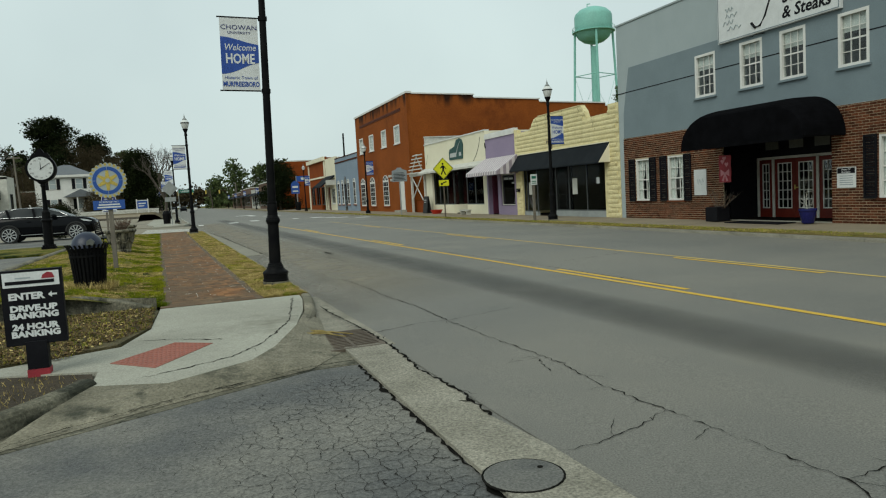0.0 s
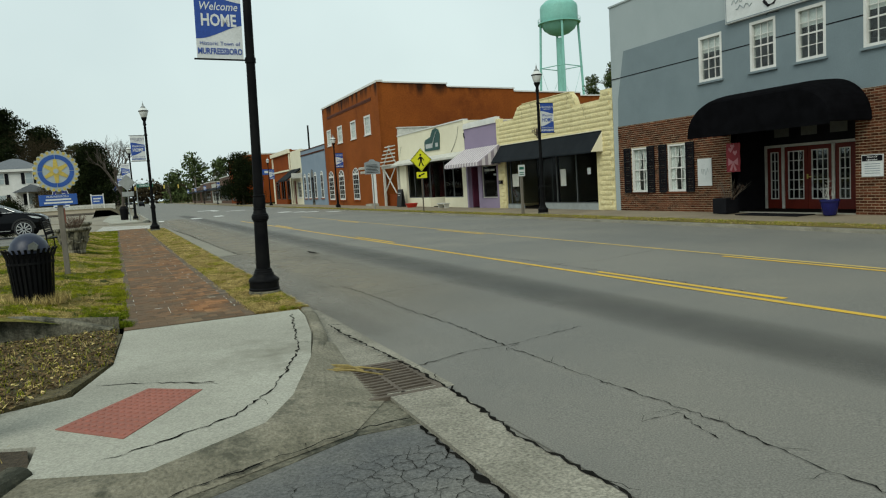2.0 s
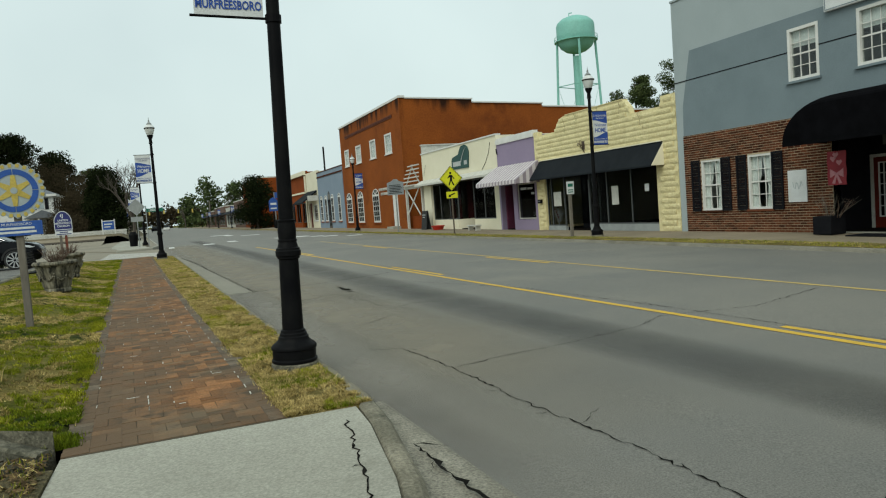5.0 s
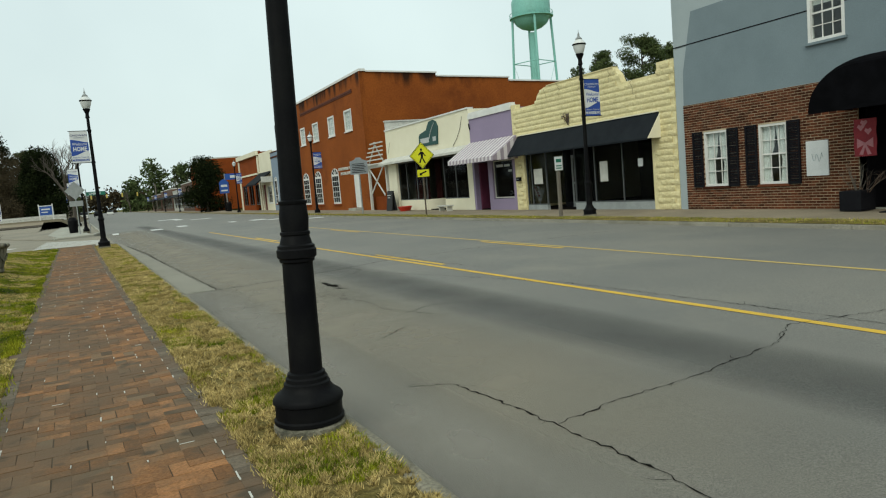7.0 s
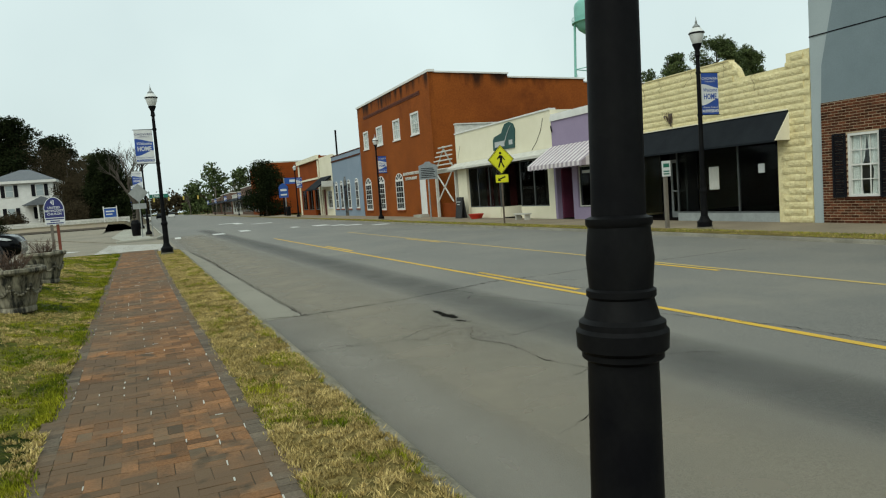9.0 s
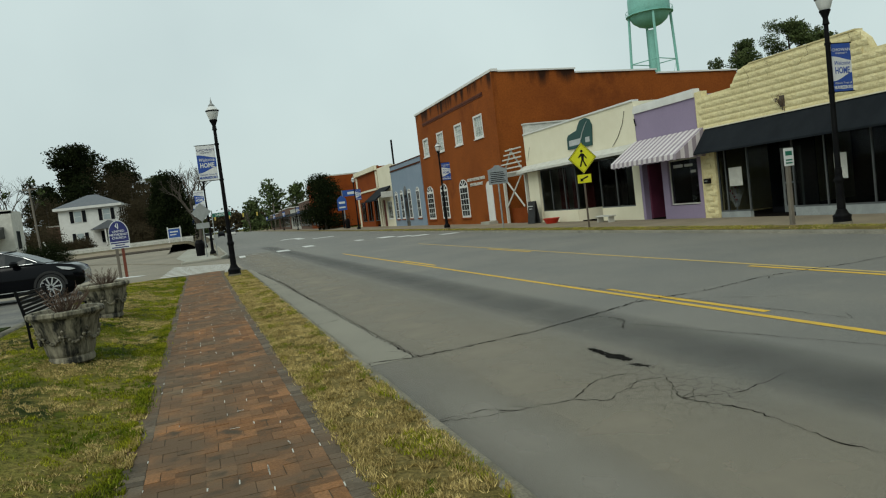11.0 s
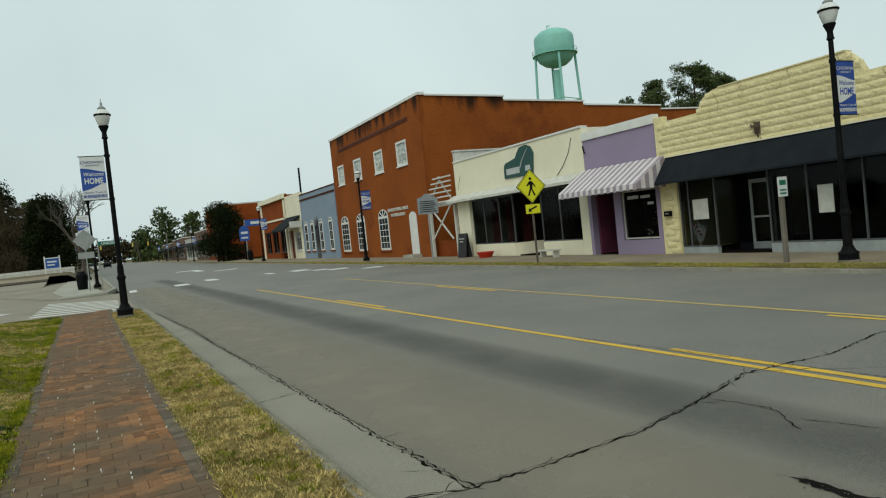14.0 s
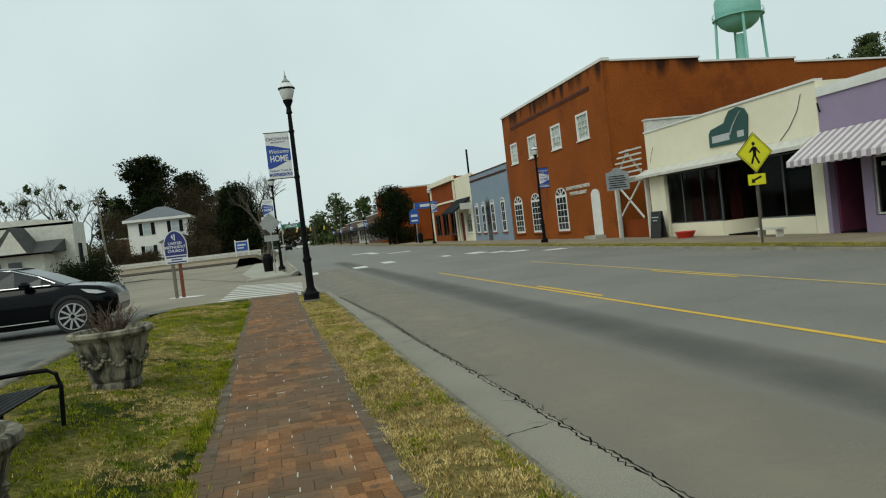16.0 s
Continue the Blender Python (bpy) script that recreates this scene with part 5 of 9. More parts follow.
for k in range(14):
    z = rr.random()
    part("bauble", lathe([(0.004, -0.035), (0.03, -0.02), (0.036, 0), (0.03, 0.02), (0.004, 0.035)], 8, at=(FX + 0.9 - (0.5 * (1 - z) + 0.06), 36.2 + rr.uniform(-0.4, 0.4) * (1 - z), 0.55 + 1.4 * z)), BANNER_WHITE, xt)
part("downpipe", tube(bmesh.new(), [(FX - 0.05, 39.25, 4.3), (FX - 0.06, 39.2, 4.1), (FX - 0.06, 39.15, 4.0)], 0.03), BLACK_METAL, lil)

# ---- front details: cream shop ----
part("canopy", prism([(FX - 0.02, 3.3), (FX - 0.55, 3.02), (FX - 0.55, 2.9), (FX - 0.5, 2.9), (FX - 0.02, 3.0)], 39.5, 51.0, "y"), OFF_WHITE, cre, "shallow white canopy board")
shop_glazing(cre, 45.2, 49.2, 0.6, 2.9, FX + 0.1, (46.5, 48.0), kick=CREAM)
shop_glazing(cre, 39.95, 42.8, 0.6, 2.9, FX + 0.1, (41.4,), kick=CREAM)
part("pier", boxes((FX - 0.02, 49.3, -0.1, FX + 0.2, 50.0, 2.9)), CREAM, cre)
# near-black panel puts the shade of the doorway into its colour
part("door_recess", boxes((FX + 1.5, 42.8, -0.1, FX + 1.55, 45.2, 2.95)), UNLIT_BLACK, cre)
door = part("shop_door", boxes((FX + 1.42, 43.5, 0.02, FX + 1.47, 43.62, 2.2), (FX + 1.42, 44.4, 0.02, FX + 1.47, 44.52, 2.2), (FX + 1.42, 43.62, 0.02, FX + 1.47, 44.4, 0.3), (FX + 1.42, 43.62, 2.08, FX + 1.47, 44.4, 2.2)), BLACK_PAINT, cre)
part("pane", boxes((FX + 1.44, 43.62, 0.3, FX + 1.448, 44.4, 2.08)), GLASS_DARK, door)
for ya, yb in ((42.8, 43.2), (45.2, 44.8)):
    part("splay_riser", prism([(FX + 0.1, ya), (FX + 0.2, ya), (FX + 1.5, yb), (FX + 1.4, yb)], -0.1, 0.6, "z"), CREAM, cre)
    p = part("splay_pane", prism([(FX + 0.14, ya), (FX + 0.15, ya), (FX + 1.46, yb), (FX + 1.45, yb)], 0.6, 2.9, "z"), GLASS_DARK, cre)
    p.visible_shadow = False
DRAPE = mat("maroon_drape", (0.13, 0.02, 0.018), (0.09, 0.015, 0.013), 0.9, 4, 20, 0.2)
part("drape", boxes((FX + 1.2, 45.4, 0.3, FX + 1.24, 46.2, 2.9), (FX + 1.2, 47.2, 0.3, FX + 1.24, 47.7, 2.9), (FX + 1.2, 48.3, 0.3, FX + 1.24, 49.2, 2.9)), DRAPE, cre, "dark red drape inside the window")
gr = thing("shop_sign", (FX - 0.03, 44.1, 4.2), "dark green grand-piano-shaped shop sign", "sign")
GREEN_SIGN = mat("dark_green_sign", (0.018, 0.06, 0.055), (0.022, 0.07, 0.06), 0.6)
part("panel", prism([(45.38, 3.65), (42.95, 3.62), (42.8, 4.55), (43.0, 4.85), (43.4, 4.98), (43.9, 4.92), (44.15, 4.7), (44.3, 4.5), (44.8, 4.42), (45.2, 4.36), (45.36, 4.2)], FX - 0.06, FX - 0.01, "x"), GREEN_SIGN, gr)
part("name_bar", boxes((FX - 0.066, 44.0, 3.8, FX - 0.061, 45.15, 4.08)), WIN_TXT, gr, "pale shape where the name stands")
part("name_bar", boxes((FX - 0.066, 43.1, 3.82, FX - 0.061, 43.5, 4.06)), WIN_TXT, gr)
part("figure", tube(bmesh.new(), [(FX - 0.065, 43.95, 4.0), (FX - 0.065, 43.75, 4.3), (FX - 0.065, 43.4, 4.65), (FX - 0.065, 43.2, 4.8)], 0.035, 5, 0.012), WIN_TXT, gr)
part("wall_cable", tube(bmesh.new(), [(FX - 0.02, 40.0, 4.75), (FX - 0.02, 40.25, 4.2), (FX - 0.02, 40.7, 3.7), (FX - 0.02, 41.2, 3.35)], 0.012, 5), BLACK_METAL, cre)
part("crack_line", tube(bmesh.new(), [(FX - 0.008, 50.4, 3.6), (FX - 0.008, 50.2, 4.0), (FX - 0.008, 50.0, 4.3)], 0.01, 4), CONCRETE_DIRTY, cre)
bn = thing("sidewalk_board", (17.5, 49.4, 0), "black chalkboard sandwich sign on the sidewalk", "sign")
part("front_board", prism([(17.3, 0.0), (17.34, 0.0), (17.5, 1.25), (17.46, 1.25)], 48.95, 49.85, "y"), BLACKBOARD, bn)
part("rear_board", prism([(17.66, 0.0), (17.7, 0.0), (17.54, 1.25), (17.5, 1.25)], 48.95, 49.85, "y"), BLACKBOARD, bn)
part("chalk_marks", boxes((17.37, 49.1, 0.95, 17.385, 49.7, 1.0), (17.36, 49.2, 0.8, 17.37, 49.6, 0.85)), WIN_TXT, bn)
tub = thing("red_tub", (17.35, 46.9, 0), "shallow red plastic tub on the sidewalk", "tub")
part("body", lathe([(0.3, 0.0), (0.42, 0.24), (0.45, 0.25), (0.45, 0.28), (0.4, 0.27), (0.28, 0.03)], 20, at=(17.35, 46.9, 0.0)), RED_PLASTIC, tub)
stp = thing("step_stool", (17.3, 41.3, 0), "small weathered white step stool", "stool")
part("top", bevelled(17.12, 40.7, 0.25, 17.48, 41.9, 0.31, 0.01), OFF_WHITE, stp)
for y in (40.8, 41.75):
    part("leg", boxes((17.15, y, 0, 17.45, y + 0.05, 0.25)), OFF_WHITE, stp)

# white trellis between cream shop and library
tr = thing("alley_trellis", (FX, 52.5, 0), "white timber pergola gate across the alley", "pergola")
# alley end coloured near-black for its shade
part("alley_wall", boxes((FX + 5, 50.7, -0.2, FX + 5.2, 54.4, 4.2)), UNLIT_BLACK, tr, "dark wall at the alley's end")
for y in (50.95, 54.2):
    part("post", boxes((FX - 0.1, y - 0.08, 0, FX + 0.06, y + 0.08, 3.2)), OFF_WHITE, tr)
part("beam", boxes((FX - 0.16, 50.8, 2.85, FX + 0.1, 54.35, 3.05)), OFF_WHITE, tr)
for k in range(6):
    part("rafter", boxes((FX - 0.35 + 0.02 * k, 50.85, 3.05 + 0.27 * k, FX - 0.25 + 0.02 * k, 54.3 - 0.25 * k, 3.13 + 0.27 * k)), OFF_WHITE, tr)
for ya, za, yb, zb in ((51.3, 1.0, 53.9, 2.85), (51.3, 2.85, 53.9, 1.0), (51.0, 3.1, 52.6, 4.5), (53.9, 3.1, 52.3, 4.5)):
    d = Vector((0, yb - ya, zb - za)).normalized() * 0.05
    part("brace", prism([(ya - d.z, za + d.y), (ya + d.z, za - d.y), (yb + d.z, zb - d.y), (yb - d.z, zb + d.y)], FX - 0.14, FX - 0.09, "x"), OFF_WHITE, tr)
part("low_wall", boxes((FX + 0.3, 51.1, -0.1, FX + 0.5, 54.3, 0.9)), RUST_BRICK, tr, "low brick wall")

# ---- front details: library ----
def arched_window(parent, y0, y1, z0, zs, x, material=WHITE_PAINT, glass=GLASS, cols=3, rows=5, door=False):
    """A round-headed window: arched frame, glazing bars, fan light."""
    c, r = (y0 + y1) / 2, (y1 - y0) / 2
    outer = [(y0, z0)] + [(c - r * math.cos(a), zs + 0.6 * r * math.sin(a)) for a in [k * math.pi / 14 for k in range(15)]] + [(y1, z0)]
    win = part("window", prism(outer, x - 0.03, x - 0.004, "x"), material, parent, "white round-headed " + ("door" if door else "window"))
    if not door:
        for i in range(cols):
            for j in range(rows):
                a, b = y0 + 0.12 + (y1 - y0 - 0.24) * i / cols + 0.03, y0 + 0.12 + (y1 - y0 - 0.24) * (i + 1) / cols - 0.03
                p, q = z0 + 0.12 + (zs - z0 - 0.16) * j / rows + 0.025, z0 + 0.12 + (zs - z0 - 0.16) * (j + 1) / rows - 0.025
                part("pane", boxes((x - 0.036, a, p, x - 0.031, b, q)), PANE_DARK, win)
        for k in range(4):
            a0, a1 = math.pi * (0.06 + 0.235 * k), math.pi * (0.06 + 0.235 * k + 0.17)
            part("fan_pane", prism([(c - (r - 0.12) * math.cos(a), zs + 0.03 + 0.6 * (r - 0.14) * math.sin(a)) for a in (a0, (a0 + a1) / 2, a1)] + [(c - 0.2 * r * math.cos((a0 + a1) / 2), zs + 0.03 + 0.12 * r * math.sin((a0 + a1) / 2))], x - 0.036, x - 0.031, "x"), PANE_DARK, win)
        part("sill", boxes((x - 0.1, y0 - 0.1, z0 - 0.1, x - 0.001, y1 + 0.1, z0)), RUST_BRICK, win)
    return win


PANE_DARK = mat("dark_window_pane", (0.02, 0.024, 0.028), (0.03, 0.034, 0.038), 0.08, 2, 20, 0, spec=0.7)
for a, b in ARC:
    arched_window(lib, a, b, 0.5, 2.75, FX)
arched_window(lib, 56.35, 57.5, 0.2, 2.5, FX, door=True)
part("door_step", boxes((FX - 0.6, 56.1, -0.1, FX, 57.75, 0.18)), CONCRETE, lib)
words(lib, "ELIZABETH SEWELL PARKER", facing_west(FX - 0.02, 59.3, 3.06), 0.2, OFF_WHITE, bold=0.006, extrude=0.015, wide=0.98)
words(lib, "MEMORIAL LIBRARY", facing_west(FX - 0.02, 59.3, 2.7), 0.2, OFF_WHITE, bold=0.006, extrude=0.015, wide=0.98)
part("corbel", boxes((FX - 0.07, 56.3, 8.5, FX - 0.001, 70.6, 8.62), (FX - 0.04, 56.3, 8.38, FX - 0.001, 70.6, 8.5)), STAINED := mat("stained_brick", (0.11, 0.03, 0.012), (0.075, 0.022, 0.011), 0.9, 2, 20, 0.3), lib, "dark stained corbel band")
part("corner_pier", boxes((FX - 0.06, 54.35, -0.1, FX - 0.001, 55.6, LH)), RUST_STREAKED, lib)
for a in (74.2, 77.2, 80.2, 82.4):
    arched_window(blu, a, a + 1.1, 0.7, 3.2, FX, cols=2, rows=3)
part("parapet_course", boxes((FX - 0.06, 72.8, 5.55, FX - 0.001, 84.4, 5.7), (FX - 0.04, 72.8, 6.1, FX + 0.3, 84.4, 6.2)), BRICK, blu)
part("arch_door", prism([(78.6, 0), (78.6, 3.3)] + [(79.2 - 0.6 * math.cos(k * math.pi / 8), 3.3 + 0.6 * math.sin(k * math.pi / 8)) for k in range(1, 8)] + [(79.8, 3.3), (79.8, 0)], FX - 0.02, FX - 0.004, "x"), PANE_DARK, blu)
part("chimney", boxes((FX + 1, 73.4, 6.1, FX + 1.6, 74.6, 6.8)), BLUE_PAINT, blu)
part("canopy", prism([(FX - 0.02, 4.3), (FX - 1.8, 3.0), (FX - 1.8, 2.85), (FX - 0.02, 4.1)], 85.0, 90.6, "y"), CHARCOAL, cr2, "dark sloping canopy")
sash_window(cr2, 85.2, 87.4, 0.8, 2.7, FX, 2, 2)
part("hanging_sign", boxes((FX - 1.3, 84.1, 3.1, FX - 0.1, 84.2, 3.7)), OFF_WHITE, cr2, "white projecting shop sign")
part("door_panel", boxes((FX + 0.2, 88.3, 0, FX + 0.25, 90.2, 2.9)), RED_DOOR, cr2)
for y in (91.1, 103.2):
    part("pilaster", boxes((FX - 0.12, y - 0.25, 0, FX - 0.001, y + 0.25, 6.3)), CREAM, brk, "cream pilaster")
for y0, y1 in ((91.6, 94.8), (95.4, 98.8), (99.4, 102.6)):
    shop_glazing(brk, y0 + 0.05, y1 - 0.05, 0.65, 3.05, FX + 0.1, ((y0 + y1) / 2,))


# ---- near side furniture ----
def urn(at, seed):
    """A cast-stone garden urn with rim, swags and dry shrub."""
    u = thing("stone_urn", at, "weathered cast-stone urn with swag reliefs and dry shrub", "planter", "urns on the lawn")
    x, y, z = at
    k_ = 1.07
    part("bowl", lathe([(r * k_, h * k_) for r, h in [(0.2, -0.03), (0.245, 0.0), (0.25, 0.05), (0.235, 0.08), (0.255, 0.11), (0.26, 0.13), (0.275, 0.2), (0.36, 0.5), (0.375, 0.53), (0.41, 0.55), (0.425, 0.575), (0.42, 0.61), (0.395, 0.625), (0.36, 0.62), (0.345, 0.58), (0.33, 0.54), (0.05, 0.53)]], 40, at=at), URN_STONE, u, smooth=True)
    soil = part("soil", lathe([(0.35, 0.575), (0.2, 0.59), (0.02, 0.6)], 20, at=at), DIRT, u)
    for q in range(8):
        a0 = q * math.pi / 4
        bm = bmesh.new()
        for j in range(9):
            f = j / 8
            a, zz = a0 + f * math.pi / 4, 0.4 - 0.13 * math.sin(f * math.pi)
            r = (0.275 + (zz - 0.2) * 0.283) * k_ + 0.008
            c = (x + r * math.cos(a), y + r * math.sin(a), z + zz)
            lathe([(0.004, -0.022), (0.02, -0.012), (0.024, 0), (0.018, 0.014), (0.004, 0.022)], 6, bm, c)
        part("swag", bm, URN_STONE, u)
        bm = bmesh.new()
        for j in range(5):
            zz = 0.42 - 0.035 * j
            r = (0.275 + (zz - 0.2) * 0.283) * k_ + 0.008
            lathe([(0.004, -0.02), (0.022 - 0.003 * j, 0), (0.004, 0.02)], 6, bm, (x + r * math.cos(a0), y + r * math.sin(a0), z + zz))
        part("drop", bm, URN_STONE, u)
    twigs(u, (x, y, z + 0.57), 60, 0.22, 0.36, seed, 0.007)
    return u


urn((-1.19, 23.0, lawn_z(-1.19, 23.0) + 0.0), 21)
urn((-1.47, 27.9, lawn_z(-1.47, 27.9) + 0.0), 22)

def bench():
    z0 = lawn_z(-1.7, 25.2)
    b = thing("park_bench", (-1.7, 25.25, z0), "black steel park bench with strap slats", "bench")
    for k in range(7):
        x = -1.52 - 0.062 * k
        part("seat_slat", bevelled(x - 0.045, 24.35, z0 + 0.36 - 0.004 * k, x, 25.98, z0 + 0.375 - 0.004 * k, 0.004), BLACK_METAL, b)
    for k in range(7):
        z = z0 + 0.42 + 0.058 * k
        part("back_slat", bevelled(-1.98 - 0.012 * k, 24.35, z, -1.965 - 0.012 * k, 25.98, z + 0.042, 0.004), BLACK_METAL, b)
    for y in (24.35, 26.0):
        arm = [(-1.48, y, z0), (-1.47, y, z0 + 0.2), (-1.46, y, z0 + 0.35), (-1.49, y, z0 + 0.46), (-1.56, y, z0 + 0.5), (-1.75, y, z0 + 0.5), (-1.98, y, z0 + 0.49)]
        part("arm", tube(bmesh.new(), arm, 0.02, 8), BLACK_METAL, b)
        part("rear_leg", tube(bmesh.new(), [(-1.95, y, z0), (-1.97, y, z0 + 0.4), (-2.06, y, z0 + 0.85)], 0.022, 8), BLACK_METAL, b)
        part("seat_rail", tube(bmesh.new(), [(-1.48, y, z0 + 0.35), (-1.97, y, z0 + 0.33)], 0.018, 6), BLACK_METAL, b)


bench()

def litter_bin(x, y, z):
    b = thing("litter_bin", (x, y, z), "black slatted steel litter bin with domed lid", "litter bin")
    n = 28
    part("inner_can", lathe([(0.21, 0.03), (0.25, 0.66), (0.24, 0.66), (0.2, 0.05)], 24, at=(x, y, z)), BLACK_METAL, b, smooth=True)
    for k in range(n):
        a = 2 * math.pi * k / n
        c, s = math.cos(a), math.sin(a)
        pts = [(x + r * c, y + r * s, z + h) for r, h in ((0.225, 0.02), (0.255, 0.4), (0.275, 0.62), (0.31, 0.71), (0.335, 0.74))]
        bm = bmesh.new()
        rows = [[bm.verts.new((p[0] - s * w, p[1] + c * w, p[2])) for w in (-0.017, 0.017)] + [bm.verts.new((p[0] + s * -w + 0.008 * c, p[1] + c * w + 0.008 * s, p[2])) for w in (0.017, -0.017)] for p in pts]
        for p, q in zip(rows, rows[1:]):
            for i in range(4):
                bm.faces.new((p[i], p[(i + 1) % 4], q[(i + 1) % 4], q[i]))
        part("slat", bm, BLACK_METAL, b)
    for h, r in ((0.03, 0.235), (0.55, 0.275)):
        part("hoop", lathe([(r, h - 0.015), (r + 0.008, h - 0.015), (r + 0.008, h + 0.015), (r, h + 0.015)], 28, at=(x, y, z), cap=False), BLACK_METAL, b)
    part("lid", lathe([(0.25, 0.68), (0.24, 0.74), (0.21, 0.82), (0.15, 0.89), (0.08, 0.93), (0.01, 0.94)], 24, at=(x, y, z)), LID_BLUE, b, "dark blue-black domed plastic lid", smooth=True)
    # grey shape puts the reflection on the lid in as colour
    part("opening", prism([(x + 0.02, z + 0.73), (x + 0.12, z + 0.72), (x + 0.14, z + 0.78), (x + 0.09, z + 0.83), (x + 0.03, z + 0.8)], y - 0.27, y - 0.14, "y"), MARKER_GREY, b, "dull grey shape for the lid's reflection")


LID_BLUE = mat("blue_black_plastic", (0.015, 0.02, 0.04), (0.02, 0.025, 0.045), 0.35, 4, 30, 0.05)
litter_bin(-0.86, 12.75, lawn_z(-0.86, 12.75) - 0.02)

def street_clock(x, y, z):
    c = thing("street_clock", (x, y, z), "black cast-iron post clock with white roman dial", "clock")
    part("base", boxes((x - 0.2, y - 0.2, z, x + 0.2, y + 0.2, z + 0.1), (x - 0.17, y - 0.17, z + 0.1, x + 0.17, y + 0.17, z + 0.16)), BLACK_METAL, c)
    part("pedestal", lathe([(0.15, 0.16), (0.14, 0.9), (0.17, 0.93), (0.17, 0.98), (0.13, 1.02), (0.12, 1.2), (0.14, 1.22), (0.08, 1.3)], 12, at=(x, y, z)), BLACK_METAL, c)
    part("post", lathe([(0.075, 1.3), (0.06, 2.05), (0.09, 2.1), (0.07, 2.15), (0.12, 2.25), (0.05, 2.28)], 16, at=(x, y, z)), BLACK_METAL, c, smooth=True)
    zc = z + 2.66
    head = part("head", prism([(x + 0.45 * math.cos(a), zc + 0.45 * math.sin(a)) for a in [k * math.pi / 18 for k in range(36)]], y - 0.12, y + 0.12, "y"), BLACK_METAL, c)
    part("dial", prism([(x + 0.37 * math.cos(a), zc + 0.37 * math.sin(a)) for a in [k * math.pi / 18 for k in range(36)]], y - 0.135, y - 0.121, "y"), BANNER_WHITE, head, "white dial")
    for k, t in enumerate(("XII", "I", "II", "III", "IIII", "V", "VI", "VII", "VIII", "IX", "X", "XI")):
        a = math.pi / 2 - k * math.pi / 6
        words(head, t, pose(x + 0.3 * math.cos(a), y - 0.138, zc + 0.3 * math.sin(a), 90, 0, 0) @ pose(0, -0.03, 0), 0.055, BLACK_PAINT, "numeral", extrude=0.001)
    part("hour_pointer", prism([(x - 0.012, zc - 0.03), (x + 0.012, zc - 0.03), (x + 0.006, zc + 0.21), (x - 0.002, zc + 0.21)], y - 0.144, y - 0.14, "y"), BLACK_PAINT, head)
    part("minute_pointer", prism([(x - 0.03, zc - 0.03), (x - 0.02, zc - 0.05), (x + 0.25, zc + 0.15), (x + 0.245, zc + 0.158)], y - 0.148, y - 0.145, "y"), BLACK_PAINT, head)
    part("crest", prism([(x - 0.3, zc + 0.36), (x - 0.22, zc + 0.5), (x - 0.12, zc + 0.52), (x - 0.06, zc + 0.62), (x, zc + 0.66), (x + 0.06, zc + 0.62), (x + 0.12, zc + 0.52), (x + 0.22, zc + 0.5), (x + 0.3, zc + 0.36)], y - 0.05, y + 0.05, "y"), BLACK_METAL, head)
    part("bracket", prism([(x - 0.2, zc - 0.38), (x + 0.2, zc - 0.38), (x + 0.09, zc - 0.5), (x - 0.09, zc - 0.5)], y - 0.08, y + 0.08, "y"), BLACK_METAL, head)
    for k in range(14):
        a = math.pi * (1.12 + 0.9 * k / 13) if k < 7 else math.pi * (-0.0 + 0.3 * (k - 7) / 6)
    return c


street_clock(-3.62, 26.2, 0.38)

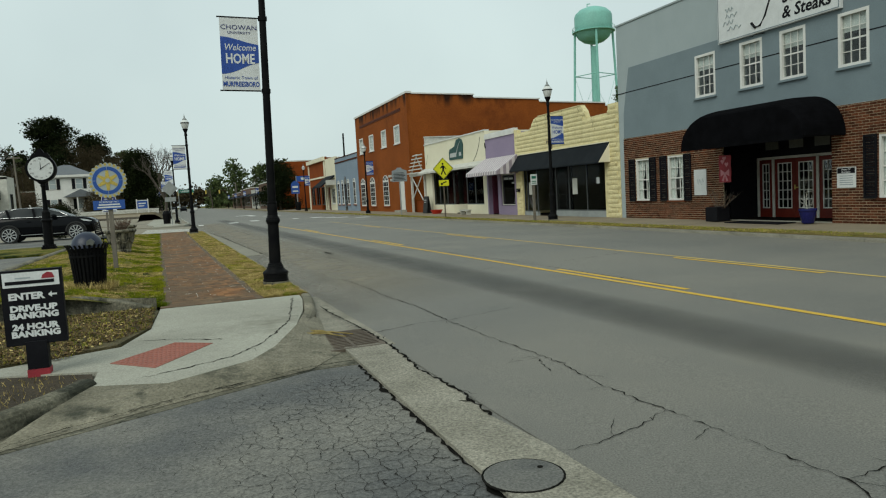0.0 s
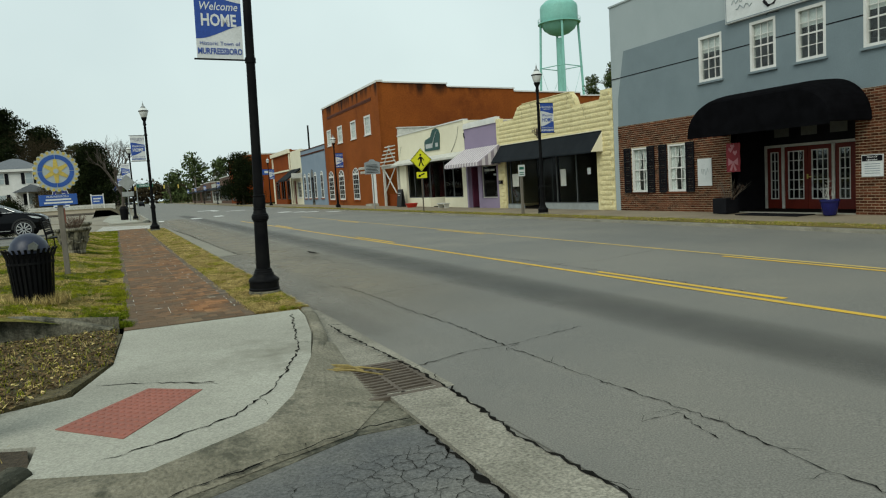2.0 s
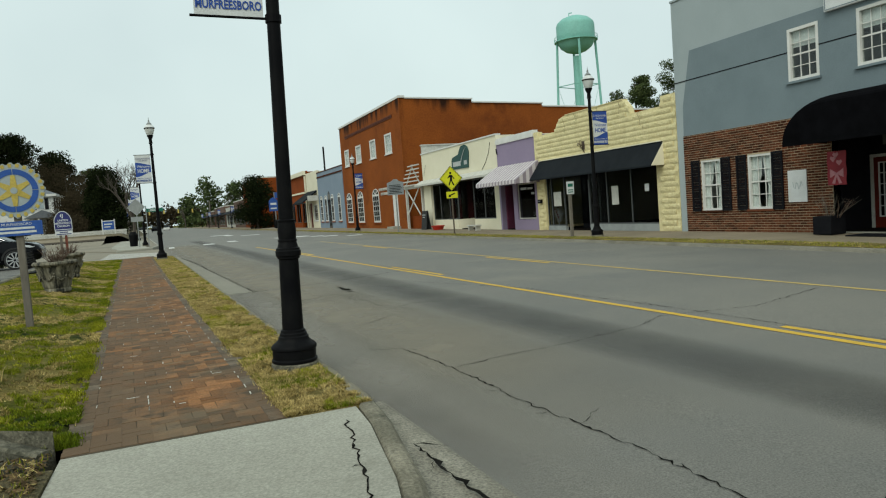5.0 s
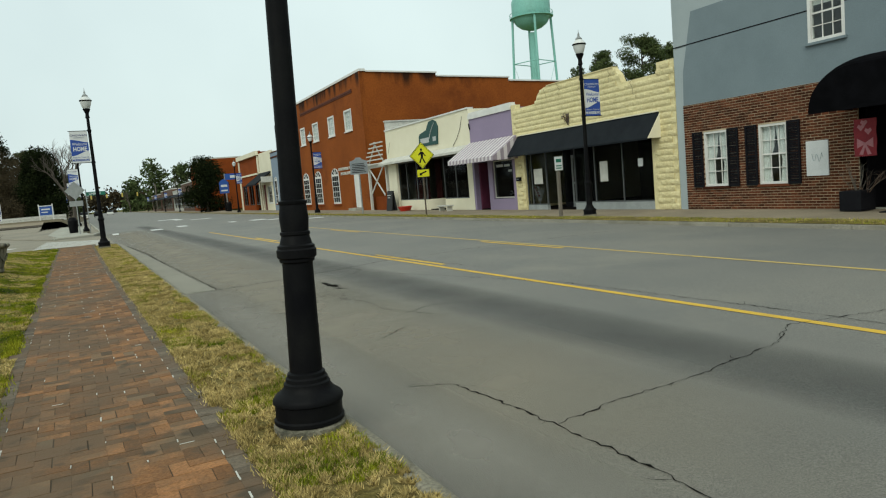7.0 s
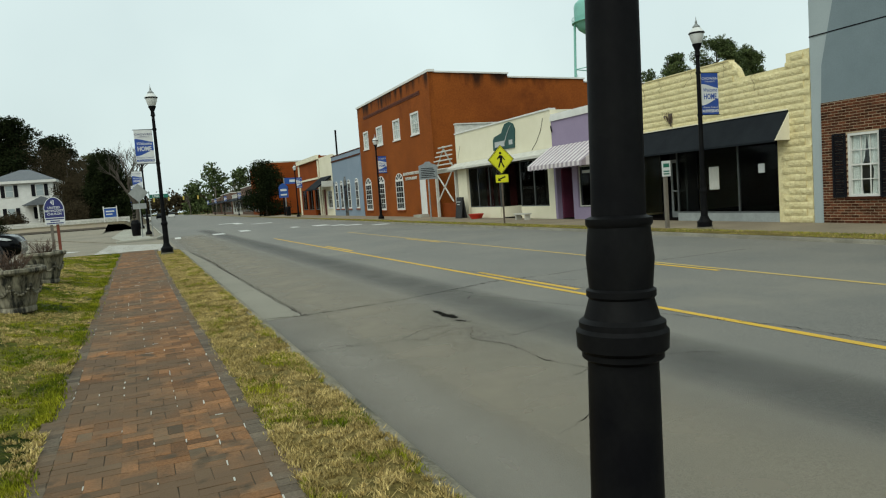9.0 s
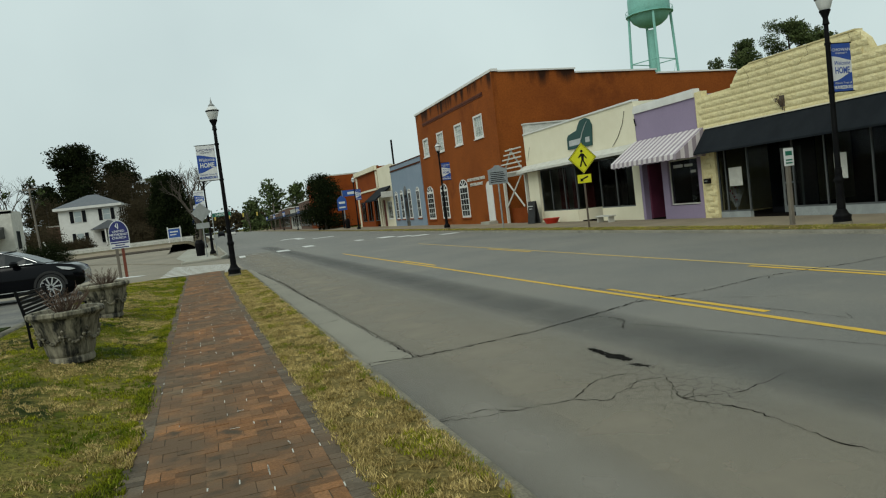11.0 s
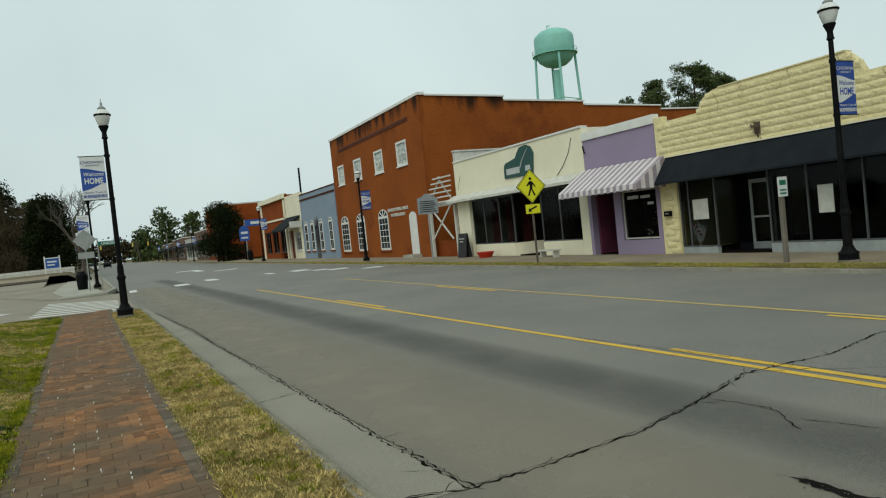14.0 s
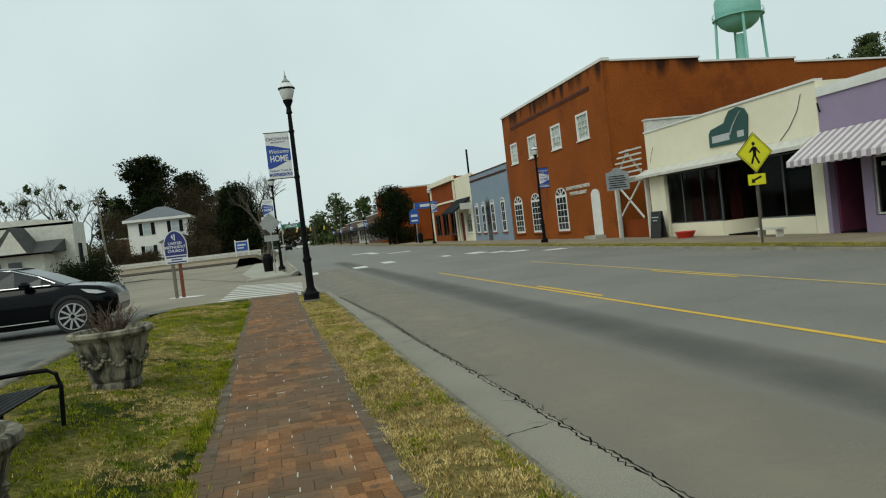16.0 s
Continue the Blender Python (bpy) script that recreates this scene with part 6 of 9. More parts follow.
def wheel_sign(x, y, z):
    s = thing("civic_club_sign", (x, y, z), "round gold and blue gear-wheel civic club sign on wooden post", "sign")
    part("post", bevelled(x - 0.045, y - 0.03, z, x + 0.045, y + 0.06, z + 1.9, 0.008), WOOD_POST, s)
    zc, n = z + 1.96, 24
    rim = []
    for k in range(n * 4):
        a = 2 * math.pi * k / (n * 4)
        rim.append((x + (0.39 if k % 4 < 2 else 0.365) * math.cos(a), zc + (0.39 if k % 4 < 2 else 0.365) * math.sin(a)))
    disc = part("disc", prism(rim, y - 0.06, y - 0.035, "y"), GREY_STUCCO, s)
    ring = lambda r0, r1, a0, a1: [(x + r1 * math.cos(a0 + (a1 - a0) * k / 12), zc + r1 * math.sin(a0 + (a1 - a0) * k / 12)) for k in range(13)] + [(x + r0 * math.cos(a1 - (a1 - a0) * k / 12), zc + r0 * math.sin(a1 - (a1 - a0) * k / 12)) for k in range(13)]
    for k in range(n):
        a = 2 * math.pi * k / n
        part("tooth", prism(ring(0.325, 0.375, a, a + 0.13), y - 0.066, y - 0.061, "y"), GOLD, disc)
    for k in range(4):
        part("blue_ring", prism(ring(0.225, 0.3, k * math.pi / 2 + 0.02, (k + 1) * math.pi / 2 - 0.02), y - 0.066, y - 0.061, "y"), SIGN_BLUE, disc)
    for k in range(6):
        a = math.pi / 2 + k * math.pi / 3
        c, q = math.cos(a), math.sin(a)
        part("spoke", prism([(x + 0.05 * c - 0.045 * q, zc + 0.05 * q + 0.045 * c), (x + 0.215 * c - 0.025 * q, zc + 0.215 * q + 0.025 * c), (x + 0.215 * c + 0.025 * q, zc + 0.215 * q - 0.025 * c), (x + 0.05 * c + 0.045 * q, zc + 0.05 * q - 0.045 * c)], y - 0.067, y - 0.061, "y"), GOLD, disc)
    part("hub", prism([(x + 0.075 * math.cos(k * math.pi / 8), zc + 0.075 * math.sin(k * math.pi / 8)) for k in range(16)], y - 0.071, y - 0.061, "y"), GOLD, disc)
    part("hub_eye", prism([(x + 0.045 * math.cos(k * math.pi / 8), zc + 0.045 * math.sin(k * math.pi / 8)) for k in range(16)], y - 0.075, y - 0.0715, "y"), GREY_STUCCO, disc)
    pl = part("plate", bevelled(x - 0.33, y - 0.06, z + 1.33, x + 0.3, y - 0.035, z + 1.53, 0.004), SIGN_BLUE, s, "blue plate with white lettering")
    words(pl, "MURFREESBORO", facing_south(x - 0.015, y - 0.0615, z + 1.475), 0.035, BANNER_WHITE, extrude=0.001)
    part("plate_print", boxes((x - 0.22, y - 0.063, z + 1.42, x + 0.2, y - 0.0605, z + 1.45), (x - 0.25, y - 0.063, z + 1.365, x + 0.22, y - 0.0605, z + 1.395)), BANNER_WHITE, pl)


wheel_sign(-0.84, 16.95, lawn_z(-0.84, 16.95) - 0.03)

def bank_sign():
    x0, x1, y, z = -0.88, -0.395, 7.1, 0.1
    s = thing("drive_up_sign", (-0.64, y, z), "small black drive-up banking sign on a black post", "sign")
    part("post", bevelled(-0.73, y - 0.06, z - 0.02, -0.56, y + 0.06, z + 0.32, 0.006), BLACK_PAINT, s)
    part("post_foot", boxes((-0.735, y - 0.065, z - 0.02, -0.555, y + 0.065, z + 0.07)), SIGN_RED, s, "red foot of the post")
    p = part("panel", bevelled(x0, y - 0.04, z + 0.29, x1, y + 0.04, z + 0.96, 0.006), BLACK_PAINT, s)
    part("logo_field", boxes((x0 + 0.02, y - 0.044, z + 0.81, x1 - 0.02, y - 0.0405, z + 0.94)), BANNER_WHITE, p, "white field with red emblem")
    part("name_bar", boxes((x0 + 0.04, y - 0.047, z + 0.835, x1 - 0.06, y - 0.0445, z + 0.865)), BLACK_PAINT, p)
    part("emblem", prism([(x1 - 0.16, z + 0.875), (x1 - 0.15, z + 0.905), (x1 - 0.11, z + 0.93), (x1 - 0.07, z + 0.92), (x1 - 0.055, z + 0.875)], y - 0.047, y - 0.0445, "y"), SIGN_RED, p)
    part("small_print", boxes((x0 + 0.12, y - 0.047, z + 0.885, x0 + 0.24, y - 0.0445, z + 0.895)), GREY_STUCCO, p)
    mid = (x0 + x1) / 2
    for t, zz, s_, w in (("ENTER", 0.7, 0.056, 1.15), ("DRIVE-UP", 0.595, 0.05, 1.2), ("BANKING", 0.53, 0.05, 1.2), ("24 HOUR", 0.43, 0.05, 1.2), ("BANKING", 0.365, 0.05, 1.2)):
        words(p, t, facing_south(mid - (0.05 if t == "ENTER" else 0), y - 0.0415, z + zz), s_, BANNER_WHITE, bold=0.004, extrude=0.001, wide=w)
    part("arrow", prism([(x1 - 0.12, z + 0.728), (x1 - 0.09, z + 0.755), (x1 - 0.09, z + 0.736), (x1 - 0.05, z + 0.736), (x1 - 0.05, z + 0.72), (x1 - 0.09, z + 0.72), (x1 - 0.09, z + 0.701)], y - 0.0425, y - 0.0405, "y"), BANNER_WHITE, p)


bank_sign()

def church_sign():
    x, y, z = -3.76, 48.5, 0.1
    s = thing("church_sign", (x, y, z), "navy arched church direction sign on two posts", "sign")
    part("post", boxes((x - 0.24, y, z, x - 0.12, y + 0.1, z + 2.3)), WOOD_POST, s)
    part("post", boxes((x + 0.02, y, z, x + 0.14, y + 0.1, z + 1.7)), RED_POST, s, "red wooden post")
    arch = [(x - 0.4, 1.78)] + [(x - 0.4 * math.cos(a), 2.2 + 0.52 * math.sin(a) ** 1.2) for a in [k * math.pi / 16 for k in range(17)]] + [(x + 0.4, 1.78)]
    part("border", prism([(x + (px - x) * 1.08, 2.1 + (pz - 2.1) * 1.06) for px, pz in arch], y - 0.03, y - 0.015, "y"), BANNER_WHITE, s)
    p = part("panel", prism(arch, y - 0.04, y - 0.031, "y"), NAVY, s)
    part("lower_panel", boxes((x - 0.42, y - 0.04, 1.45, x + 0.42, y - 0.01, 1.77)), BANNER_WHITE, s)
    for t, zz in (("UNITED", 2.2), ("METHODIST", 2.05), ("CHURCH", 1.9)):
        words(p, t, facing_south(x, y - 0.042, zz), 0.1, BANNER_WHITE, bold=0.003, extrude=0.001)
    part("print", boxes((x - 0.38, y - 0.043, 1.68, x + 0.38, y - 0.0405, 1.74), (x - 0.2, y - 0.043, 1.58, x + 0.2, y - 0.0405, 1.63), (x - 0.36, y - 0.043, 1.48, x + 0.36, y - 0.0405, 1.53)), NAVY, s)
    part("emblem", prism([(x - 0.02, 2.36), (x + 0.02, 2.36), (x + 0.03, 2.6), (x - 0.01, 2.62)], y - 0.044, y - 0.0405, "y"), BANNER_WHITE, p)
    part("emblem", prism([(x - 0.12, 2.5), (x - 0.03, 2.38), (x - 0.05, 2.48), (x - 0.06, 2.62)], y - 0.044, y - 0.0405, "y"), BANNER_WHITE, p)


church_sign()

def car():
    """A parked dark crossover, nose towards the street, seen along its side."""
    z0, y0, y1 = 0.34, 35.5, 37.3
    c = thing("parked_car", (-5.3, 36.4, z0), "black crossover car parked beside the lawn", "car")
    yc, hw = (y0 + y1) / 2, (y1 - y0) / 2
    st = [(-7.62, 0.62, 0.95, 0.7), (-7.5, 0.38, 1.08, 0.86), (-7.1, 0.3, 1.12, 0.95), (-6.3, 0.22, 1.1, 0.98), (-5.2, 0.2, 1.07, 1.0), (-4.4, 0.22, 1.05, 0.99), (-4.1, 0.24, 1.03, 0.98), (-3.75, 0.26, 0.99, 0.95), (-3.45, 0.28, 0.94, 0.89), (-3.27, 0.32, 0.84, 0.78), (-3.18, 0.4, 0.7, 0.66)]
    bm = bmesh.new()
    rows = []
    for x, lo, hi, w in st:
        ww = hw * w
        sec = [(-ww * 0.9, lo), (-ww, lo + (hi - lo) * 0.25), (-ww, lo + (hi - lo) * 0.6), (-ww * 0.97, lo + (hi - lo) * 0.85), (-ww * 0.88, hi), (0, hi + 0.03), (ww * 0.88, hi), (ww * 0.97, lo + (hi - lo) * 0.85), (ww, lo + (hi - lo) * 0.6), (ww, lo + (hi - lo) * 0.25), (ww * 0.9, lo)]
        rows.append([bm.verts.new((x, yc + a, z0 + b)) for a, b in sec])
    for a, b in zip(rows, rows[1:]):
        for i in range(len(a)):
            j = (i + 1) % len(a)
            bm.faces.new((a[i], a[j], b[j], b[i]))
    bm.faces.new(rows[0])
    bm.faces.new(rows[-1][::-1])
    body = part("body", bm, CAR_PAINT, c, smooth=True)
    cab = [(-7.45, 1.1, 1.18, 0.82), (-7.05, 1.12, 1.42, 0.78), (-6.5, 1.1, 1.5, 0.76), (-5.7, 1.09, 1.52, 0.76), (-5.1, 1.07, 1.47, 0.75), (-4.6, 1.06, 1.28, 0.78), (-4.15, 1.04, 1.06, 0.82)]
    bm = bmesh.new()
    rows = [[bm.verts.new((x, yc + a, z0 + b)) for a, b in ((-hw * 0.9, lo), (-hw * w, hi - 0.04), (-hw * w * 0.85, hi), (hw * w * 0.85, hi), (hw * w, hi - 0.04), (hw * 0.9, lo))] for x, lo, hi, w in cab]
    for a, b in zip(rows, rows[1:]):
        for i in range(5):
            bm.faces.new((a[i], a[i + 1], b[i + 1], b[i]))
    bm.faces.new(rows[0])
    part("greenhouse", bm, CAR_GLASS, c, "dark tinted car windows")
    bm = bmesh.new()
    rows = [[bm.verts.new((x, yc + a, z0 + b)) for a, b in ((-hw * w * 0.98, hi - 0.035), (-hw * w * 0.85, hi + 0.012), (0, hi + 0.03), (hw * w * 0.85, hi + 0.012), (hw * w * 0.98, hi - 0.035))] for x, lo, hi, w in cab[1:5]]
    for a, b in zip(rows, rows[1:]):
        for i in range(4):
            bm.faces.new((a[i], a[i + 1], b[i + 1], b[i]))
    part("roof", bm, CAR_PAINT, c, smooth=True)
    side = yc - hw
    for xa, za, xb, zb in ((-5.62, 1.09, -5.68, 1.5), (-6.6, 1.1, -6.7, 1.48)):
        part("pillar", prism([(xa - 0.05, z0 + za), (xa + 0.05, z0 + za), (xb + 0.04, z0 + zb), (xb - 0.04, z0 + zb)], side + 0.06, side + 0.13, "y"), BLACK_PAINT, c)
    for pts in ([(-7.2, 1.12), (-6.3, 1.11), (-5.2, 1.085), (-4.4, 1.07)], [(-7.2, 1.14), (-6.9, 1.4), (-6.4, 1.49), (-5.7, 1.51), (-5.15, 1.46), (-4.65, 1.28), (-4.3, 1.1)]):
        n = len(pts)
        part("chrome_trim", tube(bmesh.new(), [(x, side + 0.07 + (0.13 if len(pts) > 4 and 0 < i < n - 1 else 0.0), z0 + z) for i, (x, z) in enumerate(pts)], 0.012, 5), CHROME, c)
    part("sill_trim", tube(bmesh.new(), [(-6.2, side + 0.02, z0 + 0.33), (-4.5, side + 0.02, z0 + 0.33)], 0.011, 5), GALV, c)
    part("mirror", lathe([(0.02, -0.06), (0.1, -0.05), (0.12, 0.02), (0.08, 0.07), (0.02, 0.08)], 10, at=(-4.85, side - 0.06, z0 + 1.12)), CAR_PAINT, c, smooth=True)
    part("headlight", prism([(-3.82, z0 + 0.92), (-3.5, z0 + 0.86), (-3.34, z0 + 0.79), (-3.5, z0 + 0.78), (-3.68, z0 + 0.82)], side + 0.03, side + 0.16, "y"), LENS, c, "clear headlight")
    part("grille", boxes((-3.2, yc - 0.5, z0 + 0.5, -3.165, yc + 0.5, z0 + 0.72)), CHROME, c)
    part("door_handle", boxes((-5.95, side - 0.012, z0 + 0.9, -5.78, side + 0.02, z0 + 0.93)), CAR_PAINT, c)
    for x in (-4.02, -6.66):
        for y, s in ((side + 0.01, -1), (yc + hw - 0.23, 1)):
            w = part("wheel", prism([(x + 0.36 * math.cos(k * math.pi / 14), z0 + 0.36 + 0.36 * math.sin(k * math.pi / 14)) for k in range(28)], y, y + 0.22, "y"), RUBBER, c)
            if s < 0:
                part("arch", prism([(x + r * math.cos(a), z0 + 0.38 + r * math.sin(a)) for r, rng in ((0.44, range(13)), (0.375, range(12, -1, -1))) for a in [k * math.pi / 12 for k in rng]], y - 0.012, y + 0.004, "y"), RUBBER, c, "dark wheel arch trim")
                part("rim_back", prism([(x + 0.27 * math.cos(k * math.pi / 12), z0 + 0.36 + 0.27 * math.sin(k * math.pi / 12)) for k in range(24)], y - 0.006, y - 0.001, "y"), BLACK_PAINT, w)
                for k in range(10):
                    a = k * math.pi / 5
                    cc, ss = math.cos(a), math.sin(a)
                    part("spoke", prism([(x + 0.04 * cc - 0.02 * ss, z0 + 0.36 + 0.04 * ss + 0.02 * cc), (x + 0.265 * cc - 0.035 * ss, z0 + 0.36 + 0.265 * ss + 0.035 * cc), (x + 0.265 * cc + 0.01 * ss, z0 + 0.36 + 0.265 * ss - 0.01 * cc), (x + 0.04 * cc + 0.02 * ss, z0 + 0.36 + 0.04 * ss - 0.02 * cc)], y - 0.018, y - 0.007, "y"), CHROME, w)
                part("rim", prism([(x + r * math.cos(a), z0 + 0.36 + r * math.sin(a)) for r, rng in ((0.285, range(25)), (0.262, range(24, -1, -1))) for a in [k * math.pi / 12 for k in rng]], y - 0.02, y - 0.008, "y"), CHROME, w)


CAR_GLASS = mat("tinted_car_glass", (0.02, 0.024, 0.026), (0.03, 0.034, 0.036), 0.2, 2, 20, 0, spec=0.3, grain=0.02)
car()

# ---- street signs ----
def walker_sign():
    x, y, z = 14.95, 38.6, 0.0
    s = thing("pedestrian_crossing_sign", (x, y, z), "fluorescent yellow diamond pedestrian sign with arrow plate", "road sign")
    part("post", boxes((x - 0.03, y, z, x + 0.03, y + 0.05, z + 3.3)), IRON, s)
    d, zc = 0.64, 2.86
    p = part("plate", prism([(x - d, zc), (x, zc - d), (x + d, zc), (x, zc + d)], y - 0.02, y - 0.01, "y"), BLACK_PAINT, s)
    part("face", prism([(x - d + 0.03, zc), (x, zc - d + 0.03), (x + d - 0.03, zc), (x, zc + d - 0.03)], y - 0.023, y - 0.0205, "y"), SIGN_YELLOW, p)
    part("inner_line", prism([(x - d + 0.07, zc), (x, zc - d + 0.07), (x + d - 0.07, zc), (x, zc + d - 0.07)], y - 0.0245, y - 0.0235, "y"), BLACK_PAINT, p)
    part("inner_face", prism([(x - d + 0.09, zc), (x, zc - d + 0.09), (x + d - 0.09, zc), (x, zc + d - 0.09)], y - 0.0262, y - 0.025, "y"), SIGN_YELLOW, p)
    sym = part("symbol", prism([(x - 0.06, zc + 0.2), (x + 0.06, zc + 0.18), (x + 0.2, zc - 0.02), (x + 0.16, zc - 0.04), (x + 0.07, zc + 0.07), (x + 0.05, zc - 0.1), (x + 0.17, zc - 0.34), (x + 0.1, zc - 0.36), (x - 0.01, zc - 0.12), (x - 0.1, zc - 0.35), (x - 0.17, zc - 0.33), (x - 0.06, zc - 0.06), (x - 0.06, zc + 0.07), (x - 0.18, zc - 0.0), (x - 0.2, zc + 0.04)], y - 0.0285, y - 0.0265, "y"), BLACK_PAINT, p, "black walking symbol")
    part("symbol_dot", prism([(x - 0.02 + 0.06 * math.cos(k * math.pi / 6), zc + 0.28 + 0.06 * math.sin(k * math.pi / 6)) for k in range(12)], y - 0.0285, y - 0.0265, "y"), BLACK_PAINT, p)
    q = part("arrow_plate", bevelled(x - 0.31, y - 0.02, 1.86, x + 0.31, y - 0.01, 2.2, 0.003), SIGN_YELLOW, s)
    part("arrow", prism([(x - 0.2, 1.93), (x - 0.18, 2.07), (x - 0.13, 2.035), (x + 0.15, 2.14), (x + 0.18, 2.08), (x - 0.09, 1.985), (x - 0.06, 1.93)], y - 0.024, y - 0.0205, "y"), BLACK_PAINT, q)


walker_sign()

def parking_sign():
    x, y = 15.55, 28.5
    s = thing("parking_sign", (x, y, 0.0), "small weathered parking sign on a wooden post", "road sign")
    part("post", bevelled(x - 0.05, y, 0, x + 0.05, y + 0.1, 2.0, 0.005), WOOD_POST, s)
    p = part("plate", bevelled(x - 0.16, y - 0.02, 1.6, x + 0.16, y - 0.005, 2.08, 0.004), BANNER_WHITE, s)
    part("print", boxes((x - 0.11, y - 0.024, 1.88, x + 0.11, y - 0.0205, 2.0), (x - 0.11, y - 0.024, 1.74, x + 0.11, y - 0.0205, 1.78), (x - 0.11, y - 0.024, 1.66, x + 0.11, y - 0.0205, 1.7)), SIGN_GREEN, p)


parking_sign()

def history_marker():
    x, y = 15.25, 48.5
    s = thing("history_marker", (x, y, 0.0), "grey cast-metal historical marker on a pole", "sign")
    part("post", tube(bmesh.new(), [(x, y + 0.03, 0), (x, y + 0.03, 2.45)], 0.045, 10), GALV, s)
    p = part("plate", prism([(x - 0.55, 2.42), (x + 0.55, 2.42), (x + 0.55, 3.2), (x + 0.25, 3.3), (x + 0.12, 3.42), (x - 0.12, 3.42), (x - 0.25, 3.3), (x - 0.55, 3.2)], y - 0.02, y + 0.02, "y"), MARKER, s)
    part("raised_print", boxes(*[(x - 0.45 + 0.03 * (k % 2), y - 0.026, 2.52 + 0.1 * k, x + 0.43 - 0.05 * (k % 3), y - 0.0205, 2.56 + 0.1 * k) for k in range(6)]), BLACK_PAINT, p)


MARKER = mat("silver_grey_marker", (0.25, 0.27, 0.28), (0.2, 0.22, 0.23), 0.5, 4, 30, 0.1)
history_marker()

def rise(x, y):
    a, b = max(0.0, min(1.0, (y - 84) / 14)), max(0.0, min(1.0, (-1.6 - x) / 1.6))
    return 0.02 + 1.05 * a * a * (3 - 2 * a) * b * b * (3 - 2 * b)


def corner_signs():
    x, y = -0.4, 62.0
    s = thing("warning_sign", (x, y, 0.1), "diamond road sign seen from its grey back", "road sign")
    part("post", tube(bmesh.new(), [(x, y, 0.1), (x, y, 3.4)], 0.035, 8), GALV, s)
    part("plate", prism([(x - 0.62, 3.06), (x, 2.44), (x + 0.62, 3.06), (x, 3.68)], y - 0.03, y - 0.02, "y"), GALV, s)
    part("lower_plate", boxes((x - 0.42, y - 0.03, 2.0, x + 0.42, y - 0.02, 2.36)), GALV, s)
    x = 1.25
    s = thing("street_name_sign", (x, y, 0.1), "green street name blades on a pole", "road sign")
    part("post", tube(bmesh.new(), [(x - 1.0, y, 0.1), (x - 1.0, y, 3.1)], 0.03, 8), GALV, s)
    b = part("blade", boxes((x - 1.0, y - 0.02, 2.65, x + 0.2, y - 0.01, 2.9)), SIGN_GREEN, s)
    words(b, "UNION", facing_south(x - 0.45, y - 0.022, 2.7), 0.15, BANNER_WHITE, bold=0.004, extrude=0.001)
    part("blade", boxes((x - 1.02, y - 0.5, 2.92, x - 1.0, y + 0.6, 3.12)), SIGN_GREEN, s)
    bx, by, bz = -4.4, 97.0, rise(-4.4, 97.0)
    s = thing("information_sign", (bx, by, bz), "blue and white information board on white posts", "sign")
    for xx in (bx - 0.72, bx + 0.6):
        part("post", boxes((xx, by, bz - 0.1, xx + 0.12, by + 0.12, bz + 1.75)), WHITE_PAINT, s)
    panel = part("panel", boxes((bx - 0.6, by - 0.02, bz + 0.45, bx + 0.6, by + 0.04, bz + 1.6)), SIGN_BLUE, s)
    part("border", boxes((bx - 0.6, by - 0.03, bz + 1.5, bx + 0.6, by - 0.021, bz + 1.6), (bx - 0.6, by - 0.03, bz + 0.45, bx + 0.6, by - 0.021, bz + 0.53)), BANNER_WHITE, panel)
    part("print", boxes((bx - 0.45, by - 0.03, bz + 1.1, bx + 0.4, by - 0.021, bz + 1.25), (bx - 0.45, by - 0.03, bz + 0.8, bx + 0.2, by - 0.021, bz + 0.92)), BANNER_WHITE, panel)


corner_signs()

# far kerb board signs and a bank sign in the distance
s = thing("bank_pylon", (18.6, 112, 0), "blue bank sign board on a post", "sign")
part("post", boxes((17.3, 112, 0, 17.45, 112.15, 5.3)), GALV, s)
part("panel", boxes((17.4, 111.9, 4.4, 19.85, 112.05, 5.25)), SIGN_BLUE, s)
part("name_bar", boxes((18.1, 111.88, 4.65, 19.6, 111.899, 5.0)), BANNER_WHITE, s)
s = thing("town_sign", (17.0, 110, 0), "dark blue arched town sign on a post", "sign")
part("post", boxes((16.7, 110, 0, 16.9, 110.2, 2.6)), BLACK_METAL, s)
part("panel", prism([(16.2, 2.5), (17.45, 2.5), (17.45, 4.0), (17.2, 4.3), (16.82, 4.5), (16.45, 4.3), (16.2, 4.0)], 109.9, 110.0, "y"), SIGN_BLUE, s)
part("print", boxes((16.4, 109.88, 3.4, 17.25, 109.899, 3.7), (16.4, 109.88, 2.8, 17.25, 109.899, 3.0)), BANNER_WHITE, s)


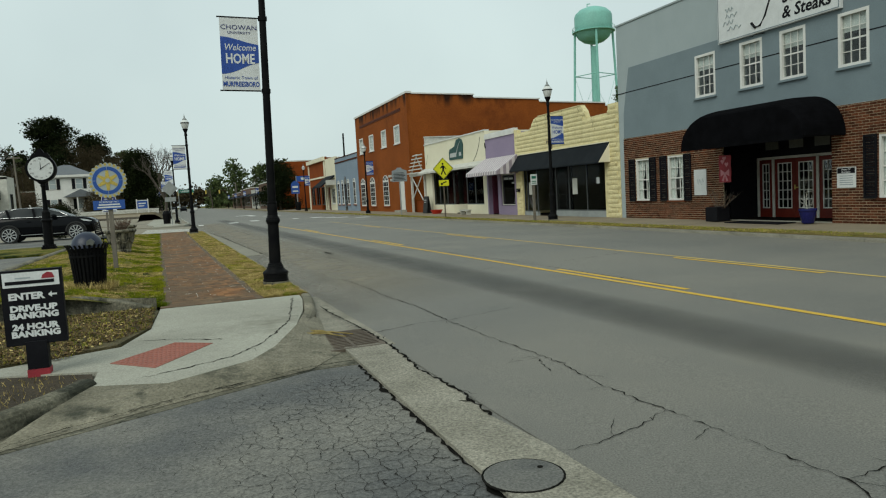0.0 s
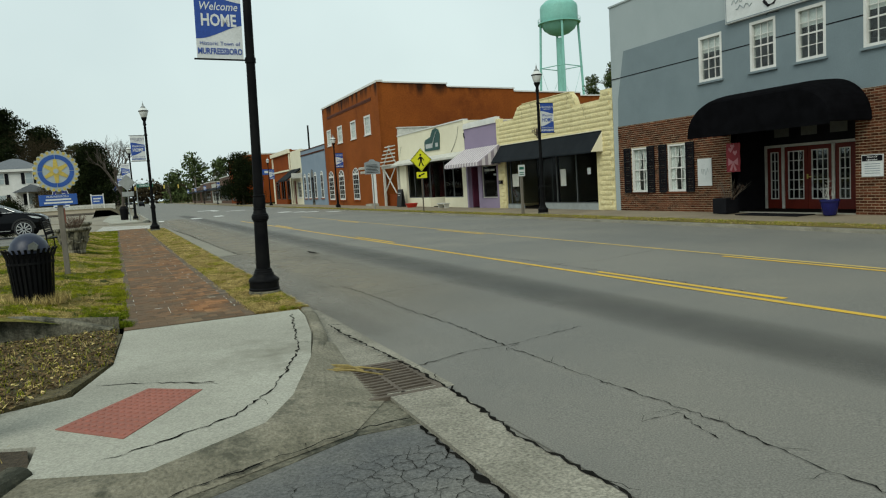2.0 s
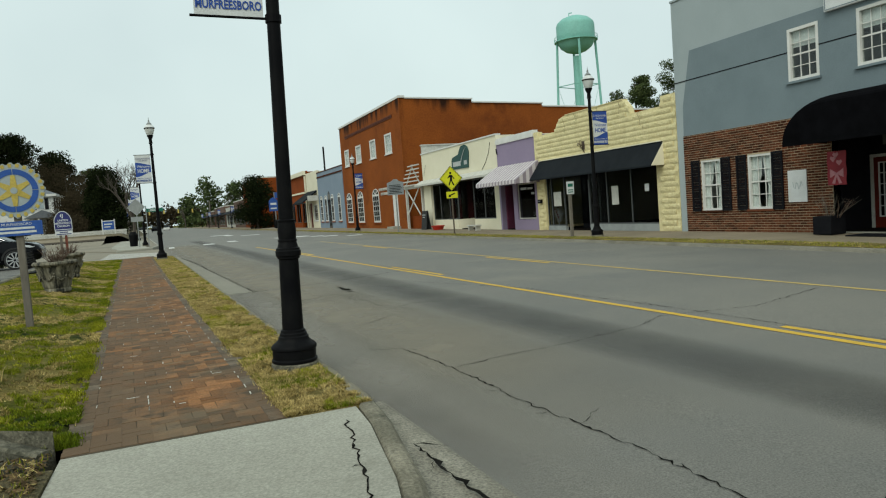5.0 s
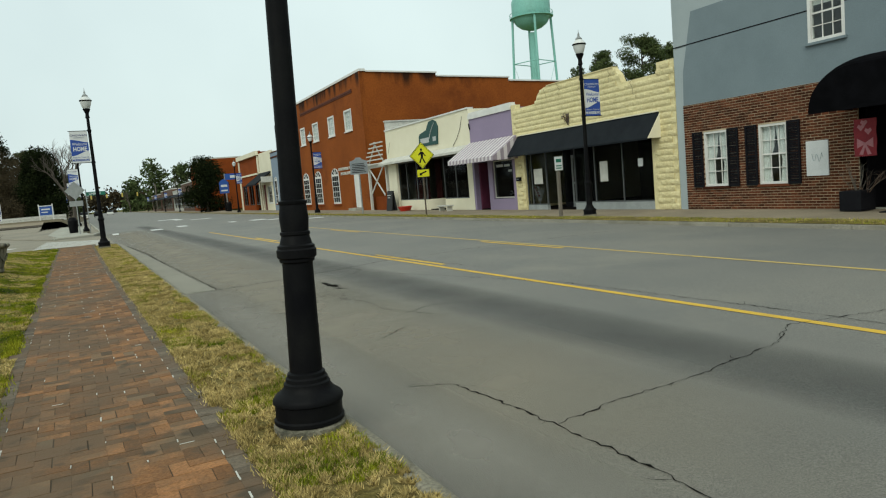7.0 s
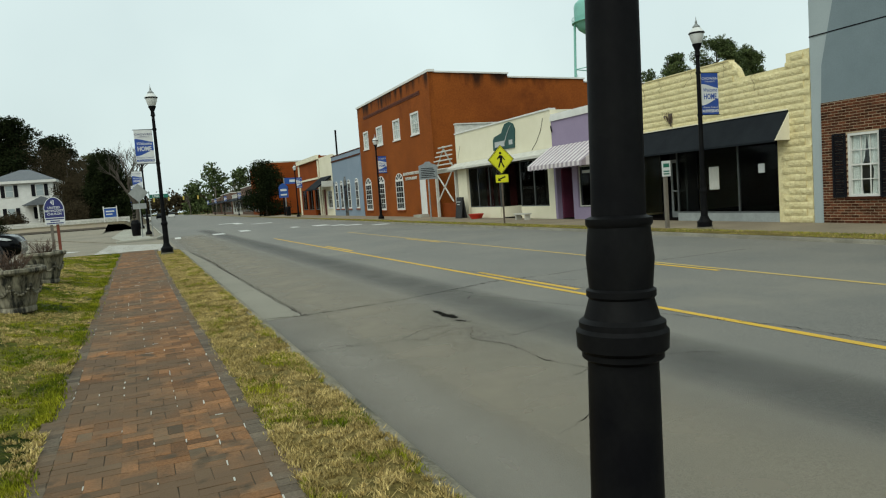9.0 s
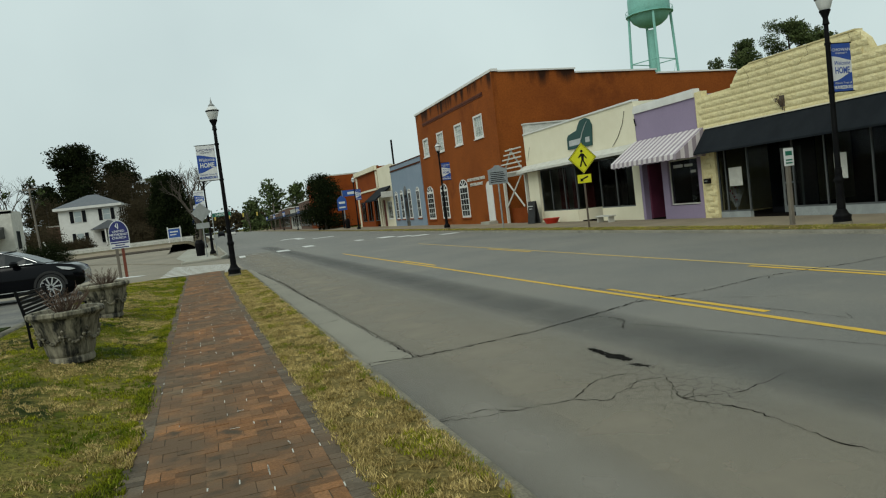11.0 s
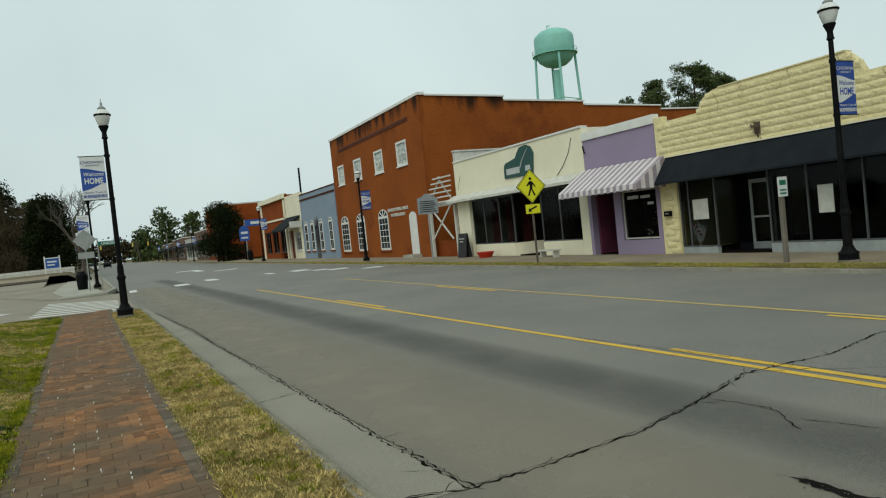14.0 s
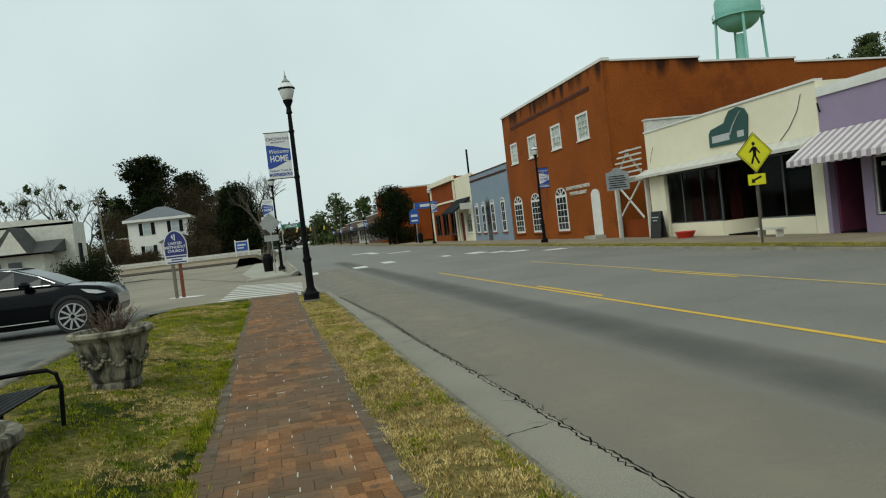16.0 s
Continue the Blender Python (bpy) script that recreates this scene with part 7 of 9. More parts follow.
# ---- distance: tower, houses, trees ----
def water_tower(x, y):
    t = thing("water_tower", (x, y, 0), "mint green municipal water tower on slender legs", "water tower")
    part("tank", lathe([(0.9, 34.4), (2.4, 34.9), (3.6, 35.8), (4.3, 37.0), (4.4, 37.4), (4.4, 40.8), (4.2, 41.4), (3.2, 42.3), (1.6, 42.9), (0.3, 43.1)], 32, at=(x, y, 0)), MINT, t, smooth=True)
    part("walkway", lathe([(4.4, 37.1), (5.0, 37.1), (5.0, 37.2), (4.4, 37.2)], 32, at=(x, y, 0), cap=False), MINT, t)
    part("riser", lathe([(0.85, 0), (0.85, 33.8)], 16, at=(x, y, 0)), MINT, t, smooth=True)
    for k in range(4):
        a = math.pi / 4 + k * math.pi / 2 + 0.35
        c, s = math.cos(a), math.sin(a)
        part("leg", tube(bmesh.new(), [(x + 5.9 * c, y + 5.9 * s, 0), (x + 4.4 * c, y + 4.4 * s, 37.2)], 0.28, 8), MINT, t)
        b = a + math.pi / 2
        for z in (13.0, 27.0):
            r = 5.9 - 1.5 * z / 37.2
            part("strut", tube(bmesh.new(), [(x + r * c, y + r * s, z), (x + r * math.cos(b), y + r * math.sin(b), z)], 0.1, 6), MINT, t)
        for z0, z1 in ((0, 13), (13, 27)):
            r0, r1 = 5.9 - 1.5 * z0 / 37.2, 5.9 - 1.5 * z1 / 37.2
            part("brace", tube(bmesh.new(), [(x + r0 * c, y + r0 * s, z0), (x + r1 * math.cos(b), y + r1 * math.sin(b), z1)], 0.035, 4), MINT, t)
    rail = bmesh.new()
    for k in range(32):
        a = k * math.pi / 16
        tube(rail, [(x + 4.95 * math.cos(a), y + 4.95 * math.sin(a), 37.2), (x + 4.95 * math.cos(a), y + 4.95 * math.sin(a), 38.2)], 0.03, 4)
    lathe([(4.92, 38.15), (4.98, 38.15), (4.98, 38.22), (4.92, 38.22)], 32, rail, (x, y, 0), cap=False)
    part("railing", rail, MINT, t)
    part("hatch", tube(bmesh.new(), [(x - 1.5, y, 42.9), (x - 1.5, y, 43.6), (x - 0.7, y, 43.7)], 0.12, 6), MINT, t)


water_tower(95.0, 147.0)


def far_house():
    x0, x1, y, z1 = -20.2, -12.6, 120.0, 7.3
    h = thing("white_house", ((x0 + x1) / 2, y + 4, 0), "white two-storey house with black shutters and hipped roof", "house")
    part("wall", boxes((x0, y, 0, x1, y + 9, z1)), WHITE_PAINT, h)
    xm, ym = (x0 + x1) / 2, y + 4.5
    bm = bmesh.new()
    e = [bm.verts.new(p) for p in ((x0 - 0.5, y - 0.5, z1), (x1 + 0.5, y - 0.5, z1), (x1 + 0.5, y + 9.5, z1), (x0 - 0.5, y + 9.5, z1))]
    pk = [bm.verts.new((xm - 0.6, ym, z1 + 1.75)), bm.verts.new((xm + 0.6, ym, z1 + 1.75))]
    for f in ((e[0], e[1], pk[1], pk[0]), (e[1], e[2], pk[1]), (e[2], e[3], pk[0], pk[1]), (e[3], e[0], pk[0]), e[::-1]):
        bm.faces.new(f)
    part("roof", bm, SHINGLE, h)
    part("eaves", boxes((x0 - 0.5, y - 0.5, z1 - 0.35, x1 + 0.5, y + 9.5, z1 - 0.002)), WHITE_PAINT, h)
    for xc, zc in ((x0 + 2.4, 5.95), (x1 - 1.6, 5.95), (x0 + 2.4, 2.9), (x1 - 1.6, 2.9)):
        w = part("window", boxes((xc - 0.5, y - 0.06, zc - 0.8, xc + 0.5, y - 0.001, zc + 0.8)), WHITE_PAINT, h)
        part("pane", boxes((xc - 0.42, y - 0.08, zc - 0.72, xc + 0.42, y - 0.061, zc - 0.03), (xc - 0.42, y - 0.08, zc + 0.03, xc + 0.42, y - 0.061, zc + 0.72)), GREY_STUCCO, w)
        for s in (-1, 1):
            part("shutter", boxes((xc + s * 0.55, y - 0.07, zc - 0.8, xc + s * 1.0, y - 0.002, zc + 0.8)), BLACK_PAINT, h)
    for k in range(3):
        part("side_shutter", boxes((x1 + 0.001, y + 1.2 + 2.6 * k, 5.15, x1 + 0.08, y + 1.8 + 2.6 * k, 6.75)), BLACK_PAINT, h)
    part("porch_roof", prism([(x1 - 3.6, 3.9), (x1 + 1.2, 3.9), (x1 - 1.2, 5.0)], y - 2.6, y - 0.1, "y"), SHINGLE, h)
    for xx in (x1 - 3.4, x1 - 1.8, x1 + 0.9):
        part("porch_post", boxes((xx, y - 2.5, 0, xx + 0.18, y - 2.32, 3.9)), WHITE_PAINT, h)


far_house()


def white_shop():
    h = thing("white_roadside_building", (-18, 78, 0), "low white building with dark hipped roof and gable", "building")
    part("wall", boxes((-30, 75, 0, -14.6, 78, 5.2)), OFF_WHITE, h)
    part("parapet", prism([(-30, 5.2), (-14.6, 5.0), (-14.6, 5.25), (-17, 5.6), (-30, 5.8)], 75, 75.3, "y"), OFF_WHITE, h)
    part("front_wall", boxes((-30, 72.5, 0, -16, 75, 3.0)), OFF_WHITE, h)
    part("porch_roof", prism([(71.7, 3.1), (75, 4.0), (75, 3.1)], -30, -15.2, "x"), DARK_SHINGLE, h)
    part("gable", prism([(-19.2, 3.1), (-16.4, 3.1), (-17.6, 5.0)], 71.6, 74.5, "y"), DARK_SHINGLE, h)
    part("gable_front", prism([(-18.6, 3.15), (-16.7, 3.15), (-17.55, 4.7)], 71.55, 71.598, "y"), OFF_WHITE, h)
    part("window", boxes((-14.599, 75.8, 2.2, -14.52, 76.6, 3.6)), PANE_DARK, h)
    for x in (-19.5, -18.2):
        part("window", boxes((x, 72.4, 1.2, x + 0.8, 72.499, 2.6)), PANE_DARK, h)


white_shop()


def leaves(n, centre, radii, size, seed, clump=7):
    """A ragged cloud of small leaf quads gathered in clumps."""
    rr = np.random.RandomState(seed)
    c = rr.normal(size=(n // clump + 1, 3))
    c /= np.linalg.norm(c, axis=1)[:, None]
    c *= (rr.rand(len(c), 1) ** 0.4)
    c[:, 2] = np.maximum(c[:, 2], -0.75)
    k = rr.randint(0, len(c), n)
    p = (c[k] + rr.normal(size=(n, 3)) * 0.13) * np.array(radii) + np.array(centre)
    a, b = rr.normal(size=(n, 3)), rr.normal(size=(n, 3))
    a /= np.linalg.norm(a, axis=1)[:, None]
    b -= a * np.sum(a * b, axis=1)[:, None]
    b /= np.linalg.norm(b, axis=1)[:, None]
    s = size * (0.6 + 0.8 * rr.rand(n, 1))
    v = np.stack((p - a * s, p + b * s * 0.6, p + a * s, p - b * s * 0.6), axis=1).reshape(-1, 3)
    return v, [(4 * i, 4 * i + 1, 4 * i + 2, 4 * i + 3) for i in range(n)]


def leaf_mesh(parent, name, clouds, material):
    vs, fs = [], []
    for v, f in clouds:
        o = sum(len(q) for q in vs)
        vs.append(v - np.array(world_of(parent)))
        fs += [tuple(i + o for i in q) for q in f]
    me = bpy.data.meshes.new(name)
    me.from_pydata(np.concatenate(vs).tolist(), [], fs)
    me.materials.append(material)
    ob = new(name, me)
    ob.parent = parent
    ob["kind"] = "stuff"
    return ob


def limbs(bm, p, d, r, depth, rr, ends):
    """Forking limbs, thinner at each fork; keeps their ends."""
    q = p + d
    tube(bm, [p, p + d * 0.5 + Vector((rr.uniform(-1, 1), rr.uniform(-1, 1), 0)) * d.length * 0.06, q], r, 5 if depth > 1 else 3, r * 0.65)
    if depth == 0:
        ends.append(q)
        return
    for k in range(rr.choice((2, 3, 3))):
        e = (d.normalized() + Vector((rr.uniform(-1, 1), rr.uniform(-1, 1), rr.uniform(-0.25, 0.6))) * 0.75).normalized()
        limbs(bm, p + d * rr.uniform(0.6, 1.0), e * d.length * rr.uniform(0.6, 0.8), r * 0.58, depth - 1, rr, ends)


def evergreen(x, y, h, w, seed, material=LEAF_DARK, label="dense dark evergreen tree with ragged outline", n=5200, low=0.0, size=0.3, name="evergreen_tree", lumps=9):
    t = thing(name, (x, y, 0), label, "tree")
    rr = random.Random(seed)
    part("trunk", tube(bmesh.new(), [(x, y, 0), (x + 0.1, y, h * 0.5), (x, y, h * 0.9)], 0.02 * h + 0.05, 8, 0.04), BARK, t)
    clouds = []
    for k in range(lumps):
        f = k / max(1, lumps - 1)
        z = h * (low + (1 - low) * (0.1 + 0.84 * f))
        rad = w * 0.5 * (0.95 - 0.6 * abs(f - 0.35) ** 1.2) * rr.uniform(0.7, 1.0)
        a = rr.random() * 6.28
        off = w * 0.22 * (1 - 0.6 * f)
        clouds.append(leaves(n // lumps, (x + off * math.cos(a), y + off * math.sin(a), z), (rad, rad, h * (1 - low) * 0.16), size, seed * 31 + k))
    leaf_mesh(t, "crown", clouds, material)
    return t


def pine(x, y, h, w, seed):
    t = thing("pine_tree", (x, y, 0), "tall pine with open tufted crown", "tree")
    rr = random.Random(seed)
    bm = tube(bmesh.new(), [(x, y, 0), (x + 0.2, y, h * 0.6), (x, y, h * 0.97)], 0.28, 8, 0.06)
    clouds = []
    for k in range(28):
        z = h * rr.uniform(0.6, 0.97)
        a = rr.random() * 6.28
        r = w * 0.5 * rr.uniform(0.35, 1.0) * (1.15 - (z / h - 0.55) * 1.4)
        q = Vector((x + r * math.cos(a), y + r * math.sin(a), z + 0.4))
        tube(bm, [(x, y, z - 0.5), q], 0.07, 4, 0.02)
        clouds.append(leaves(620, q, (w * 0.15, w * 0.15, h * 0.045), 0.1, seed * 17 + k))
    part("trunk", bm, BARK, t)
    leaf_mesh(t, "crown", clouds, LEAF_PINE)
    return t


def bare_tree(x, y, h, seed, depth=5, mistletoe=0):
    t = thing("bare_tree", (x, y, 0), "leafless winter tree with fine branching", "tree")
    rr = random.Random(seed)
    bm, ends = bmesh.new(), []
    limbs(bm, Vector((x, y, 0)), Vector((rr.uniform(-0.3, 0.3), 0, h * 0.3)), 0.014 * h + 0.05, depth, rr, ends)
    part("trunk", bm, BARK, t)
    if mistletoe:
        leaf_mesh(t, "leaf_clumps", [leaves(120, ends[rr.randrange(len(ends))], (0.6, 0.6, 0.5), 0.16, seed + k) for k in range(mistletoe)], LEAF_PINE)
    return t


def shrub(x, y, h, w, seed, material, label, n=2500, size=0.12, name="shrub", d=None):
    t = thing(name, (x, y, 0), label, "shrub")
    clouds = [leaves(n // 5, (x + w * 0.28 * math.cos(k * 1.3), y + (d or w) * 0.28 * math.sin(k * 1.3), h * (0.5 if k else 0.6)), (w * 0.36, (d or w) * 0.36, h * 0.46), size, seed + k) for k in range(5)]
    leaf_mesh(t, "foliage", clouds, material)
    part("stem", tube(bmesh.new(), [(x, y, 0), (x, y, h * 0.6)], 0.08, 5, 0.03), BARK, t)
    return t


def cedar(x, y, h, w, seed, low=0.25, lumps=34, n=30000, size=0.17, material=LEAF_DARK, lean=0.0):
    """A broad old evergreen: many flat boughs at uneven heights, with sky between the outer ones."""
    t = thing("evergreen_tree", (x, y, 0), "broad dark evergreen with layered uneven boughs", "tree")
    rr = random.Random(seed)
    bm = tube(bmesh.new(), [(x, y, 0), (x + 0.15, y, h * 0.5), (x + lean * 0.8, y, h * 0.93)], 0.02 * h + 0.08, 8, 0.05)
    clouds = []
    for k in range(lumps):
        f = (k + 0.5) / lumps
        reach = w * 0.5 * (0.95 - 0.55 * f ** 2.2) * rr.uniform(0.55, 1.12)
        a = k * 2.4 + rr.uniform(-0.5, 0.5)
        r = reach * math.sqrt(rr.random())
        z = h * (low + (0.96 - low) * f)
        q = Vector((x + lean * f + r * math.cos(a), y + r * math.sin(a), z))
        tube(bm, [(x + lean * f * 0.8, y, z - 0.5 - 0.25 * r), q], 0.1, 4, 0.03)
        rad = w * rr.uniform(0.13, 0.22)
        clouds.append(leaves(n // lumps, q, (rad, rad, rad * rr.uniform(0.45, 0.75)), size, seed * 53 + k, 5))
    part("trunk", bm, BARK, t)
    leaf_mesh(t, "crown", clouds, material)
    return t


cedar(-21.2, 140, 18.2, 12, 1, low=0.22, lumps=40, n=36000, lean=0.8)
cedar(-14.2, 142, 15.2, 10, 2, low=0.25, n=26000, lean=-0.5)
evergreen(-4.7, 106, 9.0, 5.2, 3, n=20000, size=0.12, lumps=12)
evergreen(-6.6, 112, 9.0, 4.6, 8, n=14000, size=0.13, lumps=12)
cedar(-9.5, 150, 13.2, 6, 4, low=0.45, lumps=22, n=9000, size=0.14, material=LEAF_PINE)
cedar(-27, 146, 13, 8, 15, n=14000)
for k, (x, y, h, w) in enumerate(((-24, 132, 9, 9), (-8.3, 124, 10, 6), (-12.5, 137, 12, 8), (-9.6, 108, 6.4, 4.5), (-17, 137, 13, 9))):
    evergreen(x, y, h, w, 40 + k, LEAF_BROWN, "brown leafless thicket tree with dense twigs", n=20000, size=0.07, name="twiggy_tree", lumps=20)
shrub(-6.05, 44.3, 2.0, 1.75, 60, LEAF_DARK, "rounded dark evergreen bush beside the car", 26000, 0.03)
for k, (x, y, h, w) in enumerate(((-20.6, 107, 4.6, 5.4), (-16.2, 106, 2.7, 3.6), (-9.6, 104, 3.6, 4.2))):
    shrub(x, y, h, w, 70 + 9 * k, LEAF_BROWN, "large brown winter hedge shrub", 16000, 0.08)
bare_tree(-1.6, 92, 12.5, 5, 6)
bare_tree(-3.0, 120, 13, 6, 6)
for k, (x, y, h) in enumerate(((-31, 130, 19), (-26.5, 124, 17), (-40, 135, 19))):
    bare_tree(x, y, h, 80 + k, 6, 5)
for k, (x, y, h, w) in enumerate(((58.8, 80, 15.6, 6.5), (66.3, 80, 17.8, 7.5), (71.5, 81, 16.4, 5.5), (76, 86, 18.3, 7))):
    pine(x, y, h, w, 90 + k)
bare_tree(89, 82, 21, 98)
evergreen(15.4, 118, 7.6, 6.8, 7, n=20000, size=0.12, lumps=12, label="dense black-green magnolia trimmed to a rounded cone")
for k, (x, y, h, w) in enumerate(((21, 300, 18, 14), (30, 290, 16, 12), (14, 320, 13, 11), (-10, 290, 14, 10), (40, 310, 18, 16))):
    evergreen(x, y, h, w, 110 + k, LEAF_PINE, "distant dark evergreen beside the road", n=2600, size=0.5)
for k, (x, y, h) in enumerate(((-6, 150, 14), (-7.5, 180, 14), (-9, 220, 15), (24, 220, 15), (22, 260, 15), (11, 300, 12))):
    bare_tree(x, y, h, 130 + k, 4)
bm = bmesh.new()
clouds = [leaves(700, (-60 + 9 * k, 420 + 8 * math.sin(k), 6), (8, 5, 6 + 2 * math.sin(k * 2.1)), 0.9, 300 + k) for k in range(22)]
far = thing("far_woods", (30, 420, 0), "far hazy line of woods", "woods", kind="stuff")
leaf_mesh(far, "foliage", clouds, LEAF_BROWN)
bm.free()

# farther street fronts
for k, (y0, y1, h, m, x) in enumerate(((128, 150, 8.4, RUST_BRICK, 17.2), (150.5, 172, 5.6, FAR_WALL, 17.4), (172.5, 196, 4.6, OFF_WHITE, 17.6), (197, 230, 5.4, FAR_WALL, 17.4), (231, 270, 4.8, FAR_WALL, 17.2))):
    f = thing("far_shop", (x, (y0 + y1) / 2, 0), "far brick street front with shop windows", "building")
    part("wall", boxes((x, y0, 0, x + 16, y1, h)), m, f)
    part("coping", boxes((x - 0.1, y0, h, x + 16, y1, h + 0.2)), OFF_WHITE, f)
    n = int((y1 - y0) / 5)
    for j in range(n):
        part("window", boxes((x - 0.05, y0 + 1 + 5 * j, 0.6, x - 0.001, y0 + 4.4 + 5 * j, 3.0)), PANE_DARK, f)
    part("canopy", prism([(x - 0.01, 3.9), (x - 1.6, 3.2), (x - 1.6, 3.05), (x - 0.01, 3.6)], y0 + 0.5, y1 - 0.5, "y"), CHARCOAL, f)
for k, (y0, y1, h, m, x) in enumerate(((130, 160, 5.2, FAR_WALL, -12.0), (161, 200, 6.5, FAR_WALL, -13.0), (201, 260, 6.0, FAR_WALL, -14.5))):
    f = thing("far_shop", (x - 6, (y0 + y1) / 2, 0), "far low street front on the side of the trees", "building")
    part("wall", boxes((x - 12, y0, 0, x, y1, h)), m, f)
    part("coping", boxes((x - 12, y0, h, x + 0.1, y1, h + 0.2)), OFF_WHITE, f)

BANK = mat("leaf_strewn_bank", (0.13, 0.1, 0.055), (0.085, 0.07, 0.035), 0.95, 0.5, 12, 0.8, stain=(0.05, 0.055, 0.018), stain_at=0.56, grain=0.7, dist=0.05)


# grassy rise on which the house, its trees and the fence stand
nx, ny = 40, 50
bm = bmesh.new()
gv = [[bm.verts.new((-1.6 - 58 * (i / nx) ** 1.8, 93.5 + 100 * (j / ny) ** 1.5, 0)) for j in range(ny + 1)] for i in range(nx + 1)]
for col in gv:
    for v in col:
        v.co.z = rise(v.co.x, v.co.y)
for i in range(nx):
    for j in range(ny):
        bm.faces.new((gv[i][j], gv[i][j + 1], gv[i + 1][j + 1], gv[i + 1][j]))
bm.normal_update()
me = bpy.data.meshes.new("grass_bank")
bm.to_mesh(me)
bm.free()
me.materials.append(BANK)
tagged(new("grass_bank", me), "low dry grass bank below the white fence", "grass", kind="structure")

for ya, yb, lift, nm, m, label, cat in ((84.0, 89.5, 0.05, "lot_slope", TAN_ASPHALT, "sandy asphalt slope at the edge of the lot", "ground"), (89.5, 91.0, 0.1, "leaf_strip", DIRT, "dark strip of wet leaves and soil", "soil"), (91.0, 93.5, 0.1, "bank_walk", PAVE_FAR, "pale worn walk below the white fence", "pavement")):
    sheet([[(-4.5 - 56 * i / 40, ya + (yb - ya) * j / 4, rise(-4.5 - 56 * i / 40, ya + (yb - ya) * j / 4) + lift) for i in range(41)] for j in range(5)], nm, m, label, cat)

# white picket fence and poles
fen = thing("picket_fence", (-18, 100, 0.1), "long low white picket fence behind the side street", "fence")
FP = [(-34, 101), (-20, 100), (-10, 99.5), (-2.6, 99)]
for (xa, ya), (xb, yb) in zip(FP, FP[1:]):
    d = Vector((xb - xa, yb - ya, 0))
    L, u = d.length, d.normalized()
    bm = bmesh.new()
    k = 0.0
    while k < L:
        px, py = xa + u.x * k, ya + u.y * k
        prism([(px, py), (px + u.x * 0.09, py + u.y * 0.09), (px + u.x * 0.09 + 0.02, py + u.y * 0.09), (px + 0.02, py)], 0.85, 1.55, "z", bm)
        k += 0.12
    part("pickets", bm, OFF_WHITE, fen)["kind"] = "stuff"
    for z in (1.05, 1.4):
        part("rail", tube(bmesh.new(), [(xa + 0.05, ya, z), (xb + 0.05, yb, z)], 0.04, 4), WHITE_PAINT, fen)
for x, y, h, lean in ((-18.4, 100, 8.9, -0.3), (-13.5, 83, 2.6, -0.9)):
    p = thing("utility_pole", (x, y, 0), "grey wooden utility pole", "pole")
    part("shaft", tube(bmesh.new(), [(x, y, 0), (x + lean, y, h)], 0.14 if h > 5 else 0.05, 8, 0.09 if h > 5 else 0.05), WOOD_POST if h > 5 else WHITE_PAINT, p)
    if h > 5:
        part("crossarm", boxes((x + lean - 0.7, y - 0.06, h - 0.3, x + lean + 0.7, y + 0.06, h - 0.15)), WOOD_POST, p)
p = thing("antenna_pole", (25, 110.8, 0), "thin dark antenna pole above the roofs", "pole")
part("shaft", tube(bmesh.new(), [(25, 110.8, 0), (25, 110.6, 11.6)], 0.13, 6), BLACK_METAL, p)

# signals and cars far down the road
for x, y, z in ((-1, 230, 5.4), (3, 230, 5.5), (7, 230, 5.5), (11, 230, 5.4)):
    s = thing("traffic_signal", (x, y, z), "yellow traffic signal hung over the road", "traffic signal", "far signals")
    part("housing", bevelled(x - 0.2, y - 0.15, z - 0.5, x + 0.2, y + 0.15, z + 0.6, 0.03), GOLD, s)
    part("hanger", tube(bmesh.new(), [(x, y, z + 0.6), (x, y, z + 1.2)], 0.03, 4), BLACK_METAL, s)
w = thing("signal_span", (5, 230, 0), "span wire between two poles carrying signals", "wire")
part("pole", tube(bmesh.new(), [(-7, 230, 0), (-7, 230, 8)], 0.14, 8), WOOD_POST, w)
part("pole", tube(bmesh.new(), [(16, 230, 0), (16, 230, 8)], 0.14, 8), WOOD_POST, w)
part("wire", tube(bmesh.new(), [(-7, 230, 7.2), (4, 230, 6.6), (16, 230, 7.2)], 0.03, 4), BLACK_METAL, w)
for x, y, m in ((-2.2, 170, WHITE_PAINT), (3.4, 240, WHITE_PAINT), (0.2, 205, CAR_PAINT)):
    f = thing("far_car", (x, y, 0), "small far car on the road", "car")
    part("body", bevelled(x - 0.9, y, 0.3, x + 0.9, y + 4.4, 0.95, 0.12), m, f)
    part("cabin", bevelled(x - 0.75, y + 1.0, 0.95, x + 0.75, y + 3.6, 1.5, 0.15), CAR_GLASS, f)
    for xx in (x - 0.85, x + 0.65):
        part("wheel", boxes((xx, y + 0.5, 0.02, xx + 0.2, y + 1.1, 0.6)), RUBBER, f)
b = thing("litter_bin_far", (16.6, 106, 0), "black litter bin by the far kerb", "litter bin")
b.name = "litter_bin"
part("body", lathe([(0.3, 0), (0.35, 1.0), (0.25, 1.25)], 14, at=(16.6, 106, 0.0)), BLACK_METAL, b)
b = thing("litter_bin", (-0.9, 66, 0.1), "black litter bin beyond the side street", "litter bin")
part("body", lathe([(0.28, 0), (0.34, 0.9), (0.2, 1.15)], 14, at=(-0.9, 66, 0.1)), BLACK_METAL, b)


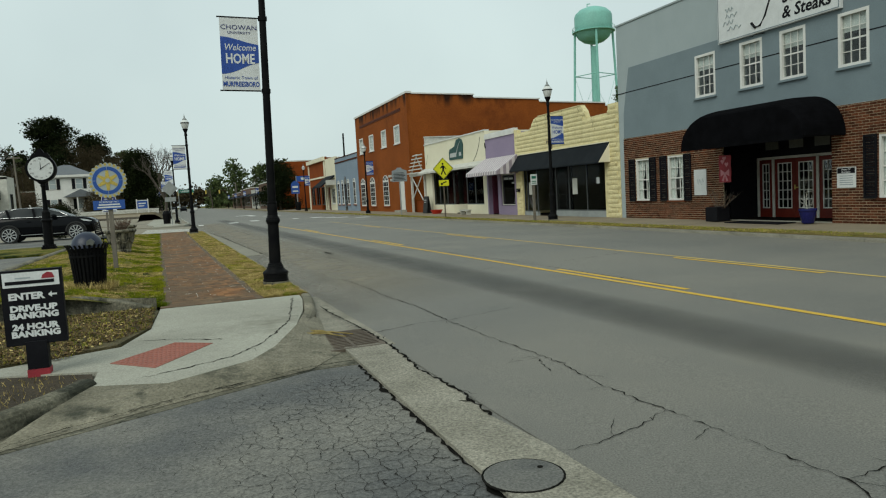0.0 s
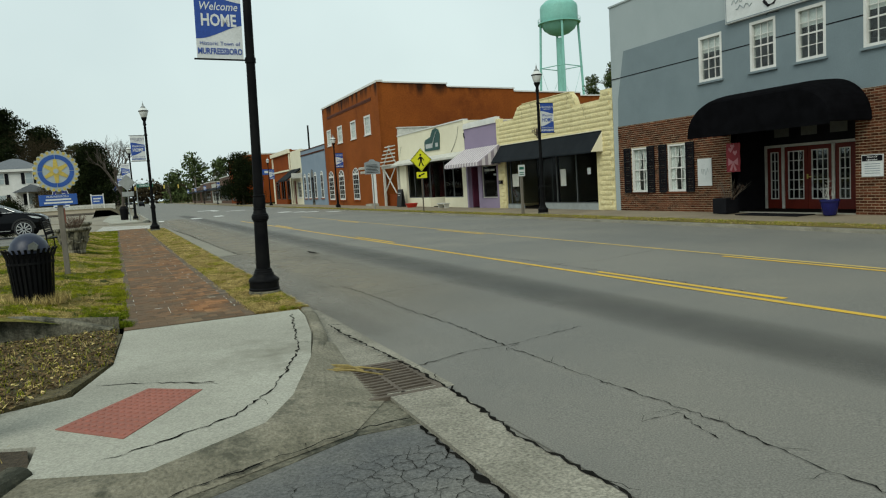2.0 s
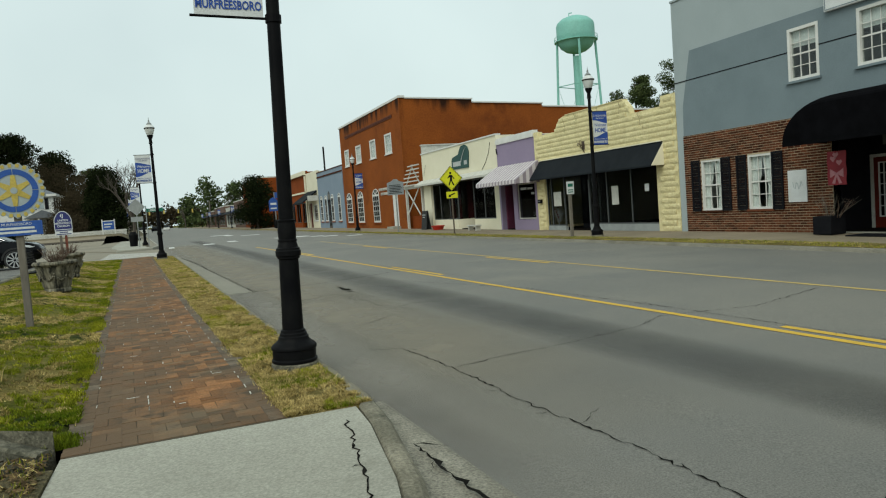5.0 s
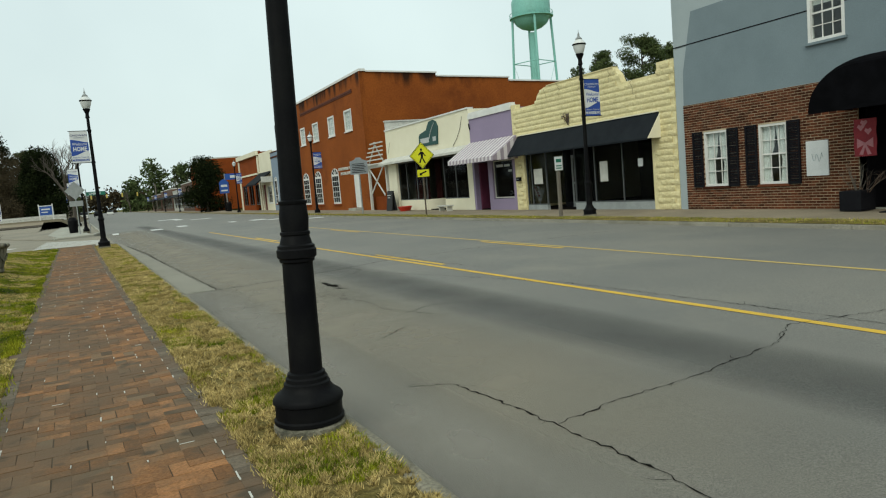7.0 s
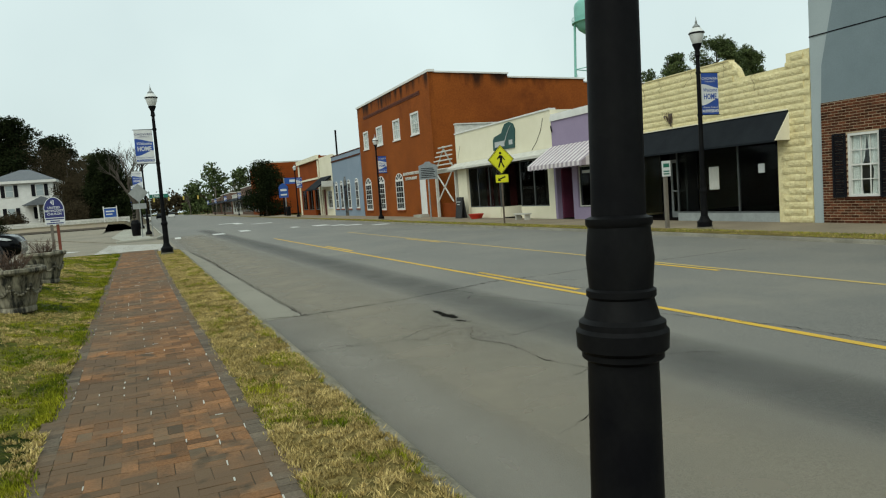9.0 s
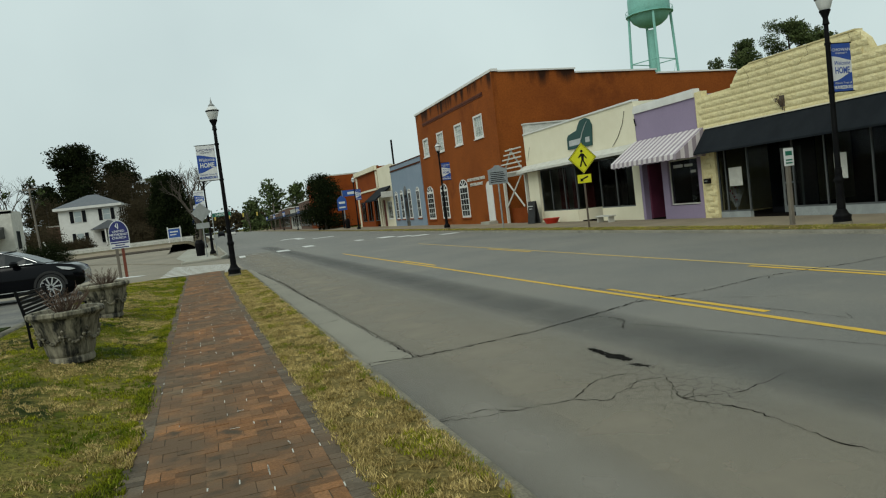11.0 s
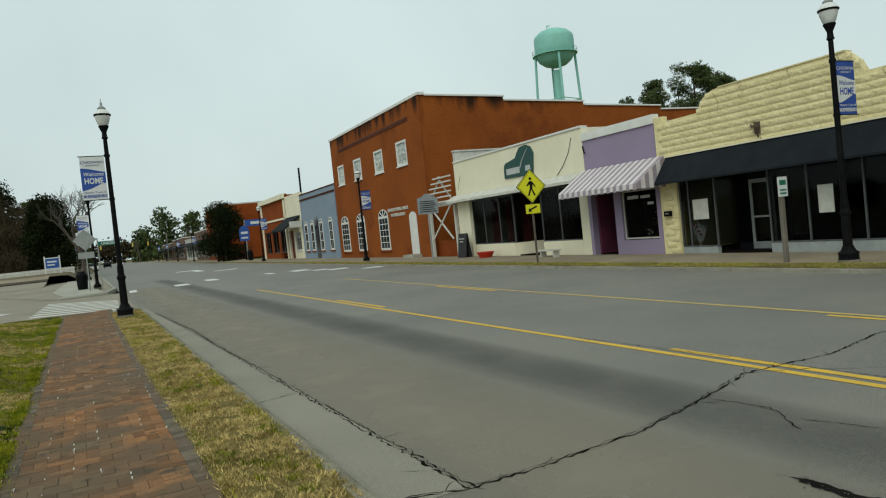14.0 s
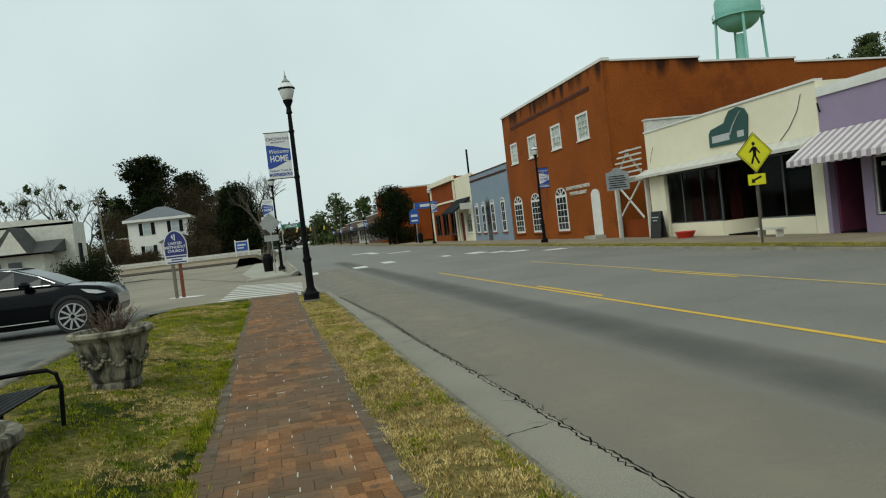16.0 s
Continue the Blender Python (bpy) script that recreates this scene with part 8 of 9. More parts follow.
# ---- road surface details ----
def crack(points, width, seed, lift=0.006, z=None):
    """A ragged crack with side twigs, laid as a narrow dark ribbon just above the asphalt."""
    rr = random.Random(seed)
    verts, faces = [], []

    def ribbon(pts, w):
        line = [Vector(pts[0])]
        for a, b in zip(pts, pts[1:]):
            a, b = Vector(a), Vector(b)
            n = max(2, int((b - a).length / 0.05))
            nr = Vector((-(b - a).y, (b - a).x)).normalized()
            for k in range(1, n + 1):
                line.append(a.lerp(b, k / n) + nr * rr.uniform(-0.02, 0.02) * (1 if k < n else 0))
        o = len(verts)
        for i, p in enumerate(line):
            d = (line[min(i + 1, len(line) - 1)] - line[max(i - 1, 0)]).normalized()
            nr = Vector((-d.y, d.x))
            k = w * (rr.uniform(0.1, 1.0) if rr.random() < 0.8 else rr.uniform(1.0, 1.7)) * (0.35 if i in (0, len(line) - 1) else 1)
            for s in (-0.5, 0.5):
                q = p + nr * k * s
                verts.append((q.x, q.y, (crown(q.x, q.y) if z is None else z) + lift))
        for i in range(len(line) - 1):
            faces.append((o + 2 * i, o + 2 * i + 1, o + 2 * i + 3, o + 2 * i + 2))
        return line

    line = ribbon(points, width)
    for p in line[::7]:
        if rr.random() < 0.55:
            d = Vector((rr.uniform(-1, 1), rr.uniform(-1, 1)))
            ribbon([p, p + d * rr.uniform(0.08, 0.3)], width * 0.45)
    me = bpy.data.meshes.new("crack")
    me.from_pydata(verts, [], faces)
    me.materials.append(CRACK)
    return tagged(new("crack", me), "dark ragged crack in the road surface", "crack", "road cracks", "structure")


CRACKS = [
    [(2.45, 7.55), (3.15, 7.76), (3.5, 7.7), (4.47, 7.91)], [(3.49, 7.65), (3.53, 6.37), (3.6, 5.23), (3.52, 4.47), (3.58, 3.4), (3.63, 2.46), (3.3, 1.6)],
    [(3.23, 5.47), (3.51, 5.48), (3.4, 5.02)], [(2.65, 3.49), (2.87, 3.48), (3.26, 3.6), (3.55, 3.75)], [(3.63, 2.46), (4.2, 2.5), (5.6, 2.9), (7.5, 3.3)],
    [(2.2, 20.95), (2.71, 20.77), (3.32, 20.78), (4.2, 20.86), (5.18, 21.16), (6.05, 21.5), (7.18, 21.42), (8.4, 21.71), (10.02, 21.6), (12.2, 21.9)],
    [(1.82, 39.81), (2.25, 32.96), (2.32, 29.92), (2.5, 25.5), (2.6, 22.9), (2.71, 20.77)], [(2.2, 18.75), (2.25, 18.4), (2.64, 18.41), (2.85, 18.2)],
    [(2.24, 18.38), (2.57, 18.24), (3.3, 18.14), (3.74, 18.5), (4.02, 18.47)], [(3.31, 18.14), (3.5, 17.93), (3.96, 18.24), (4.19, 18.15), (3.94, 17.61), (4.13, 17.09), (4.09, 16.3), (4.4, 15.4)],
    [(3.94, 17.61), (4.36, 17.45), (4.9, 17.6)], [(3.0, 13.0), (3.3, 12.82), (3.37, 12.11), (3.42, 11.07), (3.4, 10.3), (3.5, 9.0), (3.49, 7.7)],
    [(3.42, 11.6), (4.01, 11.71), (4.75, 11.74), (5.81, 11.94), (6.33, 12.27), (7.6, 12.0), (9.2, 12.5)], [(5.2, 20.3), (6.6, 16.0), (6.85, 12.6), (6.95, 8.0)], [(4.0, 15.7), (4.6, 16.0), (5.4, 15.6)],
    [(6.9, 29.0), (8.0, 29.4), (9.6, 29.3)], [(3.1, 30.0), (4.0, 30.4), (4.7, 30.2)], [(3.4, 14.7), (3.9, 15.1)],
]
for i, c in enumerate(CRACKS):
    crack(c, 0.02 if i in (5, 6) else 0.015 if i == 11 else 0.01, 200 + i)
crack([(x + 0.035, y) for x, y in CRACKS[6]], 0.015, 251)
crack([(x, y + 0.03) for x, y in CRACKS[5][:6]], 0.009, 252)
crack([(6.05, 21.5), (6.5, 21.2), (7.0, 20.6), (7.4, 20.1)], 0.009, 253)
crack([(5.18, 21.16), (5.3, 20.6), (5.0, 20.1)], 0.009, 254)
crack([(6.3, 24.6), (6.45, 22.6), (6.6, 20.9), (6.75, 18.6)], 0.009, 255)
for i, y in enumerate((24.6, 29.9, 33.5, 37.0)):
    crack([(kerb_near(y) + 0.02, y - 0.05), (kerb_near(y) + 0.45, y + 0.05)], 0.018, 260 + i)
# alligator cracking round the pothole and on the old drive
def alligator_mat(name, cells, width, seed):
    """Closed crazing lines that break off where the wear fades."""
    m = bpy.data.materials.new(name)
    m.use_nodes = True
    n, l = m.node_tree.nodes, m.node_tree.links
    b = n["Principled BSDF"]
    b.inputs["Base Color"].default_value, b.inputs["Roughness"].default_value, b.inputs["Specular IOR Level"].default_value = (0.022, 0.021, 0.018, 1), 0.95, 0.1
    co, warp, off, vor = n.new("ShaderNodeTexCoord"), n.new("ShaderNodeTexNoise"), n.new("ShaderNodeVectorMath"), n.new("ShaderNodeTexVoronoi")
    warp.inputs["Scale"].default_value, warp.inputs["Detail"].default_value = 9.0, 5
    sc = n.new("ShaderNodeVectorMath")
    sc.operation, sc.inputs["Scale"].default_value = "SCALE", 0.11
    l.new(co.outputs["Object"], warp.inputs["Vector"])
    l.new(warp.outputs["Color"], sc.inputs[0])
    l.new(co.outputs["Object"], off.inputs[0])
    l.new(sc.outputs["Vector"], off.inputs[1])
    l.new(off.outputs["Vector"], vor.inputs["Vector"])
    vor.feature = "DISTANCE_TO_EDGE"
    vor.voronoi_dimensions = "2D"
    vor.inputs["Scale"].default_value = cells
    gate, fade, wid, less = n.new("ShaderNodeTexNoise"), n.new("ShaderNodeAttribute"), n.new("ShaderNodeMath"), n.new("ShaderNodeMath")
    gate.inputs["Scale"].default_value, gate.inputs["Detail"].default_value = 2.6, 6
    l.new(co.outputs["Object"], gate.inputs["Vector"])
    fade.attribute_name = "fade"
    sub = n.new("ShaderNodeMath")
    sub.operation, sub.inputs[1].default_value = "SUBTRACT", 0.62
    add = n.new("ShaderNodeMath")
    add.operation = "ADD"
    l.new(gate.outputs["Fac"], add.inputs[0])
    l.new(fade.outputs["Fac"], sub.inputs[0])
    l.new(sub.outputs[0], add.inputs[1])
    wid.operation, wid.inputs[1].default_value = "MULTIPLY", width
    l.new(add.outputs[0], wid.inputs[0])
    less.operation = "LESS_THAN"
    l.new(vor.outputs["Distance"], less.inputs[0])
    l.new(wid.outputs[0], less.inputs[1])
    l.new(less.outputs[0], b.inputs["Alpha"])
    return m


def wear_sheet(x0, x1, y0, y1, nx, ny, strength, height, name, material, label):
    """A thin sheet on the road whose wear comes and goes with strength(x, y)."""
    pts = [(x0 + (x1 - x0) * i / nx, y0 + (y1 - y0) * j / ny) for j in range(ny + 1) for i in range(nx + 1)]
    me = bpy.data.meshes.new(name)
    me.from_pydata([(x, y, height(x, y)) for x, y in pts], [], [(j * (nx + 1) + i, j * (nx + 1) + i + 1, (j + 1) * (nx + 1) + i + 1, (j + 1) * (nx + 1) + i) for j in range(ny) for i in range(nx)])
    at = me.attributes.new("fade", "FLOAT", "POINT")
    for k, (x, y) in enumerate(pts):
        at.data[k].value = strength(x, y)
    me.materials.append(material)
    return tagged(new(name, me), label, "crack", kind="structure")


wear_sheet(2.9, 6.2, 14.4, 20.4, 30, 50, lambda x, y: 0.72 * math.exp(-((x - 4.1) / 0.7) ** 2 - ((y - 18.0) / 1.0) ** 2), lambda x, y: crown(x, y) + 0.0055, "crazed_asphalt", alligator_mat("road_crazing", 7.5, 0.022, 1), "crazed asphalt breaking up round the pothole")
wear_sheet(-0.4, 2.02, 1.6, 5.9, 30, 40, lambda x, y: min(0.6, 0.12 + 0.27 * max(0.0, x)) if y < 5.3 + 0.35 * x else 0.0, lambda x, y: 0.0045, "crazed_drive", alligator_mat("drive_crazing", 8.5, 0.034, 2), "crazed old asphalt at the edge of the drive")


def pothole(outline, seed):
    """A shallow break in the asphalt: dark floor with a crumbled rim of loose grit."""
    rs = random.Random(seed)
    loop = []
    for a, b in zip(outline, outline[1:] + outline[:1]):
        a, b = Vector(a), Vector(b)
        for k in range(5):
            p = a.lerp(b, k / 5)
            loop.append((p.x + rs.uniform(-0.024, 0.018), p.y + rs.uniform(-0.035, 0.035)))
    cx, cy = sum(p[0] for p in loop) / len(loop), sum(p[1] for p in loop) / len(loop)
    h = thing("pothole", (cx, cy, crown(cx, cy)), "small broken pothole with crumbled dark edges", "pothole", kind="structure")
    # floor lies just above the road; its black stands in for the hole's shade
    bm = bmesh.new()
    rim = [bm.verts.new((x, y, crown(x, y) + 0.007)) for x, y in loop]
    mid = bm.verts.new((cx, cy, crown(cx, cy) + 0.0065))
    for k in range(len(rim)):
        bm.faces.new((rim[k], rim[(k + 1) % len(rim)], mid))
    part("floor", bm, CRACK, h)
    bm = bmesh.new()
    for _ in range(130):
        x, y = rs.choice(loop)
        k = 1.05 + abs(rs.gauss(0, 0.5))
        x, y, r = cx + (x - cx) * k + rs.gauss(0, 0.02), cy + (y - cy) * (0.8 + 0.2 * k), rs.uniform(0.003, 0.009)
        z = crown(x, y) + 0.004
        v = [bm.verts.new((x + r * math.cos(a), y + r * math.sin(a), z)) for a in (0.3, 2.4, 4.5)] + [bm.verts.new((x, y, z + r))]
        for q in ((0, 1, 3), (1, 2, 3), (2, 0, 3)):
            bm.faces.new([v[i] for i in q])
    part("grit", bm, ASPHALT_OLD, h)["kind"] = "stuff"


pothole([(4.26, 19.6), (4.3, 19.42), (4.29, 19.25), (4.36, 19.05), (4.31, 18.86), (4.24, 18.84), (4.23, 19.0), (4.19, 19.1), (4.23, 19.3), (4.23, 19.45)], 601)
pothole([(4.21, 18.74), (4.27, 18.7), (4.32, 18.6), (4.28, 18.53), (4.22, 18.6)], 602)
crack([(2.06, 2.6), (2.08, 4.0), (2.06, 5.2), (2.07, 6.2)], 0.04, 520, 0.005, 0.0)
crack([(-0.6, 5.2), (0.4, 5.8), (1.65, 6.28), (2.05, 6.3)], 0.014, 521, 0.004, 0.03)
crack([(2.5, 4.2), (2.53, 4.9), (2.47, 5.6), (2.52, 6.5), (2.5, 7.4), (2.4, 8.8), (2.36, 9.8)], 0.03, 522, 0.012, 0.022)
crack([(0.35, 6.4), (1.0, 6.75), (1.35, 7.3), (1.72, 8.3), (1.9, 9.3), (2.05, 10.3)], 0.016, 523, 0.004, 0.115)
crack([(0.1, 8.2), (0.5, 8.0), (0.95, 7.7)], 0.02, 524, 0.004, 0.115)

# dark tyre-worn band and a pale patched strip
def soft(name, c, a, width_noise=0.5):
    """A thin see-through stain with ragged, fading edges."""
    m = bpy.data.materials.new(name)
    m.use_nodes = True
    n, l = m.node_tree.nodes, m.node_tree.links
    b = n["Principled BSDF"]
    b.inputs["Base Color"].default_value, b.inputs["Roughness"].default_value = (*c, 1), 0.85
    uv = n.new("ShaderNodeAttribute")
    uv.attribute_name = "fade"
    co = n.new("ShaderNodeTexCoord")
    ns = n.new("ShaderNodeTexNoise")
    ns.inputs["Scale"].default_value, ns.inputs["Detail"].default_value = 1.1, 6
    l.new(co.outputs["Object"], ns.inputs["Vector"])
    even = n.new("ShaderNodeMath")
    even.operation, even.inputs[1].default_value, even.inputs[2].default_value = "MULTIPLY_ADD", 0.5, 0.25
    l.new(ns.outputs["Fac"], even.inputs[0])
    mul = n.new("ShaderNodeMath")
    mul.operation = "MULTIPLY"
    l.new(uv.outputs["Fac"], mul.inputs[0])
    l.new(even.outputs[0], mul.inputs[1])
    sc = n.new("ShaderNodeMath")
    sc.operation = "MULTIPLY"
    sc.inputs[1].default_value = a
    sc.use_clamp = True
    l.new(mul.outputs[0], sc.inputs[0])
    l.new(sc.outputs[0], b.inputs["Alpha"])
    return m


def stain_band(y0, y1, centre, half, name, material, label, lift):
    verts, faces, fade = [], [], []
    n = int((y1 - y0) / 0.6)
    for i in range(n + 1):
        y = y0 + (y1 - y0) * i / n
        for k in range(7):
            f = k / 6 * 2 - 1
            x = centre(y) + f * half
            verts.append((x, y, crown(x, y) + lift))
            fade.append((1 - f * f) * min(1, i / 6, (n - i) / 6))
    for i in range(n):
        for k in range(6):
            a = 7 * i + k
            faces.append((a, a + 1, a + 8, a + 7))
    me = bpy.data.meshes.new(name)
    me.from_pydata(verts, [], faces)
    at = me.attributes.new("fade", "FLOAT", "POINT")
    for i, v in enumerate(fade):
        at.data[i].value = v
    me.materials.append(material)
    return tagged(new(name, me), label, "road wear", kind="structure")


OIL = soft("oil_darkening", (0.05, 0.049, 0.045), 0.75)
TANDUST = soft("sandy_dust", (0.26, 0.225, 0.165), 1.15)
PALE = soft("pale_dust", (0.26, 0.24, 0.2), 1.1)
stain_band(-10, 70, lambda y: 5.05 - 0.026 * (y - 18), 0.58, "oil_band", OIL, "dark oily band in the middle of the lane", 0.003)
stain_band(8, 22, lambda y: kerb_near(y) + 0.42, 0.45, "dust_band", PALE, "pale dusty strip beside the kerb", 0.004)
stain_band(9, 60, lambda y: kerb_near(y) + 1.2, 1.35, "dust_band", TANDUST, "sandy tint of the asphalt beside the kerb", 0.0035)
stain_band(8.3, 11.8, lambda y: kerb_near(y) + 0.2, 0.3, "damp_band", OIL, "dark silt by the corner kerb", 0.005)
single("gutter_concrete", strip(bmesh.new(), 20.8, 42.5, lambda y: kerb_near(y) - 0.01, lambda y: 2.7 - 0.0345 * (y - 20.8) if y < 25 else 2.555 - 0.0495 * (y - 25), ON(0.005)), PAN, "smooth grey concrete gutter along the kerb", "road", kind="structure")

# crossings and arrows
for k in range(9):
    ya, yb = 44.2 + 1.2 * k, 43.0 + 0.85 * k
    single("zebra_bar", prism([(-2.0, ya), (0.9, yb), (0.9, yb + 0.3), (-2.0, ya + 0.42)], 0.001, 0.006), WHITE_LINE, "white zebra crossing bar", "road marking", "zebra bars", "structure")
for x, y, w, l_ in ((1.7, 55.5, 0.35, 2.4), (4.1, 55.6, 0.7, 2.0), (5.85, 57.4, 0.6, 2.2), (9.0, 57.0, 0.4, 1.4), (10.7, 56.6, 0.9, 1.8), (12.0, 53.6, 1.0, 1.0), (13.1, 51.2, 1.0, 0.9), (11.4, 55, 0.8, 1.0), (6.9, 84, 1.6, 1.4), (9.1, 75, 1.8, 1.0), (7.6, 79, 0.6, 6)):
    bm = bmesh.new()
    prism([(x - w / 2, y), (x + w / 2, y), (x + w / 2, y + l_), (x - w / 2, y + l_)], crown(x, y) - 0.03, crown(x, y) + 0.012, bm=bm)
    single("road_marking", bm, WHITE_LINE, "worn white paint block on the road", "road marking", "white blocks", "structure")
single("stop_bar", prism([(-4.6, 50.5), (-3.3, 49.4), (-3.0, 49.9), (-4.3, 51.2)], 0.001, 0.006), WHITE_LINE, "white stop bar on the side street", "road marking", kind="structure")

# storm drain, manhole, tactile panel, sticks
gr = thing("storm_drain", (2.28, 7.4, 0.0), "rusty cast-iron storm drain grate", "drain")
# flat black plate stands in for the unlit shaft below the bars
part("pit", boxes((2.0, 6.95, -0.002, 2.56, 7.86, 0.012)), CRACK, gr)
part("frame", boxes((1.97, 6.92, -0.05, 2.02, 7.89, 0.032), (2.54, 6.92, -0.05, 2.59, 7.89, 0.032), (2.02, 6.92, -0.05, 2.54, 6.97, 0.032), (2.02, 7.84, -0.05, 2.54, 7.89, 0.032), (2.265, 6.97, 0.012, 2.295, 7.84, 0.03)), IRON, gr)
for k in range(11):
    y = 7.0 + 0.077 * k
    for x0, x1 in ((2.02, 2.265), (2.295, 2.54)):
        part("bar", prism([(x0, y), (x1, y + 0.015), (x1, y + 0.045), (x0, y + 0.03)], 0.012, 0.031), IRON, gr)
for k, (a, b) in enumerate((((1.85, 7.75, 0.06), (2.3, 7.45, 0.05)), ((1.8, 7.7, 0.07), (2.2, 7.35, 0.05)), ((1.9, 7.85, 0.06), (2.1, 7.55, 0.055)))):
    s = single("stick", tube(bmesh.new(), [a, tuple((p + q) / 2 + 0.015 for p, q in zip(a, b)), b], 0.014, 5, 0.006), BLADE_DRY, "dry stick lying over the drain", "stick", "sticks")
gr.location = (2.2, 7.3, 0.0)
mh = thing("manhole_cover", (2.25, 3.23, 0.03), "round worn concrete-grey manhole cover", "manhole")
part("rim", lathe([(0.222, 0.028), (0.222, 0.033), (0.212, 0.034)], 28, at=(2.25, 3.23, 0)), CRACK, mh)
part("lid", lathe([(0.21, 0.034), (0.205, 0.037), (0.05, 0.038)], 28, at=(2.25, 3.23, 0)), ASPHALT_OLD, mh)
part("pick_hole", lathe([(0.016, 0.036), (0.016, 0.041)], 10, at=(2.37, 3.27, 0)), CRACK, mh)
tp = thing("tactile_panel", (0.4, 7.25, 0.115), "faded red tactile paving panel with domes", "tactile paving")
part("panel", prism([(-0.08, 7.14), (0.33, 6.69), (0.85, 7.54), (0.48, 7.83)], 0.1, 0.12), RAMP_RED, tp)
dome = lathe([(0.018, 0), (0.015, 0.005), (0.006, 0.007)], 8)
DOME = finish(dome, "dome", RAMP_RED)
for i in range(13):
    for j in range(9):
        u, v = (i + 0.7) / 13.4, (j + 0.7) / 9.4
        x = (-0.08 * (1 - u) + 0.48 * u) * (1 - v) + (0.33 * (1 - u) + 0.85 * u) * v
        y = (7.14 * (1 - u) + 7.83 * u) * (1 - v) + (6.69 * (1 - u) + 7.54 * u) * v
        d = new("dome", DOME)
        d.parent = tp
        d.location = (x - 0.4, y - 7.25, 0.005)
rr = random.Random(5)

# ---- grass ----
def blades(name, label, n, place, height, material, seed, lean=0.6):
    rs = random.Random(seed)
    verts, faces = [], []
    made = 0
    while made < n:
        p = place(rs)
        if p is None:
            continue
        x, y, z = p
        made += 1
        a, h, w = rs.random() * 6.28, height * rs.uniform(0.4, 1.2), rs.uniform(0.003, 0.0065)
        ln = lean * h * rs.random()
        b = rs.random() * 6.28
        i = len(verts)
        verts += [(x - w * math.cos(a), y - w * math.sin(a), z - 0.005), (x + w * math.cos(a), y + w * math.sin(a), z - 0.005), (x + ln * math.cos(b), y + ln * math.sin(b), z + h)]
        faces.append((i, i + 1, i + 2))
    me = bpy.data.meshes.new(name)
    me.from_pydata(verts, [], faces)
    me.materials.append(material)
    return tagged(new(name, me), label, "grass", kind="stuff")


def clumped(rs, x, y, k=13.0):
    return noise.noise((x * k, y * k, 1.0)) + 0.5 * noise.noise((x * 3.1, y * 3.1, 4.0)) + rs.uniform(-0.22, 0.22) > 0.08


def verge_spot(green):
    def f(rs):
        y = 10.62 + 30 * rs.random() ** 1.6
        a, b = walk_right(y) - 0.03, kerb_near(y) - 0.1
        x = a + (b - a) * rs.random()
        edge = min(x - a, b - x)
        if green:
            g = noise.noise((x * 2.2, y * 1.5, 6.0)) + 0.5 * noise.noise((x * 7, y * 7, 2.0)) + (0.22 if edge < 0.07 else 0.0)
            if g < 0.2:
                return None
        elif not clumped(rs, x, y):
            return None
        return x, y, 0.12
    return f


def lawn_spot(green):
    def f(rs):
        y = 11.3 + 30 * rs.random() ** 1.4
        x = walk_left(y) + 0.04 - 3.2 * rs.random() ** 1.3
        if x < -2.95:
            return None
        g = noise.noise((x * 0.9, y * 0.6, 3.0)) + 0.4 * noise.noise((x * 3, y * 3, 9.0))
        if (g > -0.05) != green and rs.random() < 0.95 or not clumped(rs, x, y, 11.0):
            return None
        return x, y, lawn_z(x, y)
    return f


blades("dry_grass", "short straw-coloured grass on the verge", 150000, verge_spot(False), 0.03, BLADE_DRY, 31, 1.7)
blades("green_grass", "thin green tufts in the verge", 30000, verge_spot(True), 0.034, BLADE_GREEN, 32, 1.3)
blades("lawn_grass", "short green winter grass on the lawn", 130000, lawn_spot(True), 0.03, BLADE_GREEN, 33, 1.5)
blades("lawn_straw", "straw-coloured dead grass on the lawn", 100000, lawn_spot(False), 0.026, BLADE_DRY, 34, 1.8)


def edge_spot(rs):
    y = 10.8 + 30 * rs.random() ** 1.4
    if noise.noise((0, y * 0.9, 5.0)) < 0.0:
        return None
    return walk_left(y) + rs.gauss(-0.03, 0.05), y, 0.125


def right_edge_spot(rs):
    y = 10.8 + 30 * rs.random() ** 1.4
    if noise.noise((7, y * 1.1, 2.0)) < -0.05:
        return None
    return walk_right(y) + rs.gauss(0.02, 0.035), y, 0.125


def far_verge_spot(rs):
    y = rs.uniform(8.0, 75.0)
    x = kerb_far(y) + 0.14 + 0.92 * rs.random()
    return (x, y, FAR_Z + 0.03) if noise.noise((x * 1.4, y * 0.8, 2.0)) + 0.4 * noise.noise((x * 4, y * 4, 5.0)) + rs.uniform(-0.3, 0.3) > -0.12 else None


blades("far_verge_green", "patchy green grass along the far kerb", 26000, far_verge_spot, 0.045, BLADE_GREEN, 51, 1.2)
blades("far_verge_straw", "straw-coloured grass along the far kerb", 22000, far_verge_spot, 0.04, BLADE_DRY, 52, 1.4)
blades("edge_tufts", "green tufts creeping over the brick edge", 16000, edge_spot, 0.045, BLADE_GREEN, 36, 1.0)
blades("edge_straw", "dry grass creeping over the brick edge", 14000, right_edge_spot, 0.03, BLADE_DRY, 37, 1.2)


def mulch_spot(rs):
    x, y = rs.uniform(-2.2, 0.22), rs.uniform(7.6, 10.7)
    return (x, y, 0.13) if x < 0.2 - max(0, 8.9 - y) * 0.55 else None


